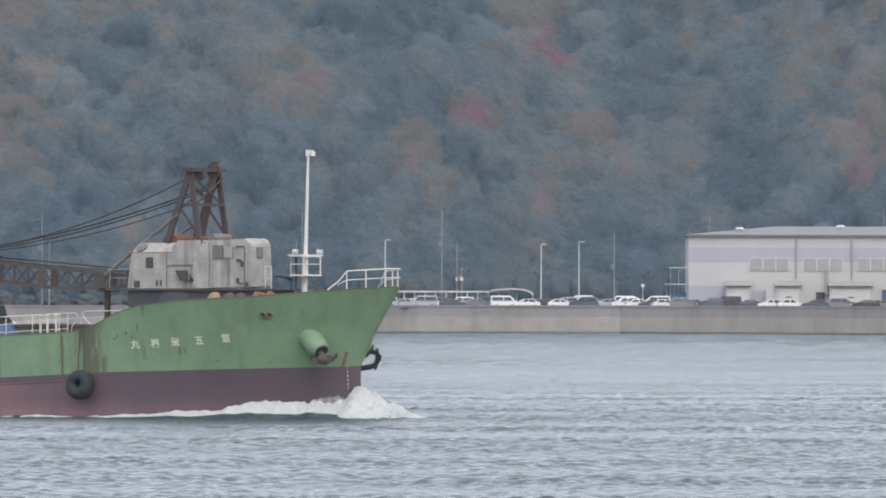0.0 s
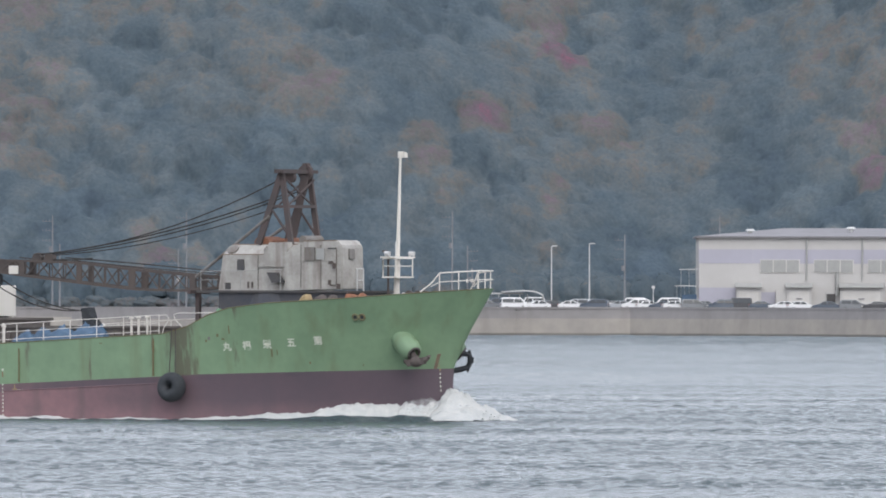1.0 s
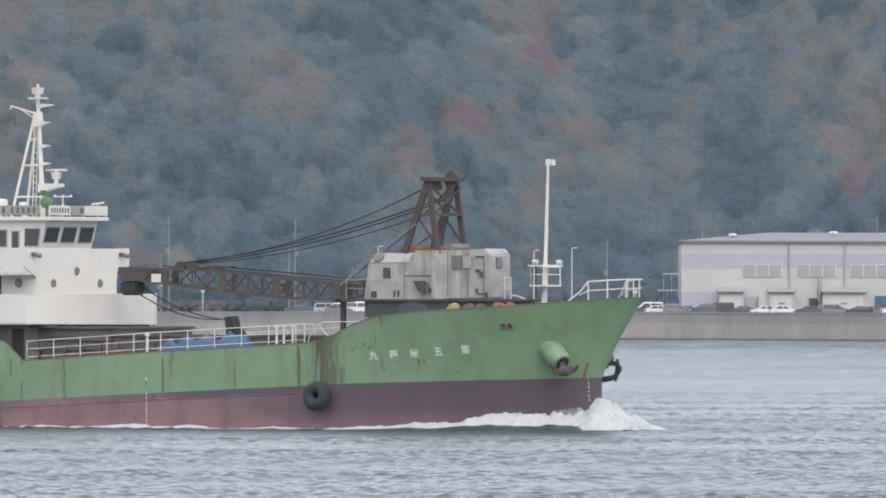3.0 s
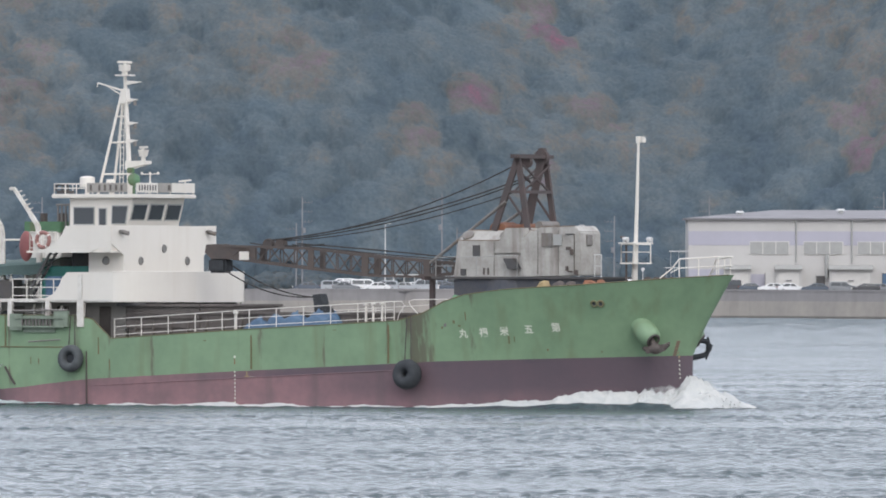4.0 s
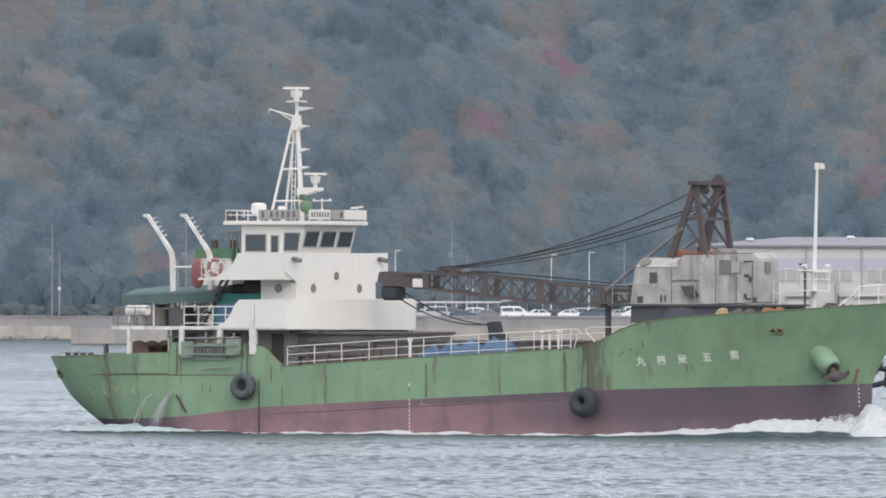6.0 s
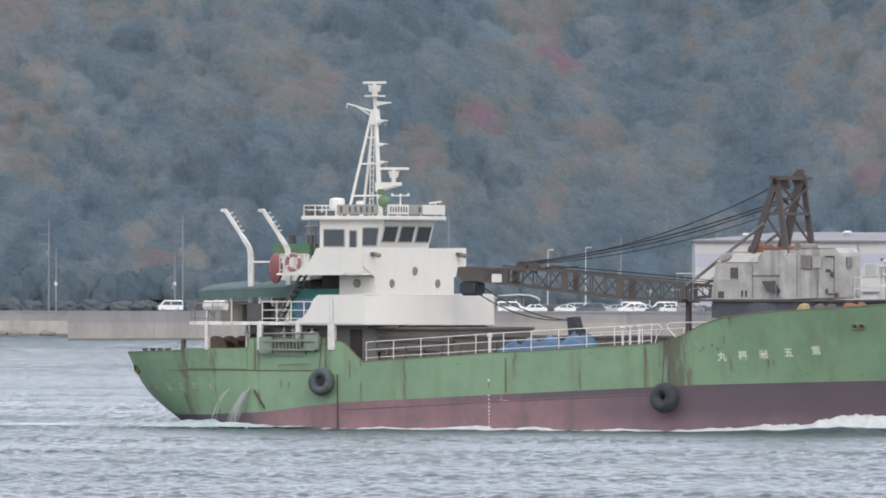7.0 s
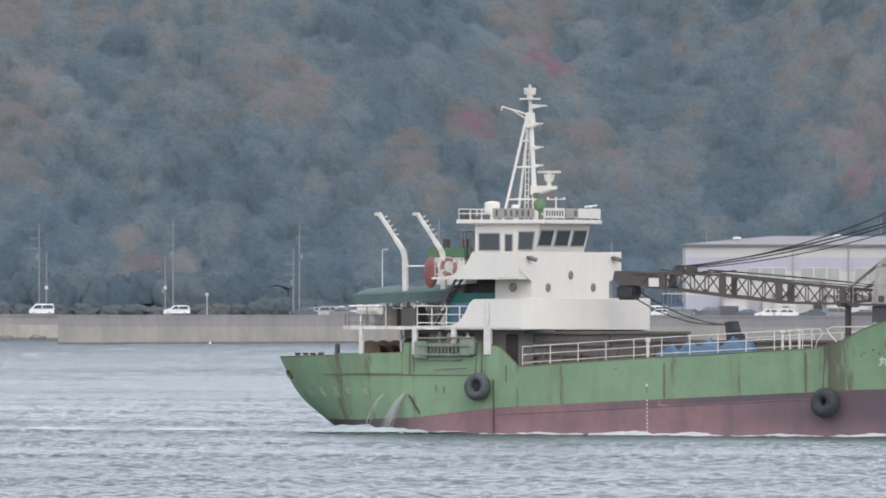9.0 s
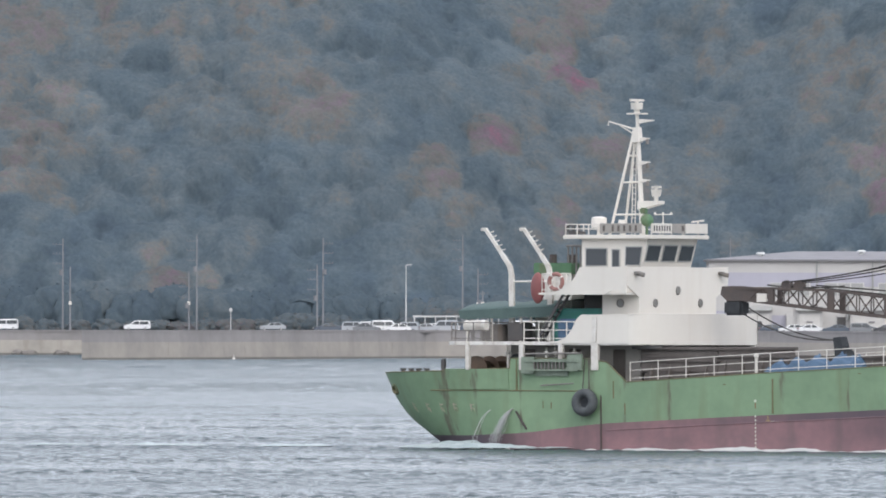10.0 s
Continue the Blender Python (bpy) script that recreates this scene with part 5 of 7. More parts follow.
    for s in (-1, 1):
        rail(ship, [(x, s * 5.1, 5.8) for x in (2.2, 3.3, 4.4)], 1.0, 3, r=0.03, mat=M_GREYSTEEL, label="grey boat deck railing")
        rail(ship, [(x, s * 5.1, 5.8) for x in (6.4, 7.3, 8.2, 9.0, 9.5)], 1.05, 3, label="white boat deck railing")
    rail(ship, [(1.6, y, 5.8) for y in (-4.5, -2.2, 0, 2.2, 4.5)], 1.0, 3, mat=M_GREYSTEEL)
    for x, y, sx, sz, m in ((3.2, -2.6, 0.7, 0.9, M_GREYSTEEL), (4.9, -3.0, 0.5, 1.0, M_DARK), (2.6, 0.8, 0.8, 0.8, M_GREYSTEEL)):
        bm = bmesh.new()
        box(bm, x - sx, x + sx, y - 0.5, y + 0.5, 5.8, 5.8 + sz, 0.06)
        part("deck_locker", bm, m, ship, "weathered deck locker")
    bm = bmesh.new()
    rod(bm, (2.5, -4.5, 6.62), (3.75, -4.5, 6.66), 0.27, None, 18)
    for x in (2.5, 3.1, 3.72):
        rod(bm, (x - 0.03, -4.5, 6.63), (x + 0.03, -4.5, 6.63), 0.29, None, 18)
    raft = part("raft_canister", bm, M_WHITE_WORN, ship, "white life raft canister on a cradle")
    for x in (2.75, 3.5):
        bm = bmesh.new()
        beam(bm, (x, -4.75, 5.8), (x, -4.6, 6.42), 0.06)
        beam(bm, (x, -4.25, 5.8), (x, -4.4, 6.42), 0.06)
        beam(bm, (x, -4.62, 6.36), (x, -4.38, 6.36), 0.05)
        part("cradle", bm, M_GREYSTEEL, raft)
    bm = bmesh.new()
    ring(bm, (5.05, -3.62, 4.75), (0, 1, 0), 0.3, 0.12, 20, 8)
    part("spare_tyre", bm, M_TYRE, ship, "spare tyre hung on the deck house")
    for x, y, top in ((5.0, -4.4, 5.6), (7.4, -4.5, 5.5), (7.9, -4.4, 5.6), (9.2, -4.6, 5.45)):
        bm = bmesh.new()
        rod(bm, (x, y, 3.55), (x, y, top), 0.07, None, 10)
        ball(bm, (x, y, min(top, 5.2)), 0.16, 2, (1, 1, 0.7))
        part("vent_pipe", bm, M_WHITE_WORN, ship, "rust-marked vent pipe under the boat deck")
    # mooring winch and fittings right aft
    bm = bmesh.new()
    for y in (-2.0, -0.6):
        rod(bm, (2.0, y - 0.5, 4.35), (2.0, y + 0.5, 4.35), 0.42, None, 16)
    for y in (-2.6, -1.3, 0.0):
        rod(bm, (2.0, y - 0.05, 4.35), (2.0, y + 0.05, 4.35), 0.68, None, 18)
    box(bm, 1.4, 2.6, -2.8, 0.3, 3.55, 3.9)
    part("mooring_winch", bm, M_WINCH, ship, "rusty mooring winch on the stern deck")
    for x, y in ((-2.9, -2.0), (-2.4, -2.0), (-1.7, -2.4), (-1.2, -2.4)):
        bm = bmesh.new()
        rod(bm, (x, y, 3.55), (x, y, 4.32), 0.12, None, 10)
        rod(bm, (x, y, 4.26), (x, y, 4.36), 0.17, None, 10)
        part("bollard", bm, M_DARK, ship, "black bollard")
    bm = bmesh.new()
    box(bm, 0.95, 1.2, -4.55, -4.35, 3.55, 4.85, 0.04)
    part("roller_post", bm, M_DARK, ship)
    # plate and stowed gangway at the quarter
    bm = bmesh.new()
    cols = []
    for x in np.linspace(1.4, 5.5, 9):
        cols.append([bm.verts.new(hull_point(x, z) + Vector((0, d, 0))) for z, d in ((3.3, -0.05), (4.36, -0.05), (4.36, 0.02), (3.3, 0.02))])
    for a, b in zip(cols, cols[1:]):
        for k in range(4):
            bm.faces.new((a[k], b[k], b[(k + 1) % 4], a[(k + 1) % 4]))
    bm.faces.new(cols[0])
    bm.faces.new(cols[-1])
    part("bulwark_plate", bm, M_GREEN, ship, "doubled green bulwark plate")
    bm = bmesh.new()
    for z in (4.25, 4.72):
        box(bm, 6.7, 9.9, -5.5, -5.3, z, z + 0.1, 0.02)
    gang = part("gangway", bm, M_GANGWAY, ship, "grey-green gangway stowed on the ship's side")
    for x in np.arange(7.2, 9.0, 0.22):
        bm = bmesh.new()
        box(bm, x, x + 0.05, -5.47, -5.33, 4.35, 4.72)
        part("rung", bm, M_GREYSTEEL, gang)
    bm = bmesh.new()
    box(bm, 6.4, 7.2, -5.44, -5.26, 4.1, 5.0, 0.03)
    box(bm, 9.2, 10.1, -5.44, -5.26, 4.3, 5.15, 0.03)
    box(bm, 7.2, 9.2, -5.28, -5.2, 4.0, 4.9)
    part("gangway_bracket", bm, M_GANGWAY, gang)
    bm = bmesh.new()
    rod(bm, (6.6, -5.42, 5.15), (10.1, -5.42, 5.2), 0.05)
    rod(bm, (7.6, -5.4, 3.5), (9.6, -5.4, 3.62), 0.04)
    part("gangway_rail", bm, M_GREYSTEEL, gang)


after_deck()


def fenders():
    for c, big, small, lean in (((10.35, -5.52, 2.62), 0.5, 0.24, 0.05), ((31.35, -5.5, 1.88), 0.46, 0.35, 0.0)):
        bm = bmesh.new()
        ring(bm, c, (lean, -1, 0.12), big, small, 32, 12, 1.25)
        f = part("tyre_fender", bm, M_TYRE if c[0] < 20 else M_BLACK, ship, "black tyre hung as a fender", smooth=True)
        bm = bmesh.new()
        rod(bm, (c[0], c[1] + 0.12, c[2]), (c[0], c[1] + 0.02, c[2]), big, None, 24)
        part("tyre_inside", bm, M_BLACK, f)
        for dx in (-0.2, 0.2):
            bm = bmesh.new()
            rod(bm, (c[0] + dx, -5.42, c[2] + 0.5), (c[0] + dx * 0.6, -5.3, sheer(c[0]) + 0.05), 0.03, None, 6)
            part("chain", bm, M_AFRAME, f)


fenders()


# ---- crane ----
def crane():
    start = set(bpy.data.objects)
    bm = bmesh.new()
    prism(bm, [(-1.95, 7.0), (1.95, 7.0), (1.95, 8.95), (1.35, 9.5), (-1.35, 9.5), (-1.95, 8.95)], "x", 32.75, 37.6)
    aft = [v for v in bm.verts if v.co.x < 33]
    for v in aft:
        if v.co.z > 8.9:
            v.co.x += 0.3 + 0.25 * (v.co.z > 9.3)
    house_ = part("crane_house", bm, M_CAB, ship, "dirty pale grey crane machinery house")
    bm = bmesh.new()
    prism(bm, [(37.4, 7.05), (40.65, 7.1), (40.6, 9.4), (40.3, 9.72), (38.2, 9.66), (37.3, 9.25), (37.0, 8.9), (37.0, 7.05)], "y", -2.15, 0.05)
    bmesh.ops.bevel(bm, geom=bm.edges[:], offset=0.06, segments=2, affect="EDGES")
    cab = part("crane_cab", bm, M_CAB, house_, "blocky grey end of the crane house")
    bm = bmesh.new()
    prism(bm, [(35.3, 8.3), (37.1, 8.3), (37.1, 9.62), (36.0, 9.6)], "y", -2.05, -0.6)
    part("hood", bm, M_CAB, house_)

    def plate(name, x0, x1, z0, z1, y, m, lab=""):
        b2 = bmesh.new()
        box(b2, x0, x1, y - 0.03, y + 0.02, z0, z1, 0.015)
        return part(name, b2, m, house_, lab)

    w = plate("window", 38.3, 38.95, 8.62, 9.35, -2.19, M_GREYSTEEL, "grimy crane window")
    b3 = bmesh.new()
    box(b3, 38.37, 38.88, -2.24, -2.2, 8.69, 9.28)
    part("pane", b3, M_BLIND, w)
    b3 = bmesh.new()
    box(b3, 40.62, 40.7, -1.5, -0.95, 8.7, 9.25, 0.015)
    part("window", b3, M_GREYSTEEL, house_)
    plate("window", 33.95, 34.4, 8.1, 8.7, -1.98, M_DARK)
    plate("louvre", 33.2, 33.55, 7.1, 7.45, -1.98, M_DARK)
    plate("door_edge", 39.75, 40.3, 9.25, 9.32, -2.19, M_DARK)
    plate("door_edge", 40.27, 40.32, 7.4, 9.3, -2.19, M_GREYSTEEL)
    for x0, x1, z0, z1 in ((39.8, 40.1, 8.45, 8.62), (40.05, 40.25, 8.2, 8.5), (39.78, 39.95, 7.35, 7.6), (39.9, 40.25, 7.28, 7.36), (40.3, 40.55, 7.15, 7.4)):
        plate("rust_hole", x0, x1, z0, z1, -2.2, M_BOOM)
    for a, b in (((33.3, -1.36, 9.5), (37.4, -1.36, 9.5)), ((32.95, -1.95, 8.96), (37.0, -1.95, 8.96)), ((38.2, -2.1, 9.68), (40.3, -2.1, 9.72))):
        b3 = bmesh.new()
        beam(b3, a, b, 0.03, 0.04)
        part("rusty_edge", b3, M_WINCH, house_, "rust-eaten roof edge")
    for x, z0, z1 in ((35.25, 7.1, 8.9), (38.05, 7.15, 9.5), (39.3, 7.15, 9.5)):
        plate("panel_seam", x, x + 0.02, z0, z1, -2.16 if x > 37 else -1.965, M_GREYSTEEL)
    for x in (34.6, 34.85):
        plate("vent_slot", x, x + 0.1, 7.15, 7.5, -1.98, M_BOOM)
    bm = bmesh.new()
    prism(bm, [(36.0, 8.0), (36.6, 8.0), (36.95, 7.45), (36.3, 7.45)], "y", -2.3, -1.9)
    part("flap", bm, M_DARK, house_, "dark opened hatch")
    for x in (33.5, 35.8):
        bm = bmesh.new()
        n = Vector((0, -0.67, 0.74))
        rod(bm, Vector((x, -1.66, 9.22)) - n * 0.02, Vector((x, -1.66, 9.22)) + n * 0.07, 0.33, None, 18)
        part("round_hatch", bm, M_GREYSTEEL, house_, "grey round hatch")
    bm = bmesh.new()
    rod(bm, (31.9, -2.35, 8.05), (37.0, -2.35, 8.15), 0.018)
    for x in (31.9, 34.4, 36.9):
        rod(bm, (x, -2.35, 7.05), (x, -2.35, 8.12), 0.018)
    rod(bm, (31.9, -2.35, 7.6), (33.0, -2.35, 7.6), 0.015)
    part("walkway_rail", bm, M_BLIND, house_, "thin grey rail beside the crane house")
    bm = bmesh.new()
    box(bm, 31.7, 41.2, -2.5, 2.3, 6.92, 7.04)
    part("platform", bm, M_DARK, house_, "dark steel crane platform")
    bm = bmesh.new()
    for x in (40.8, 41.2):
        rod(bm, (x, -0.9, 7.0), (x, -0.9, 8.2), 0.03)
    rod(bm, (40.75, -0.9, 8.2), (41.2, -0.9, 8.2), 0.03)
    rod(bm, (40.75, -0.9, 7.6), (41.2, -0.9, 7.6), 0.03)
    part("walkway_rail", bm, M_LAMP, house_)
    bm = bmesh.new()
    bmesh.ops.create_cone(bm, cap_ends=True, segments=40, radius1=2.7, radius2=2.45, depth=1.3, matrix=Matrix.Translation((36.0, 0, 6.3)))
    box(bm, 33.0, 41.0, -2.35, 2.3, 5.9, 6.93, 0.05)
    part("turntable", bm, M_NAVY, house_, "dark crane pedestal and slewing base")
    for c, r, m in (((34.6, 0.2, 9.55), 0.5, M_RUST), ((35.3, -0.4, 9.52), 0.42, M_RUST), ((36.3, 0.3, 9.55), 0.4, M_RUST), ((37.2, 0.3, 9.75), 0.3, M_GREYSTEEL)):
        bm = bmesh.new()
        rod(bm, (c[0], c[1] - 0.9, c[2]), (c[0], c[1] + 0.9, c[2]), r * 0.75, None, 14)
        box(bm, c[0] - r, c[0] + r, c[1] - 0.7, c[1] + 0.7, 9.45, c[2] + 0.05, 0.04)
        part("winch", bm, m, house_, "rusty orange winch on the crane roof")
    # gantry
    bm = bmesh.new()
    beam(bm, (35.55, -1.75, 13.4), (35.55, 1.75, 13.4), 0.22)
    beam(bm, (35.95, -1.75, 13.38), (35.95, 1.75, 13.38), 0.18)
    rod(bm, (35.75, 0.85, 13.35), (35.75, 1.1, 13.35), 0.42, None, 18)
    rod(bm, (35.75, -0.7, 13.1), (35.75, -0.45, 13.1), 0.3, None, 18)
    box(bm, 35.6, 35.95, 0.75, 1.2, 13.4, 13.85, 0.05)
    gantry = part("gantry", bm, M_AFRAME, ship, "brown rusty lattice gantry above the crane")
    for s in (-1, 1):
        y = s * 1.4
        for b, wd in (((34.25, y, 9.5), 0.34), ((36.3, y, 9.5), 0.3)):
            bm = bmesh.new()
            beam(bm, (35.7, y, 13.35), b, 0.16, wd)
            part("gantry_leg", bm, M_AFRAME, gantry)
        for a, b, w in (((35.1, y, 11.55), (36.05, y, 11.5), 0.14), ((35.05, y, 11.4), (36.2, y, 9.9), 0.1)):
            bm = bmesh.new()
            beam(bm, a, b, w)
            part("gantry_brace", bm, M_AFRAME, gantry)
    for x in (35.4, 36.0):
        for s in (-1, 1):
            bm = bmesh.new()
            beam(bm, (x, -1.4 * s, 12.95), (x, 1.4 * s, 11.5), 0.08)
            part("gantry_brace", bm, M_AFRAME, gantry)
    for x, w in ((36.05, 0.16), (35.05, 0.14)):
        bm = bmesh.new()
        beam(bm, (x, -1.4, 11.52), (x, 1.4, 11.52), w)
        part("gantry_brace", bm, M_AFRAME, gantry)
    bm = bmesh.new()
    beam(bm, (35.75, 0.9, 13.2), (35.1, 0.6, 9.6), 0.26, 0.4)
    part("gantry_leg", bm, M_AFRAME, gantry)
    # boom
    bm = bmesh.new()
    xs = [16.6, 18.9, 22.5, 26.0, 28.6, 31.2]
    top = [8.62, 8.62, 8.5, 8.12, 7.92, 7.72]
    low = [8.05, 7.8, 7.42, 7.08, 7.02, 7.2]
    half = [0.38, 0.5, 0.6, 0.65, 0.6, 0.5]

    def chord(v, s):
        return [(x, s * h, z) for x, h, z in zip(xs, half, v)]
    for s in (-1, 1):
        rod(bm, (31.2, s * 0.5, 7.2), (31.2, s * 0.5, 7.72), 0.09)
    rod(bm, (31.3, -0.7, 7.3), (31.3, 0.7, 7.3), 0.12)
    boom = part("boom", bm, M_BOOM, house_, "dark rusty lattice crane boom laid aft")
    for v in (top, low):
        for s in (-1, 1):
            bm = bmesh.new()
            for a, b in zip(chord(v, s), chord(v, s)[1:]):
                beam(bm, a, b, 0.12)
            part("chord", bm, M_BOOM, boom)
    stations = np.linspace(17.2, 31.0, 17)
    t_ = np.interp(stations, xs, top)
    l_ = np.interp(stations, xs, low)
    h_ = np.interp(stations, xs, half)
    for i in range(len(stations) - 1):
        x0, x1 = stations[i], stations[i + 1]
        bm = bmesh.new()
        for s in (-1, 1):
            if i % 2:
                beam(bm, (x0, s * h_[i], t_[i]), (x1, s * h_[i + 1], l_[i + 1]), 0.06)
            else:
                beam(bm, (x0, s * h_[i], l_[i]), (x1, s * h_[i + 1], t_[i + 1]), 0.06)
            beam(bm, (x0, s * h_[i], l_[i]), (x0, s * h_[i], t_[i]), 0.05)
        for v in (t_, l_):
            beam(bm, (x0, -h_[i], v[i]), (x1, h_[i + 1], v[i + 1]), 0.04)
        part("lattice_bay", bm, M_BOOM, boom)
    for x, w2 in ((22.4, 0.16), (25.8, 0.2), (29.6, 0.2), (18.7, 0.15)):
        for s in (-1, 1):
            bm = bmesh.new()
            hh = float(np.interp(x, xs, half))
            prism(bm, [(x - w2, np.interp(x - w2, xs, low)), (x + w2, np.interp(x + w2, xs, low)), (x + w2, np.interp(x + w2, xs, top)), (x - w2, np.interp(x - w2, xs, top))], "y", s * hh - 0.05, s * hh + 0.05)
            part("splice_plate", bm, M_BOOM, boom)
    bm = bmesh.new()
    prism(bm, [(15.6, 8.3), (16.0, 7.95), (17.6, 7.95), (18.2, 8.1), (18.2, 8.6), (16.4, 8.75), (15.7, 8.72)], "y", -0.42, -0.34)
    prism(bm, [(15.6, 8.3), (16.0, 7.95), (17.6, 7.95), (18.2, 8.1), (18.2, 8.6), (16.4, 8.75), (15.7, 8.72)], "y", 0.34, 0.42)
    for x in (16.2, 17.3):
        rod(bm, (x, -0.4, 8.35), (x, 0.4, 8.35), 0.33, None, 18)
    part("boom_head", bm, M_BOOM, boom, "heavy plated boom head with sheaves")
    bm = bmesh.new()
    box(bm, 15.8, 16.9, -0.45, 0.45, 7.2, 8.0, 0.12)
    part("rope_guide", bm, M_BLACK, boom, "black block under the boom head")
    bm = bmesh.new()
    box(bm, 17.9, 18.5, -0.62, -0.57, 7.9, 8.35, 0.01)
    part("plate", bm, M_WHITE, boom, "small white plate")
    bm = bmesh.new()
    for x, y in ((19.4, 0.0), (20.1, 0.1)):
        rod(bm, (x, y - 0.2, 8.75), (x, y + 0.2, 8.75), 0.28, None, 14)
        beam(bm, (x, y, 8.5), (x, y, 9.05), 0.12)
    part("sheave", bm, M_BOOM, boom)
    # stay to the boom foot
    bm = bmesh.new()
    rod(bm, (35.0, -1.5, 11.0), (30.0, -0.9, 7.75), 0.09)
    rod(bm, (35.0, 1.5, 11.0), (30.0, 0.9, 7.75), 0.09)
    part("stay_bar", bm, M_GREYSTEEL, house_, "grey steel stay from gantry to boom")
    # wire ropes
    def rope(a, b, sag, r=0.036):
        b2 = bmesh.new()
        a, b = Vector(a), Vector(b)
        pts = [a.lerp(b, k / 14) - Vector((0, 0, sag * 4 * (k / 14) * (1 - k / 14))) for k in range(15)]
        pipe(b2, pts, r, 6)
        part("wire_rope", b2, M_ROPE, house_)
    rope((35.5, -1.1, 13.0), (19.4, -0.3, 8.95), 0.75)
    rope((35.5, 0.3, 12.4), (19.6, 0.0, 8.95), 0.45, 0.042)
    rope((35.5, 0.5, 12.3), (20.1, 0.1, 8.95), 0.5)
    rope((35.5, 1.1, 12.0), (20.1, 0.3, 8.9), 0.55, 0.03)
    rope((16.4, -0.3, 7.6), (22.5, -0.2, 5.95), 0.55)
    rope((16.9, 0.3, 7.6), (22.5, 0.2, 5.9), 0.4)
    rope((21.0, -0.25, 8.72), (31.6, -0.3, 7.9), 0.06, 0.03)
    rope((21.0, 0.25, 8.78), (31.6, 0.3, 7.95), -0.05, 0.04)
    rope((18.2, 0.0, 8.8), (22.8, 0.1, 8.75), 0.12, 0.04)
    # boom rest and grab
    bm = bmesh.new()
    beam(bm, (29.6, 0.0, 4.6), (29.6, 0.0, 7.0), 0.24)
    beam(bm, (29.6, -1.0, 6.95), (29.6, 1.0, 6.95), 0.2)
    part("boom_rest", bm, M_AFRAME, ship, "brown steel boom rest")
    bm = bmesh.new()
    prism(bm, [(22.35, 6.05), (22.8, 6.1), (22.95, 5.6), (22.8, 4.6), (22.5, 4.6), (22.45, 5.4)], "y", -0.35, 0.35)
    box(bm, 22.75, 23.25, -0.4, 0.4, 4.5, 5.45, 0.1)
    rod(bm, (23.0, -0.45, 5.0), (23.0, 0.45, 5.0), 0.32, None, 14)
    part("grab", bm, M_BLACK, ship, "black clamshell grab resting on the hold")

    # the whole crane sits a little farther aft
    for o in set(bpy.data.objects) - start:
        if o.type == "MESH" and (o is house_ or (o.parent is house_ and not o.name.startswith(("boom", "gantry", "wire", "stay")))):
            for v in o.data.vertices:
                v.co.x -= 0.68


crane()


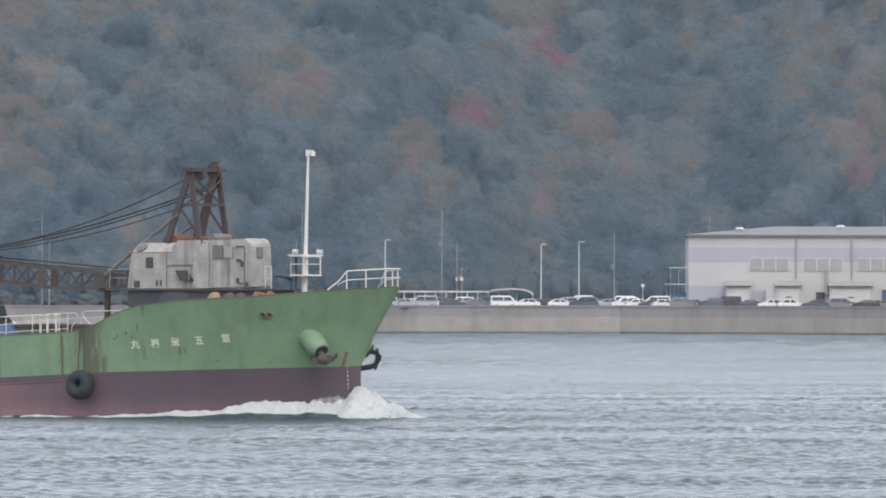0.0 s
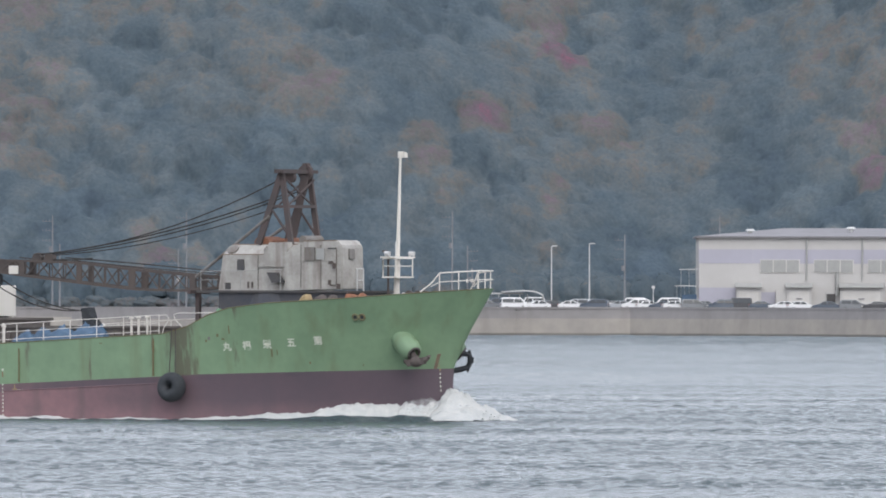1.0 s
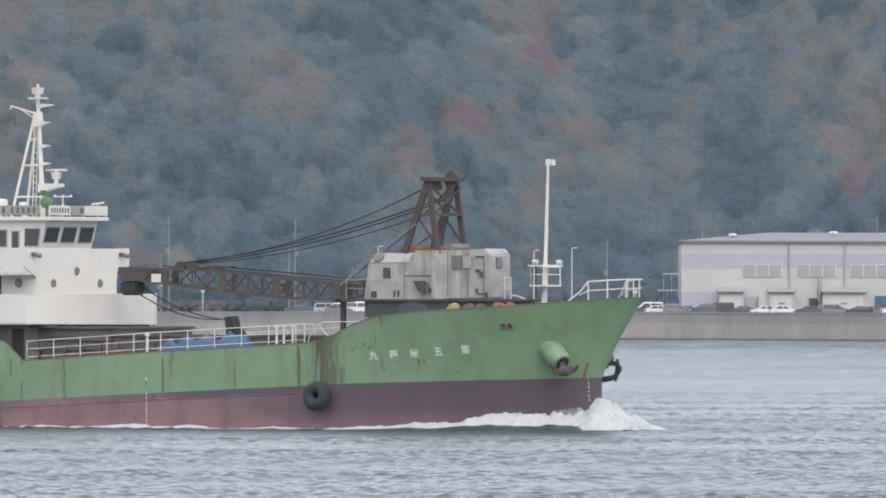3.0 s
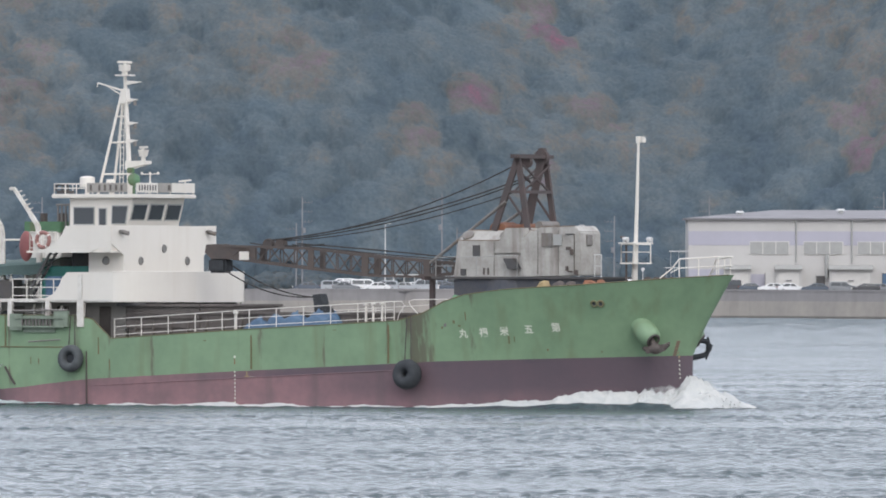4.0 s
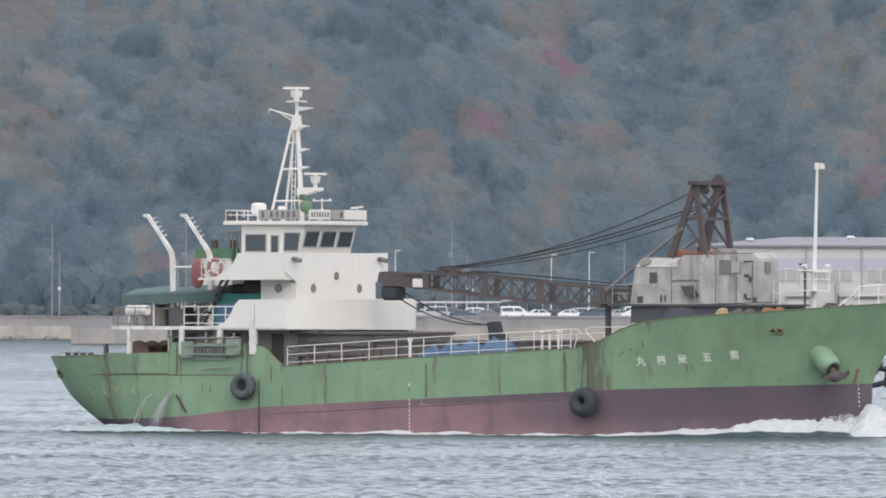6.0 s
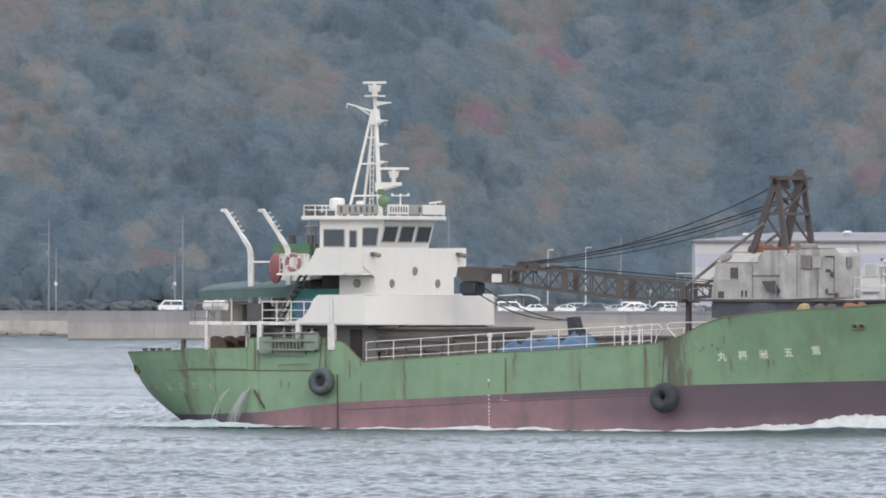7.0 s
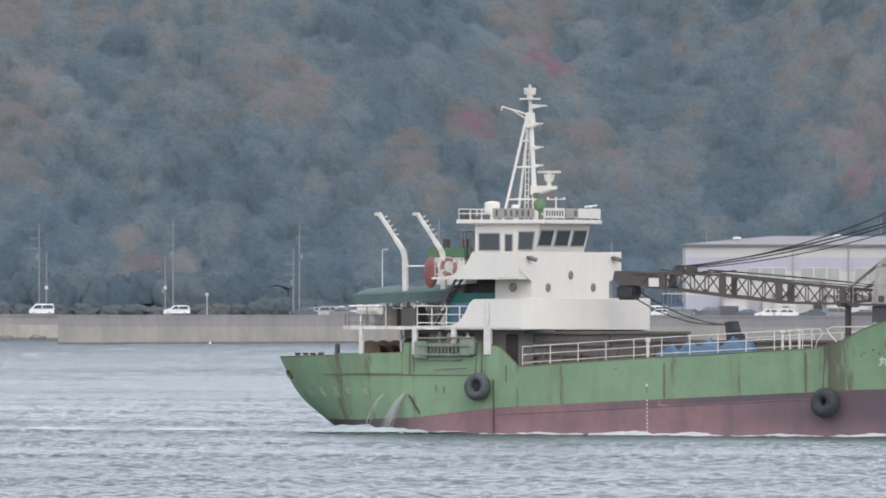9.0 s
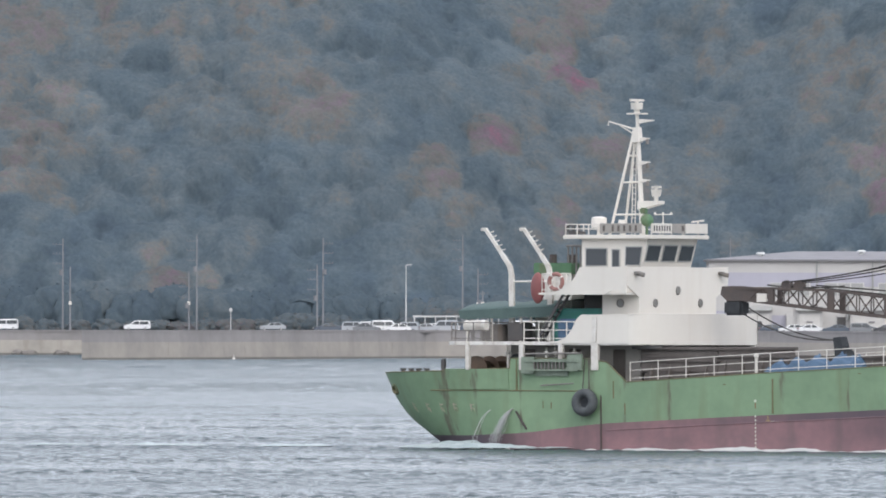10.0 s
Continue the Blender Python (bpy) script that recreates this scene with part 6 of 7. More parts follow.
# ---- forecastle ----
def forecastle():
    bm = bmesh.new()
    rod(bm, (42.0, 0, 6.3), (42.1, 0, 8.9), 0.17, 0.14, 14)
    rod(bm, (42.1, 0, 8.9), (42.25, 0, 14.2), 0.11, 0.065, 14)
    mast = part("foremast", bm, M_WHITE, ship, "tall white pole foremast")
    bm = bmesh.new()
    rod(bm, (42.25, 0, 14.1), (42.25, 0, 14.45), 0.15, None, 10)
    beam(bm, (42.25, 0, 14.4), (42.6, 0, 14.4), 0.06)
    rod(bm, (42.55, 0, 14.12), (42.55, 0, 14.36), 0.13, None, 10)
    part("masthead_lamp", bm, M_WHITE, mast)
    bm = bmesh.new()
    box(bm, 41.65, 42.55, -0.9, 0.9, 7.72, 7.8)
    box(bm, 41.8, 42.4, -1.3, 1.3, 8.78, 8.86)
    part("mast_platform", bm, M_WHITE, mast)
    rail(mast, [(41.7, -0.85, 7.8), (42.5, -0.85, 7.8), (42.5, 0.85, 7.8), (41.7, 0.85, 7.8), (41.7, -0.85, 7.8)], 0.95, 2, r=0.03)
    for y in (-1.25, 1.25):
        bm = bmesh.new()
        rod(bm, (42.1, y, 8.86), (42.1, y, 9.05), 0.06, 0.06, 10)
        rod(bm, (42.05, y, 9.05), (42.35, y, 9.0), 0.09, 0.13, 10)
        part("deck_flood_light", bm, M_LAMP, mast, "small flood light")
    bm = bmesh.new()
    pipe(bm, [(41.75, -0.4, 6.3), (41.75, -0.4, 9.0), (41.65, -0.4, 9.12), (41.4, -0.4, 9.14)], 0.06, 8)
    part("vent_gooseneck", bm, M_BOOM, ship, "dark gooseneck vent")
    # bow rail
    for s in (-1, 1):
        line = []
        for x in (46.0, 46.8, 47.55):
            q = hull_point(x, sheer(x))
            line.append((q.x - 0.05, (q.y + 0.12) * -s, sheer(x)))
        up = [Vector(p) + Vector((0, 0, 0.98)) for p in line]
        mid = [Vector(p) + Vector((0, 0, 0.5)) for p in line]
        q = hull_point(45.1, sheer(45.1))
        start = Vector((q.x, (q.y + 0.12) * -s, sheer(45.1) + 0.04))
        bend = start.lerp(up[0], 0.6) - Vector((0, 0, 0.12))
        bm = bmesh.new()
        pipe(bm, [start, bend, up[0]] + up[1:] + [Vector((48.0, 0, 8.1))], 0.036, 8)
        bow_rail = part("bow_railing", bm, M_WHITE, ship, "white bow railing")
        bm = bmesh.new()
        pipe(bm, [start.lerp(mid[0], 0.55), mid[0]] + mid[1:] + [Vector((48.0, 0, 7.65))], 0.026, 8)
        part("rail_bar", bm, M_WHITE, bow_rail)
        for p, u in zip(line, up):
            bm = bmesh.new()
            rod(bm, p, u, 0.034)
            part("rail_post", bm, M_WHITE, bow_rail)
    # winch, heap of rope and rusty gear behind the crane
    bm = bmesh.new()
    rod(bm, (43.6, -1.2, 6.75), (43.6, 1.2, 6.75), 0.2, None, 16)
    for y in (-1.3, -0.4, 0.4, 1.3):
        rod(bm, (43.6, y - 0.06, 6.75), (43.6, y + 0.06, 6.75), 0.3, None, 18)
    box(bm, 43.0, 44.2, -1.5, 1.5, 6.35, 6.6)
    part("windlass", bm, M_BOOM, ship, "dark rusty anchor windlass")
    for x, y, r, m in ((38.6, -3.6, 0.42, M_YELLOW), (39.4, -3.4, 0.4, M_BOOM), (40.1, -3.3, 0.35, M_BOOM), (41.0, -2.9, 0.38, M_RUST), (41.6, -2.7, 0.3, M_RUST), (33.9, -4.6, 0.3, M_GREEN_DARK)):
        bm = bmesh.new()
        z = sheer(x) - 0.1
        ball(bm, (x, y, z), r, 2, (1.1, 0.8, 1.05))
        for v in bm.verts:
            v.co += Vector((noise.noise(v.co * 3), noise.noise(v.co * 3 + Vector((7, 0, 0))), noise.noise(v.co * 3 + Vector((0, 9, 0))))) * 0.14
        part("deck_gear", bm, m, ship, "heap of rope and rusty gear")
    # hawse bolsters and anchors, both bows
    for s in (-1, 1):
        q = hull_point(44.9, 4.35)
        out = Vector((0.78, s * 0.35, -0.55)).normalized()
        tip = Vector((q.x, q.y * -s, 4.35)) + Vector((0.80, s * 0.44, -0.66))
        frame_m = Matrix.Translation(tip) @ out.to_track_quat("Z", "Y").to_matrix().to_4x4()
        bm = bmesh.new()
        rows = []
        for d, r in ((-2.7, 0.20), (-2.2, 0.40), (-1.6, 0.54), (-1.0, 0.61), (-0.5, 0.60), (-0.2, 0.53), (-0.05, 0.44), (0.0, 0.36), (-0.25, 0.30)):
            rows.append([bm.verts.new(frame_m @ Vector((r * math.cos(6.2832 * k / 24), r * math.sin(6.2832 * k / 24), d))) for k in range(24)])
        for a, b in zip(rows, rows[1:]):
            for k in range(24):
                bm.faces.new((a[k], a[(k + 1) % 24], b[(k + 1) % 24], b[k]))
        bm.faces.new(rows[0])
        bm.faces.new(rows[-1])
        bol = part("anchor_bolster", bm, M_GREEN, ship, "rounded green bolster round the anchor pipe", smooth=True)
        bm = bmesh.new()
        ring(bm, tip - out * 0.02, out, 0.34, 0.06, 20, 8)
        part("pipe_rim", bm, M_BOOM, bol)
        bm = bmesh.new()
        if s < 0:                                          # hangs close under its pipe
            head = tip + Vector((0.2, -0.12, -0.42))
            axis = Vector((0.98, 0.1, 0.14)).normalized()
            rod(bm, tip - out * 0.4, head, 0.17)
            beam(bm, head - axis * 0.5, head + axis * 0.5, 0.34, 0.36)
            ball(bm, head, 0.36, 2, (1.2, 0.8, 0.8))
            for k in (-1, 1):
                a = head + axis * 0.45 * k
                b = a + axis * 0.22 * k + Vector((0, 0.05, 0.12))
                rod(bm, a, b, 0.16, 0.12)
                rod(bm, b, b + Vector((0.04 * k, 0.12, 0.14 if k > 0 else 0.08)), 0.13, 0.05)
        else:                                              # stands clear of the bow, flukes turned back to the hull
            e = Vector((0.62, 0.78, 0.0))
            head = tip + e * 0.5 + Vector((0, 0, -0.28))
            pipe(bm, [head - e * 1.0 + Vector((0, 0, -0.62)), head - e * 0.6 + Vector((0, 0, -0.56)), head - e * 0.2 + Vector((0, 0, -0.45)), head + Vector((0, 0, -0.12)),
                      head - e * 0.12 + Vector((0, 0, 0.22)), head - e * 0.5 + Vector((0, 0, 0.3)), tip - out * 0.3], 0.15, 8)
            rod(bm, head + Vector((0, 0, -0.2)), head - e * 0.1 + Vector((0, 0, 0.48)), 0.17, 0.06)
            rod(bm, head + Vector((0, 0, 0.1)), head - e * 0.2 + Vector((0, 0, -0.72)), 0.2, 0.05)
        part("anchor", bm, M_BOOM if s < 0 else M_BLACK, bol, "dark stockless anchor")
    # mooring pipe
    for s in (-1, 1):
        for dx in (-0.18, 0.18):
            q = hull_point(42.2 + dx, 5.63)
            bm = bmesh.new()
            ring(bm, (q.x, (q.y - 0.02) * -s, 5.63), (0.25, s, -0.3), 0.15, 0.06, 18, 8)
            f = part("fairlead", bm, M_STAIN, ship, "dark oval mooring pipe")
            # black disc fills the ring in place of the shade inside the pipe
            bm = bmesh.new()
            c = Vector((q.x, (q.y - 0.02) * -s, 5.63))
            n = Vector((0.25, s, -0.3)).normalized()
            rod(bm, c - n * 0.1, c + n * 0.02, 0.15, None, 16)
            part("pipe_mouth", bm, M_BLACK, f)


forecastle()


# ---- markings on the hull ----
def on_shell(x, z, lift=0.02):
    q = hull_point(x, z)
    e = hull_point(x + 0.1, z) - q
    u = hull_point(x, z + 0.1) - q
    n = e.cross(u).normalized()
    if n.y > 0:
        n = -n
    return q + n * lift


def shell_x(x, z):
    """Nominal length at which the shell lies at x."""
    a = x
    for _ in range(8):
        a += x - hull_point(a, z).x
    return a


def mark(x, z, w, h, mat, name="draught_mark"):
    bm = bmesh.new()
    a = shell_x(x, z)
    loop = [(a - w / 2, z - h / 2), (a + w / 2, z - h / 2), (a + w / 2, z + h / 2), (a - w / 2, z + h / 2)]
    f = [bm.verts.new(on_shell(p, q, 0.022)) for p, q in loop]
    b = [bm.verts.new(on_shell(p, q, -0.02)) for p, q in loop]
    bm.faces.new(f)
    for i in range(4):
        bm.faces.new((f[i], b[i], b[(i + 1) % 4], f[(i + 1) % 4]))
    return part(name, bm, mat, ship)


def markings():
    for k, ch in enumerate("\u4e38\u798f\u6804\u4e94\u7b2c"):
        cu = bpy.data.curves.new("character", "FONT")
        cu.body, cu.size, cu.align_x, cu.align_y = ch, 0.5, "CENTER", "CENTER"
        cu.offset = 0.012
        tmp = new("character", cu)
        bpy.context.view_layer.update()
        me = bpy.data.meshes.new_from_object(tmp.evaluated_get(bpy.context.evaluated_depsgraph_get()))
        bpy.data.objects.remove(tmp)
        x0 = (34.4, 35.55, 36.7, 38.05, 39.5)[k]
        z0 = (4.02, 4.08, 4.15, 4.25, 4.36)[k]
        bm = bmesh.new()
        bm.from_mesh(me)
        bmesh.ops.triangulate(bm, faces=bm.faces[:])
        for v in bm.verts:
            z = z0 + v.co.y
            v.co = on_shell(shell_x(x0 + v.co.x, z), z, 0.025)
        part("character", bm, M_MARK, ship, "white painted character of the ship's name")
    for k in range(9):
        mark(20.45, 0.35 + k * 0.2, 0.07, 0.09, M_MARK)
    mark(20.45, 2.75, 0.12, 0.12, M_MARK)
    mark(20.45, 2.5, 0.05, 0.3, M_RUST)
    mark(21.2, 1.72, 0.28, 0.07, M_YELLOW, "load_line")
    mark(21.2, 1.85, 0.06, 0.25, M_YELLOW, "load_line")
    mark(21.6, 1.68, 0.4, 0.05, M_MARK, "load_line")
    for k in range(9):
        mark(45.05, 1.75 + k * 0.22, 0.06 + 0.02 * (k % 2), 0.1, M_MARK if k < 5 else M_YELLOW)
    mark(45.02, 3.3, 0.2, 0.8, M_WINCH, "rust_run")
    for k, x in enumerate((-1.4, -0.2, 0.9, 1.9, 3.1)):
        for dx, dz, w, h in ((0, 0, 0.3, 0.06), (0, 0.18, 0.26, 0.06), (-0.08, 0.05, 0.07, 0.42), (0.12, -0.1, 0.07, 0.25)):
            mark(x + dx, 2.28 + dz, w, h, M_MARK_OLD, "worn_lettering")
    bm = bmesh.new()
    a, b = on_shell(5.85, 2.15, 0.05), on_shell(6.45, 1.2, 0.05)
    beam(bm, a, b, 0.06, 0.1)
    part("discharge_pipe", bm, M_AFRAME, ship, "dark discharge pipe on the quarter")
    for x, z, w, h in ((33.9, 4.65, 0.12, 0.16), (34.6, 4.95, 0.06, 0.45), (33.2, 4.35, 0.10, 0.12), (38.9, 3.2, 0.09, 0.12), (41.6, 3.1, 0.08, 0.1),
                       (34.2, 4.45, 0.16, 0.1), (11.9, 3.3, 0.08, 0.9), (12.6, 2.3, 0.06, 0.6), (7.6, 2.5, 0.05, 0.4), (8.1, 2.45, 0.05, 0.35), (2.2, 3.75, 0.07, 0.7),
                       (26.7, 4.2, 0.2, 0.05), (18.6, 3.6, 0.16, 0.05)):
        mark(x, z, w, h, M_STAIN, "scar")
    mark(36.9, 3.72, 0.1, 0.4, M_STAIN, "rust_run")
    mark(37.2, 3.75, 0.06, 0.3, M_STAIN, "rust_run")
    q = hull_point(-3.4, 3.25)
    for s in (-1, 1):
        bm = bmesh.new()
        ring(bm, (q.x, (q.y - 0.02) * -s, 3.25), (-0.5, s, -0.3), 0.22, 0.09, 16, 8)
        part("fairlead", bm, M_STAIN, ship, "rusty mooring pipe at the stern")


markings()


# parts that carry pieces of their own hang from the ship itself
def flatten_ship():
    for ob in list(bpy.data.objects):
        if ob.parent and ob.parent.parent and ob.parent.parent.parent is ship:
            ob.parent.parent = ship


flatten_ship()

# ---- warehouse on the quay ----
def warehouse():
    y0, g = 2400.0, QUAY
    x0, x1 = 40.1, 98.0
    wh = thing("warehouse", "white and lilac warehouse with a low grey hipped roof", "building")

    def slab(name, a, b, z0, z1, d, mat, parent=wh, label="", depth=0.3):
        bm = bmesh.new()
        box(bm, a, b, y0 - d, y0 - d + depth, z0, z1, 0.02)
        return part(name, bm, mat, parent, label)

    bm = bmesh.new()
    box(bm, x0, x1, y0, y0 + 30, g, 15.85)
    part("wall", bm, M_CLAD, wh, "white sheet cladding")
    for a in np.arange(x0, x1, 8.85):
        slab("cladding_band", a, min(a + 8.83, x1), 11.7, 14.0, 0.05, M_LILAC, wh, "pale lilac cladding")
    slab("cladding_band", x0, 46.1, g, 7.75, 0.05, M_LILAC)
    slab("cladding_band", 50.3, 52.6, g, 7.0, 0.05, M_LILAC)
    bm = bmesh.new()
    ax, bx, ay, by = x0 - 0.5, x1 + 0.5, y0 - 0.6, y0 + 30.6
    lo = [bm.verts.new(p) for p in ((ax, ay, 15.85), (bx, ay, 15.85), (bx, by, 15.85), (ax, by, 15.85))]
    ed = [bm.verts.new(p) for p in ((ax, ay, 16.15), (bx, ay, 16.15), (bx, by, 16.15), (ax, by, 16.15))]
    ri = [bm.verts.new((54.5, y0 + 15, 17.55)), bm.verts.new((x1 - 14, y0 + 15, 17.55))]
    bm.faces.new(lo)
    for i in range(4):
        j = (i + 1) % 4
        bm.faces.new((lo[i], lo[j], ed[j], ed[i]))
    bm.faces.new((ed[0], ed[1], ri[1], ri[0]))
    bm.faces.new((ed[1], ed[2], ri[1]))
    bm.faces.new((ed[2], ed[3], ri[0], ri[1]))
    bm.faces.new((ed[3], ed[0], ri[0]))
    roof = part("roof", bm, M_ROOF, wh, "grey sheet-metal roof")
    for x, yy, z in ((48.6, 6.0, 16.6), (65.2, 9.0, 17.0), (82.0, 9.0, 17.0)):
        bm = bmesh.new()
        rod(bm, (x, y0 + yy, z - 0.4), (x, y0 + yy, z + 0.45), 0.45, None, 14)
        rod(bm, (x, y0 + yy, z + 0.45), (x, y0 + yy, z + 0.75), 0.85, 0.5, 14)
        part("roof_vent", bm, M_LAMP, roof, "round white roof ventilator")
    for k in range(5):
        a = 50.1 + 8.8 * k
        if a + 6.5 > x1:
            break
        w = slab("window", a, a + 6.5, 10.15, 12.35, 0.12, M_SHUTTER, wh, "wide three-pane window", 0.2)
        for j in range(3):
            slab("pane", a + 0.08 + j * 2.14, a + 2.06 + j * 2.14, 10.25, 12.25, 0.18, M_BLIND, w, "", 0.05)
    for x in (57.7, 66.8, 75.8, 84.6):
        bm = bmesh.new()
        rod(bm, (x, y0 - 0.25, 15.8), (x, y0 - 0.25, 8.9), 0.14)
        part("downpipe", bm, M_BLIND, wh)
    for a, b, top in ((46.2, 50.2, 7.75), (54.4, 58.5, 7.75), (63.1, 70.1, 7.75)):
        d = slab("loading_bay", a, b, g, top, 2.2, M_CLAD, wh, "white loading bay box", 2.2)
        slab("shutter", a + 0.4, b - 0.4, g, top - 0.5, 2.26, M_SHUTTER, d, "", 0.1)
        bm = bmesh.new()
        prism(bm, [(y0 - 3.0, top), (y0 - 3.0, top + 0.1), (y0 - 0.3, top + 0.75), (y0 - 0.3, top)], "x", a - 0.15, b + 0.15)
        part("awning", bm, M_BLIND, d, "grey sheet awning")
        slab("bay_lamp", (a + b) / 2 - 0.5, (a + b) / 2 + 0.5, top - 1.9, top - 1.7, 2.45, M_ROOF, d, "", 0.25)
    slab("lean_to", 52.7, 54.4, g, 7.3, 1.6, M_CLAD, wh, "", 1.6)
    # no opening here: a dark slab stands for the unlit doorway
    slab("door", 61.0, 62.4, g, 6.75, 0.12, M_DARK, wh, "dark slab painted as the shade in an open doorway", 0.2)
    slab("door_frame", 60.8, 61.0, g, 6.95, 0.15, M_BLIND, wh, "", 0.2)
    bm = bmesh.new()
    rod(bm, (62.7, y0 - 0.5, 10.2), (62.7, y0 - 0.5, 6.4), 0.3, None, 12)
    part("duct", bm, M_BLIND, wh, "grey vertical duct")
    w = slab("window", 71.7, 74.2, 5.3, 7.2, 0.14, M_GREYSTEEL, wh, "", 0.2)
    slab("pane", 71.8, 74.1, 5.4, 7.1, 0.18, M_BLUE, w, "", 0.05)
    for z, a in ((10.65, 37.0), (7.95, 36.3)):
        bm = bmesh.new()
        box(bm, a, 40.1, y0 + 1, y0 + 7, z, z + 0.14)
        for x in (a + 0.3, a + 1.6):
            rod(bm, (x, y0 + 6.5, g), (x, y0 + 6.5, z), 0.035)
        part("side_canopy", bm, M_LAMP, wh, "thin canopy beside the warehouse")
    slab("stack_of_crates", 37.4, 39.8, g, 6.6, -2.0, M_BLUE, wh, "", 1.5)


warehouse()


# ---- carport ----
def carport():
    y = 2442.0
    cp = thing("carport", "long open carport with a thin white roof on posts", "carport")
    for a, b in ((-8.5, -1.0), (-0.9, 6.6), (6.7, 11.6)):
        bm = bmesh.new()
        box(bm, a, b, y, y + 5, 6.55, 6.85, 0.03)
        part("roof_panel", bm, M_LAMP, cp)
    bm = bmesh.new()
    prism(bm, [(8.0, 7.05), (11.5, 7.3), (13.4, 7.2), (14.6, 6.8), (15.1, 6.2), (14.95, 6.15), (14.4, 6.6), (13.3, 6.98), (11.5, 7.08), (8.0, 6.86)], "y", y - 3, y + 3)
    part("curved_roof", bm, M_LAMP, cp, "curved white roof end")
    for x in list(np.arange(-8.2, 11.5, 1.75)) + [12.3, 14.9]:
        bm = bmesh.new()
        rod(bm, (x, y + 0.3, QUAY), (x, y + 0.3, 6.6), 0.11)
        part("post", bm, M_LAMP, cp)


carport()


def street_lamps():
    first = None
    for x, yy, top in ((-9.6, 2440, 15.2), (16.2, 2425, 14.5), (22.4, 2420, 14.9)):
        lamp = thing("street_lamp", "slim pale lamp post with a short arm", "street lamp", "lamps along the quay", at=pose(x, yy, QUAY))
        h = top - QUAY
        bm = bmesh.new()
        rod(bm, (0, 0, 0), (0, 0, h), 0.13, 0.08, 10)
        part("post", bm, M_LAMP, lamp)
        bm = bmesh.new()
        beam(bm, (-0.1, 0, h), (0.75, 0, h + 0.05), 0.1)
        box(bm, 0.1, 0.95, -0.15, 0.15, h - 0.02, h + 0.16, 0.04)
        part("lamp_head", bm, M_LAMP, lamp)
    for x, yy in ((32.6, 2395), (-39.3, 2478)):
        sign = thing("round_sign", "small round sign on a thin post", "sign", at=pose(x, yy, QUAY))
        bm = bmesh.new()
        rod(bm, (0, 0, 0), (0, 0, 3.4), 0.07)
        part("post", bm, M_LAMP, sign)
        bm = bmesh.new()
        rod(bm, (0, -0.06, 3.6), (0, 0.06, 3.6), 0.3, None, 20)
        part("disc", bm, M_LAMP, sign)


street_lamps()


def utility_poles():
    for x, yy, top, arm in ((-68.3, 2502, 19.8, -1), (-45.5, 2502, 20.4, -1), (-24.0, 2504, 20.0, 1), (-0.2, 2500, 20.6, -1), (2.4, 2498, 14.8, 1), (3.2, 2496, 11.0, 0), (29.2, 2505, 16.8, -1),
                            (45.3, 2500, 20.2, -1), (75.0, 2500, 21.0, -1), (-67.0, 2500, 15.0, 0), (-46.8, 2500, 14.2, -1), (-25.0, 2503, 15.5, -1)):
        p = thing("utility_pole", "grey concrete utility pole with cross-arms", "utility pole", "poles along the road", at=pose(x, yy, QUAY))
        h = top - QUAY
        bm = bmesh.new()
        rod(bm, (0, 0, 0), (0, 0, h), 0.17, 0.11, 10)
        part("pole", bm, M_POLE, p)
        if arm:
            for k, dz in enumerate((1.0, 2.6, 4.3)):
                if dz > h - 5:
                    break
                bm = bmesh.new()
                beam(bm, (0.2 * -arm, 0, h - dz), (1.6 * arm, 0, h - dz), 0.07)
                for q in (0.5, 1.1, 1.65):
                    rod(bm, (q * arm, 0, h - dz), (q * arm, 0, h - dz + 0.3), 0.06, 0.04)
                part("cross_arm", bm, M_POLE, p)
            bm = bmesh.new()
            rod(bm, (0.3 * arm, -0.2, h - 6.2), (0.3 * arm, -0.2, h - 5.3), 0.3, None, 12)
            part("transformer", bm, M_POLE, p)
        if top < 15.5:
            bm = bmesh.new()
            box(bm, -0.25, 0.25, -0.3, -0.1, 4.4, 5.0, 0.03)
            part("junction_box", bm, M_WHITE, p)


utility_poles()


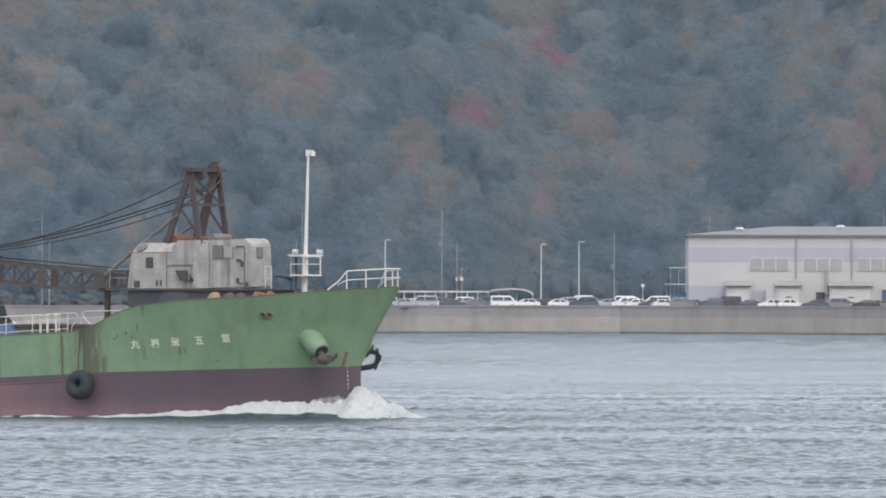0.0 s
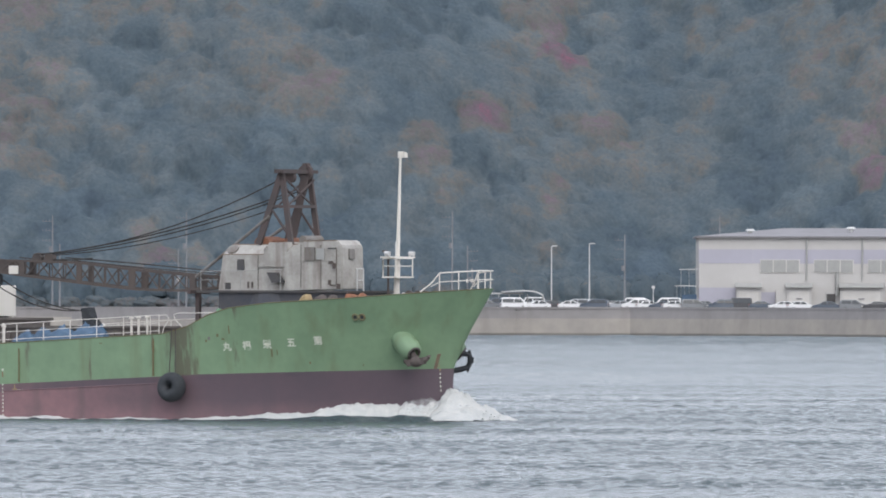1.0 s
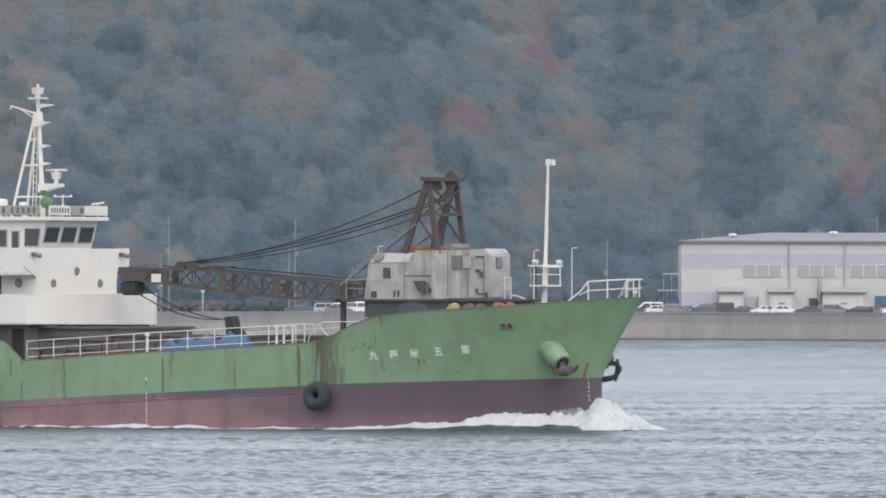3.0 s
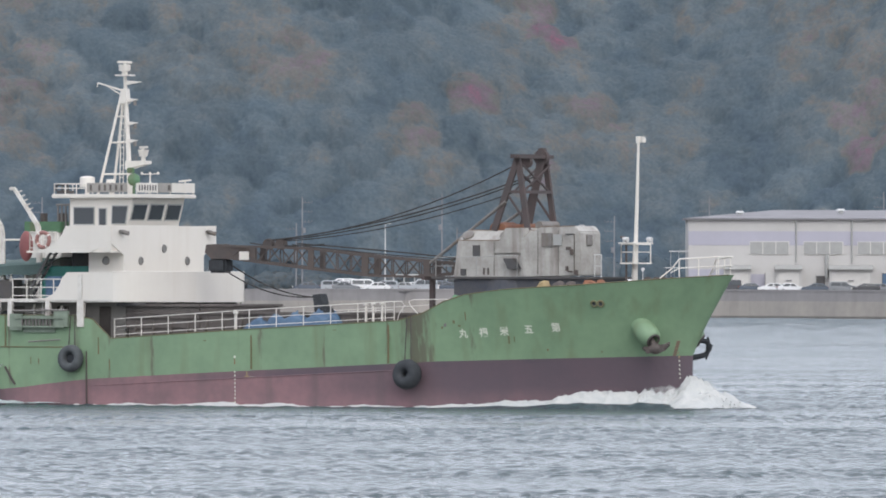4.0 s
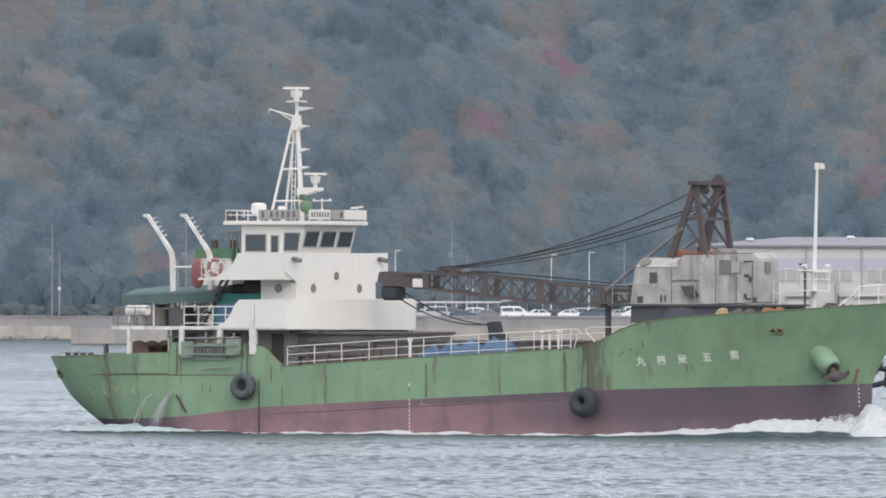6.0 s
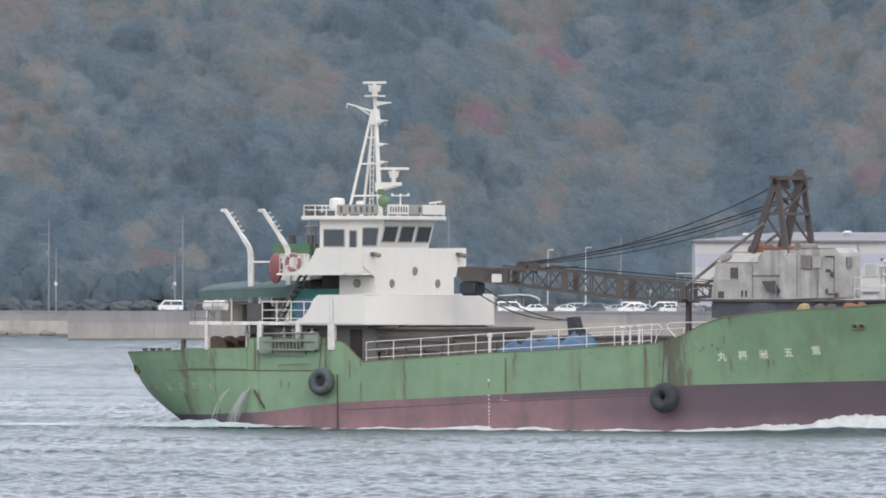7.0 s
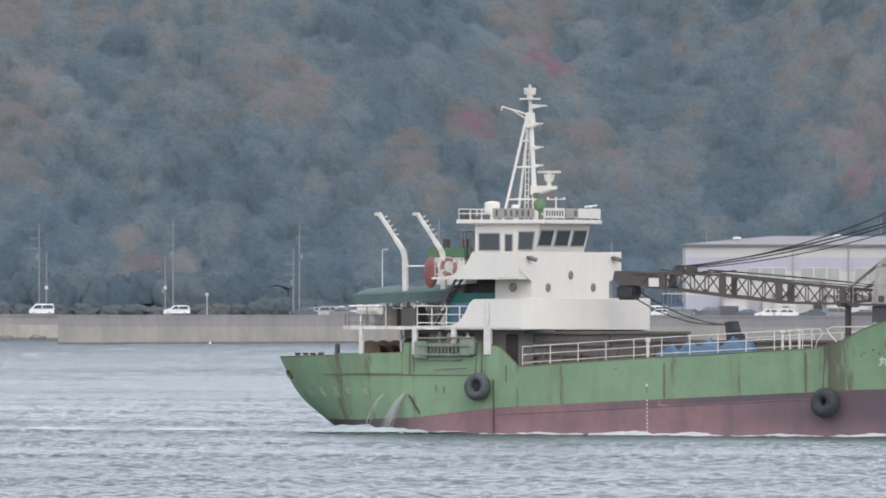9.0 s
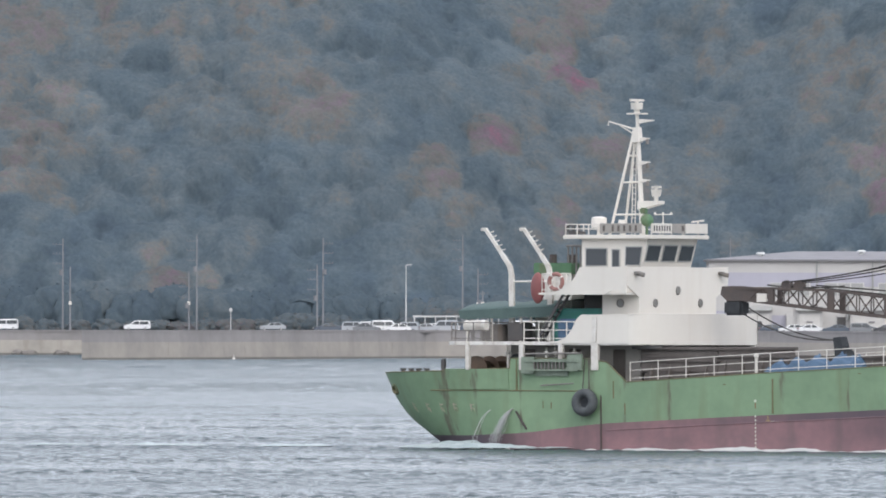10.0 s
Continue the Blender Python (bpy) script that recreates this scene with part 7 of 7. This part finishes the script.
# ---- cars ----
def car_model(kind, paint, label):
    """A car with its nose to +x, wheels on z = 0."""
    spec = {"saloon": (4.5, 1.7, [(-2.2, 0.35), (-2.22, 0.85), (-1.75, 0.98), (-1.05, 1.42), (0.3, 1.45), (1.05, 0.98), (2.1, 0.82), (2.22, 0.5), (2.15, 0.3)],
                       [(-1.55, 0.98), (-1.0, 1.36), (0.25, 1.38), (0.85, 0.98)]),
            "wagon": (4.6, 1.8, [(-2.25, 0.35), (-2.28, 1.0), (-2.1, 1.62), (-1.6, 1.74), (0.4, 1.72), (1.15, 1.12), (2.15, 0.95), (2.28, 0.5), (2.2, 0.32)],
                      [(-2.0, 1.08), (-1.85, 1.58), (0.3, 1.6), (0.95, 1.1)]),
            "van": (4.3, 1.7, [(-2.1, 0.3), (-2.15, 1.0), (-2.05, 1.85), (-1.8, 1.95), (1.0, 1.95), (1.75, 1.15), (2.1, 1.0), (2.15, 0.45), (2.05, 0.3)],
                    [(-1.95, 1.15), (-1.9, 1.75), (0.95, 1.75), (1.45, 1.15)])}
    ln, wd, prof, cab = spec[kind]
    car = thing("car", label, "car", "cars on the quay")
    bm = bmesh.new()
    prism(bm, prof, "y", -wd / 2, wd / 2)
    belt = cab[0][1]
    for v in bm.verts:
        if v.co.z > belt:
            v.co.y *= 1 - 0.22 * (v.co.z - belt) / 0.8
    bmesh.ops.bevel(bm, geom=bm.edges[:], offset=0.05, segments=2, affect="EDGES")
    part("body", bm, paint, car)
    mid = (cab[0][0] * 0.45 + cab[3][0] * 0.55)
    for s in (-1, 1):
        for a, b in ((0, 1), (2, 3)):
            bm = bmesh.new()
            lo, hi = (cab[0], cab[1]) if a == 0 else (cab[3], cab[2])
            e = -0.06 if a == 0 else 0.06
            quad = [(lo[0], lo[1]), (mid + e, belt), (mid + e, hi[1]), (hi[0], hi[1])]
            vs = []
            for x, z in quad:
                y = wd / 2 * (1 - 0.22 * max(0, z - belt) / 0.8) + 0.012
                vs.append(bm.verts.new((x, s * y, z)))
            bm.faces.new(vs)
            r = bmesh.ops.extrude_face_region(bm, geom=bm.faces[:])["geom"]
            bmesh.ops.translate(bm, verts=[v for v in r if isinstance(v, bmesh.types.BMVert)], vec=(0, -s * 0.04, 0))
            part("side_window", bm, M_GLASS, car)
    for end in (0, 1):
        bm = bmesh.new()
        lo, hi = (cab[0], cab[1]) if end == 0 else (cab[3], cab[2])
        push = -0.19 if end == 0 else 0.16
        yt = wd / 2 * (1 - 0.22 * (hi[1] - belt) / 0.8) - 0.1
        vs = [bm.verts.new(p) for p in ((lo[0] + push, -wd / 2 + 0.12, lo[1] + 0.03), (lo[0] + push, wd / 2 - 0.12, lo[1] + 0.03), (hi[0] + push, yt, hi[1] - 0.02), (hi[0] + push, -yt, hi[1] - 0.02))]
        bm.faces.new(vs)
        r = bmesh.ops.extrude_face_region(bm, geom=bm.faces[:])["geom"]
        bmesh.ops.translate(bm, verts=[v for v in r if isinstance(v, bmesh.types.BMVert)], vec=(-push * 0.3, 0, 0))
        part("windscreen" if end else "rear_window", bm, M_GLASS, car)
    for x in (-ln * 0.3, ln * 0.31):
        for s in (-1, 1):
            bm = bmesh.new()
            ring(bm, (x, s * (wd / 2 - 0.08), 0.31), (0, 1, 0), 0.22, 0.09, 18, 8)
            wheel = part("wheel", bm, M_BLACK, car)
            bm = bmesh.new()
            rod(bm, (x, s * (wd / 2 - 0.16), 0.31), (x, s * (wd / 2 + 0.0), 0.31), 0.17, None, 14)
            part("rim", bm, M_LAMP, wheel)
    for s in (-1, 1):
        bm = bmesh.new()
        box(bm, ln / 2 - 0.22, ln / 2 - 0.03, s * (wd / 2 - 0.45), s * (wd / 2 - 0.12), 0.62, 0.8, 0.03)
        part("headlight", bm, M_WHITE, car)
        bm = bmesh.new()
        box(bm, -ln / 2 - 0.0, -ln / 2 + 0.15, s * (wd / 2 - 0.4), s * (wd / 2 - 0.1), 0.7, 0.95, 0.03)
        part("tail_light", bm, M_RED, car)
    return car


CAR_STOCK = {}


def put_car(kind, colour, x, y, turn, z=QUAY, label=None):
    lab = label or {"saloon": f"{colour} saloon car parked behind the sea wall", "wagon": f"{colour} estate car parked behind the sea wall",
                    "van": f"{colour} minivan parked behind the sea wall"}[kind]
    key = (kind, colour)
    if key not in CAR_STOCK:
        CAR_STOCK[key] = car_model(kind, CAR_PAINTS[colour], lab)
        car = CAR_STOCK[key]
        car.matrix_basis = pose(x, y, z, 0, 0, turn)
    else:
        car = copy_thing(CAR_STOCK[key], pose(x, y, z, 0, 0, turn))
        tagged(car, lab)
    return car


def parked():
    lx, ly = [p[0] for p in WALL_LINE], [p[1] for p in WALL_LINE]
    rows = [("van", "white", 9.6, 8, 10), ("saloon", "white", 13.2, 8, 192), ("saloon", "white", 18.8, 9, 5), ("wagon", "dark blue", 22.4, 9, 170), ("saloon", "black", 16.4, 18, 0),
            ("wagon", "white", 23.6, 20, 3), ("saloon", "silver", 26.4, 20, 178), ("wagon", "white", 28.9, 9, 186), ("saloon", "white", 31.2, 9, 8),
            ("van", "white", 29.5, 22, 0), ("saloon", "dark blue", 33.2, 10, 175), ("saloon", "white", 35.2, 9, 12), ("wagon", "grey", 38.2, 9, 5), ("wagon", "dark blue", 42.3, 9, 184),
            ("saloon", "grey", 40.2, 19, 0), ("van", "black", 45.0, 12, 176), ("saloon", "dark blue", 48.7, 9, 4), ("saloon", "white", 51.6, 9, 183), ("saloon", "white", 54.5, 9, 10),
            ("saloon", "dark blue", 58.2, 9, 178), ("wagon", "grey", 62.4, 9, 0), ("saloon", "black", 65.7, 9, 186), ("saloon", "grey", 68.3, 14, 0),
            ("wagon", "white", 71.3, 8, 188), ("saloon", "dark blue", 76.0, 9, 4), ("van", "silver", 80.2, 9, 180),
            ("saloon", "silver", -5.8, 12, 8), ("van", "silver", -3.0, 30, 180), ("saloon", "dark blue", 1.6, 26, 0), ("saloon", "grey", 5.6, 26, 4), ("wagon", "silver", -9.3, 14, 175),
            ("van", "white", -12.4, 16, 4), ("saloon", "white", -10.6, 10, 190), ("saloon", "grey", -15.2, 14, 0), ("saloon", "dark blue", -21.4, 22, 183)]
    for kind, colour, x, back_, turn in rows:
        put_car(kind, colour, x, float(np.interp(x, lx, ly)) + back_, turn)
    rng = random.Random(8)                                # a second line of cars farther back
    for lo, hi in ((-17.0, 7.5), (15.0, 38.5)):
        x = lo
        while x < hi:
            put_car(rng.choice(("saloon", "wagon", "van", "saloon")), rng.choice(("white", "white", "silver", "grey", "dark blue")), x,
                    float(np.interp(x, lx, ly)) + rng.uniform(31, 36), rng.choice((0, 180)) + rng.uniform(-8, 8))
            x += rng.uniform(2.4, 5.0)


parked()
car_a = put_car("van", "white", -52.3, 2488, 180, label="white minivan driving along the coast road")
car_b = put_car("wagon", "white", -44.6, 2488, 180, label="white estate car driving along the coast road")
car_c = put_car("saloon", "silver", -32.3, 2488, 180, label="pale saloon car driving along the coast road")


# ---- planting at the foot of the hill ----
def shrubs():
    rng = np.random.RandomState(3)
    for x, r, h, t in ((-37.5, 1.8, 1.9, 0.5), (-34.5, 1.5, 1.7, 0.42), (-30.5, 2.0, 2.4, 0.36), (-27.5, 2.2, 2.8, 0.4), (-24.2, 2.2, 2.6, 0.34), (-20.5, 1.8, 2.2, 0.38),
                       (-71.5, 1.6, 1.6, 0.35), (-75.5, 1.9, 2.0, 0.4), (-17.5, 1.6, 1.8, 0.3), (-40.5, 1.7, 1.5, 0.5), (-44.0, 1.8, 1.5, 0.42), (-48.5, 1.6, 1.3, 0.5), (-52.0, 1.8, 1.5, 0.4), (-56.0, 1.7, 1.4, 0.45), (-61.0, 1.9, 1.6, 0.38), (-65.5, 1.7, 1.4, 0.42), (-80.0, 1.8, 1.6, 0.4), (-10.0, 1.9, 2.0, 0.4), (-13.5, 1.8, 1.9, 0.35), (-1.5, 2.0, 3.2, 0.45), (-4.5, 2.0, 3.4, 0.4), (5.5, 1.8, 2.6, 0.3)):
        c, q, nb, nn = crown(rng, r * 1.4, h * 1.8, 520, 0.22)
        c = c + np.array([0, 0, -0.7 * h])
        ob = fast_mesh("shrub", c, q, M_LEAF, smooth=True, tint=np.clip(t + 0.14 + rng.normal(0, 0.07, len(q)), 0, 1), normals=nn)
        ob.data.attributes.new("tone", "FLOAT", "FACE").data.foreach_set("value", np.ones(len(q), dtype=np.float32))
        ob.matrix_basis = pose(x, 2507 + rng.rand() * 4, QUAY)
        tagged(ob, "olive green shrub beside the coast road", "shrub", "shrubs along the road")


shrubs()


def wall_foot():
    bm = bmesh.new()
    ball(bm, (0, 0, 0.12), 0.26, 2)
    rod(bm, (0, 0, 0.3), (0, 0, 0.75), 0.04)
    ob = part("buoy", bm, M_WHITE, None)
    ob.matrix_basis = pose(-35.0, 2238, 0.05)
    tagged(ob, "small white buoy floating below the sea wall", "buoy")
    rng = np.random.RandomState(2)
    for x, r in ((-75.0, 0.9), (-73.6, 0.7), (-72.6, 0.8), (-68.0, 0.8), (-66.9, 0.6), (-82.0, 0.8)):
        bm = bmesh.new()
        ball(bm, (0, 0, 0), r, 2, (1.3, 0.9, 0.75))
        for v in bm.verts:
            v.co *= 1 + 0.25 * noise.noise(v.co * 1.7 + Vector((x, 0, 0)))
        ob = part("rock", bm, M_WET, None)
        ob.matrix_basis = pose(x, 2468.5, 0.35, 0, 0, rng.rand() * 360)
        tagged(ob, "dark wet boulder at the foot of the pale wall", "rock", "boulders below the wall")


wall_foot()

# ---- broken water round the ship ----
def fractal(X, Y, seed, base, octaves=4):
    """Sum of turned sine ripples, an uneven field about 0."""
    rng = np.random.RandomState(seed)
    out = np.zeros_like(X)
    for o in range(octaves):
        f = base * 2.0 ** o
        for k in range(5):
            a = rng.rand() * 6.283
            out += 0.6 ** o * np.sin(f * (X * math.cos(a) + Y * math.sin(a)) * rng.uniform(0.7, 1.3) + rng.rand() * 6.283 + 1.3 * np.sin(f * 0.4 * (Y * math.cos(a) - X * math.sin(a))))
    return out / 4.0


def height_sheet(name, xs, ys, height, keep, label, mat=None):
    X, Y = np.meshgrid(xs, ys)
    H = height(X, Y)
    K = keep(X, Y, H)
    nx = len(xs)
    idx = np.arange(X.size).reshape(X.shape)
    q = np.stack([idx[:-1, :-1], idx[:-1, 1:], idx[1:, 1:], idx[1:, :-1]], -1)
    ok = K[:-1, :-1] | K[:-1, 1:] | K[1:, 1:] | K[1:, :-1]
    q = q[ok]
    used, inv = np.unique(q, return_inverse=True)
    V = np.stack([X, Y, H], -1).reshape(-1, 3)[used]
    ob = fast_mesh(name, V, inv.reshape(-1, 4), mat or M_FOAM, smooth=True)
    return tagged(ob, label, "foam", kind="stuff")


SHORE_LINE = np.array([(hull_point(x, 0.1).x, -hull_point(x, 0.1).y) for x in np.linspace(-5.0, 48.0, 420)])


def off_hull(X, Y):
    """Distance from the ship's waterline."""
    best = np.full(X.shape, 1e9)
    for sx, sy in SHORE_LINE:
        best = np.minimum(best, (X - sx) ** 2 + (np.abs(Y) - sy) ** 2)
    return np.sqrt(best)


def inside_hull(X, Y):
    return np.abs(Y) < np.interp(X, SHORE_LINE[:, 0], SHORE_LINE[:, 1], left=0, right=0) - 0.25


def bow_wave():
    def height(X, Y):
        d = off_hull(X, Y)
        aft = np.clip(46.0 - X, -4, 60)
        h = 0.66 * np.where(aft < -0.2, np.clip(1 - (np.abs(aft + 0.2) / 2.0) ** 3.2, 0, 1), np.exp(-np.abs(aft + 0.2) / 5.0)) + 1.04 * np.exp(-(np.maximum(aft, 0) / 9.0) ** 1.3) * np.clip((aft + 2.4) / 2.4, 0, 1)
        d0 = np.clip(0.25 + 0.08 * aft, 0.2, 1.3)
        w = np.where(aft < 0.6, np.clip(1.3 - 0.75 * (aft - 0.6), 1.3, 3.4), np.clip(0.7 + 0.03 * aft, 0.4, 1.2))
        n = fractal(X, Y, 5, 1.5, 6) + 0.35 * fractal(X, Y, 15, 9.0, 3)
        H = h * np.exp(-((d - d0) / w) ** 2) * (1 + 0.3 * n) + 0.05 * fractal(X, Y, 8, 5.0, 2) - 0.12
        return H
    xs, ys = np.arange(30.0, 50.0, 0.1), np.arange(-6.6, 6.6, 0.11)
    return height_sheet("bow_wave", xs, ys, height, lambda X, Y, H: (H > np.where(X > 45.4, 0.11, 0.03)) & (X < 47.9) & ~inside_hull(X, Y), "white foaming bow wave thrown up by the stem")


def bow_swell():
    """Smooth shoulder of water that the bow pushes up outside the foam."""
    def height(X, Y):
        d = off_hull(X, Y)
        aft = 46.0 - X
        along = np.clip((aft + 2.2) / 3.0, 0, 1) * np.exp(-(np.maximum(aft - 1.0, 0) / 10.0) ** 1.6)
        away = 2.3 + 0.05 * np.clip(aft, 0, 20)
        return 0.36 * along * np.exp(-((d - away) / 1.0) ** 2) * (1 + 0.30 * fractal(X, Y, 61, 1.3, 4)) - 0.02
    xs, ys = np.arange(26.0, 49.0, 0.14), np.arange(-9.5, -0.5, 0.14)
    return height_sheet("bow_swell", xs, ys, height, lambda X, Y, H: (H > 0.0) & ~inside_hull(X, Y), "smooth grey shoulder of water beside the bow wave", M_SEA)


def spray_veil():
    """Thin torn water that hangs over the bow wave."""
    def height(X, Y):
        d = off_hull(X, Y)
        aft = 46.0 - X
        h = np.where(aft < 0.3, np.clip(1 - (np.abs(aft - 0.3) / 2.3) ** 2.4, 0, 1), np.exp(-np.abs(aft - 0.3) / 3.6))
        return 1.5 * h * np.exp(-((d - 0.45) / 1.1) ** 2) * (1 + 0.5 * fractal(X, Y, 51, 1.9, 6)) - 0.15
    xs, ys = np.arange(36.0, 50.5, 0.09), np.arange(-5.5, 5.5, 0.11)
    return height_sheet("spray_veil", xs, ys, height, lambda X, Y, H: (H > np.where(X > 45.8, 0.35, 0.12)) & (X < 47.2) & ~inside_hull(X, Y), "thin torn veil of spray over the bow wave", M_SPRAY)


def spray():
    """Loose clots of spray over the bow wave."""
    rng = np.random.RandomState(9)
    bm = bmesh.new()
    for k in range(160):
        aft = rng.exponential(2.6) - 2.4
        s = -1 if rng.rand() < 0.65 else 1
        x = 46.0 - aft
        hb = float(np.interp(x, SHORE_LINE[:, 0], SHORE_LINE[:, 1], right=0))
        y = s * (hb + abs(rng.normal(0.25, 0.4)))
        z = rng.uniform(0.1, 1.1) * math.exp(-max(aft, -1.4 * aft, 0) / 4.0)
        ball(bm, (x, y, z), rng.uniform(0.015, 0.055), 1, (rng.uniform(0.8, 1.8), 1, rng.uniform(0.6, 1)))
    ob = part("spray", bm, M_FOAM, None, smooth=True)
    return tagged(ob, "loose white spray over the bow wave", "spray", kind="stuff")


def side_foam():
    def height(X, Y):
        d = off_hull(X, Y)
        along = 0.5 + 0.5 * np.clip(fractal(X, Y * 0, 21, 0.45, 3) * 1.6, -1, 1)
        h = (0.13 + 0.2 * along) * np.interp(X, [-3, 2, 6, 10, 14, 34], [0.25, 0.7, 0.35, 0.3, 0.9, 1.2])
        return h * np.exp(-((d - 0.12) / 0.34) ** 2) * (1 + 0.45 * fractal(X, Y, 22, 2.4, 3)) - 0.03
    xs, ys = np.arange(-3.5, 34.0, 0.13), np.concatenate([np.arange(-6.2, -3.0, 0.1)])
    return height_sheet("side_foam", xs, ys, height, lambda X, Y, H: (H > 0.05) & ~inside_hull(X, Y), "thin line of white foam along the ship's side")


def stern_wake():
    def height(X, Y):
        d = off_hull(X, Y)
        swirl = 0.32 * np.exp(-((X - 4.0) / 4.4) ** 2) * np.exp(-((Y + 5.2) / 1.7) ** 2)
        return swirl * (0.95 + 1.25 * fractal(X * 0.5, Y, 31, 1.7, 5)) + 0.02
    xs, ys = np.arange(-8.0, 12.0, 0.12), np.arange(-8.0, 4.0, 0.12)

    def keep(X, Y, H):
        return (H > 0.16) & ~inside_hull(X, Y)
    return height_sheet("wake", xs, ys, height, keep, "low patch of pale foam under the stern quarter", M_WASH)


def wash():
    def height(X, Y):
        crest = np.exp(-((Y + 0.8 + 0.9 * np.sin(X * 0.16)) / 2.0) ** 2)
        fade = np.clip((-7.0 - X) / 4.0, 0, 1) * np.clip((X + 90.0) / 50.0, 0.2, 1)
        return 0.16 * crest * fade * (1.0 + 0.75 * fractal(X * 0.3, Y * 0.3, 43, 1.0, 3) + 0.8 * fractal(X * 0.8, Y * 0.8, 41, 1.6, 5)) - 0.01
    xs, ys = np.arange(-80.0, -6.5, 0.13), np.arange(-6.0, 4.5, 0.15)
    return height_sheet("wash", xs, ys, height, lambda X, Y, H: H > 0.12, "broken streak of pale foam trailing in the wake", M_WASH)


def outfall():
    """Cooling water that falls from the ship's side in thin strands."""
    rng = np.random.RandomState(6)
    bm = bmesh.new()
    for x0, z0, reach, n, spread in ((5.75, 2.2, 0.95, 52, 0.20), (4.35, 2.12, 0.95, 7, 0.22)):
        y0 = hull_point(x0, z0).y - 0.02
        for k in range(n):
            vx, vy = reach * (1 + rng.normal(0, spread)), 0.55 * (1 + rng.normal(0, 0.3))
            fall = rng.uniform(0.75, 1.0)
            pts = []
            for u in np.linspace(0.0, fall, 7):
                pts.append((x0 - vx * u + rng.normal(0, 0.012), y0 - vy * u, z0 - 0.35 * u - (z0 - 0.4) * u * u))
            pipe(bm, pts, rng.uniform(0.004, 0.010), 4)
        for k in range(n):
            ball(bm, (x0 - reach + rng.normal(0, 0.5), y0 - 0.6 + rng.normal(0, 0.3), abs(rng.normal(0, 0.1))), rng.uniform(0.04, 0.11), 1)
    ob = part("outfall", bm, M_FOAM, None, smooth=True)
    return tagged(ob, "white strands of cooling water falling from the side", "water", kind="stuff")


with_ship = [bow_wave(), bow_swell(), spray_veil(), spray(), side_foam(), stern_wake(), wash(), outfall()]



def ship_at(t):
    a = radians(SHIP_TURN)
    return pose(SHIP_X + SHIP_V * t * math.cos(a), SHIP_Y + SHIP_V * t * math.sin(a), 0, 0, 0, SHIP_TURN)


def motions():
    seconds = range(11)
    walk(ship, [(t, ship_at(t)) for t in seconds])
    for ob in with_ship:
        walk(ob, [(t, Matrix.Translation((0, 0, 0.08)) @ ship_at(t)) for t in seconds])
    halves = [k * 0.5 for k in range(21)]
    walk(radar_top, [(t, pose(10.25, 0, 18.46, 0, 0, 121 + 150 * (t - 4.2))) for t in halves])
    walk(radar_low, [(t, pose(11.45, 0, 13.88, 0, 0, 121 + 150 * (t - 3.9))) for t in halves])
    for car, x, t0, v in ((car_a, -52.3, 7.5, -10.1), (car_b, -44.6, 9.0, -10.7), (car_c, -32.3, 10.0, -10.8)):
        walk(car, [(t, pose(x + v * (t - t0), 2488, QUAY, 0, 0, 180)) for t in seconds])
    walk(sea, [(t, pose(0.35 * t, -1.1 * t, 0.1)) for t in seconds])


motions()
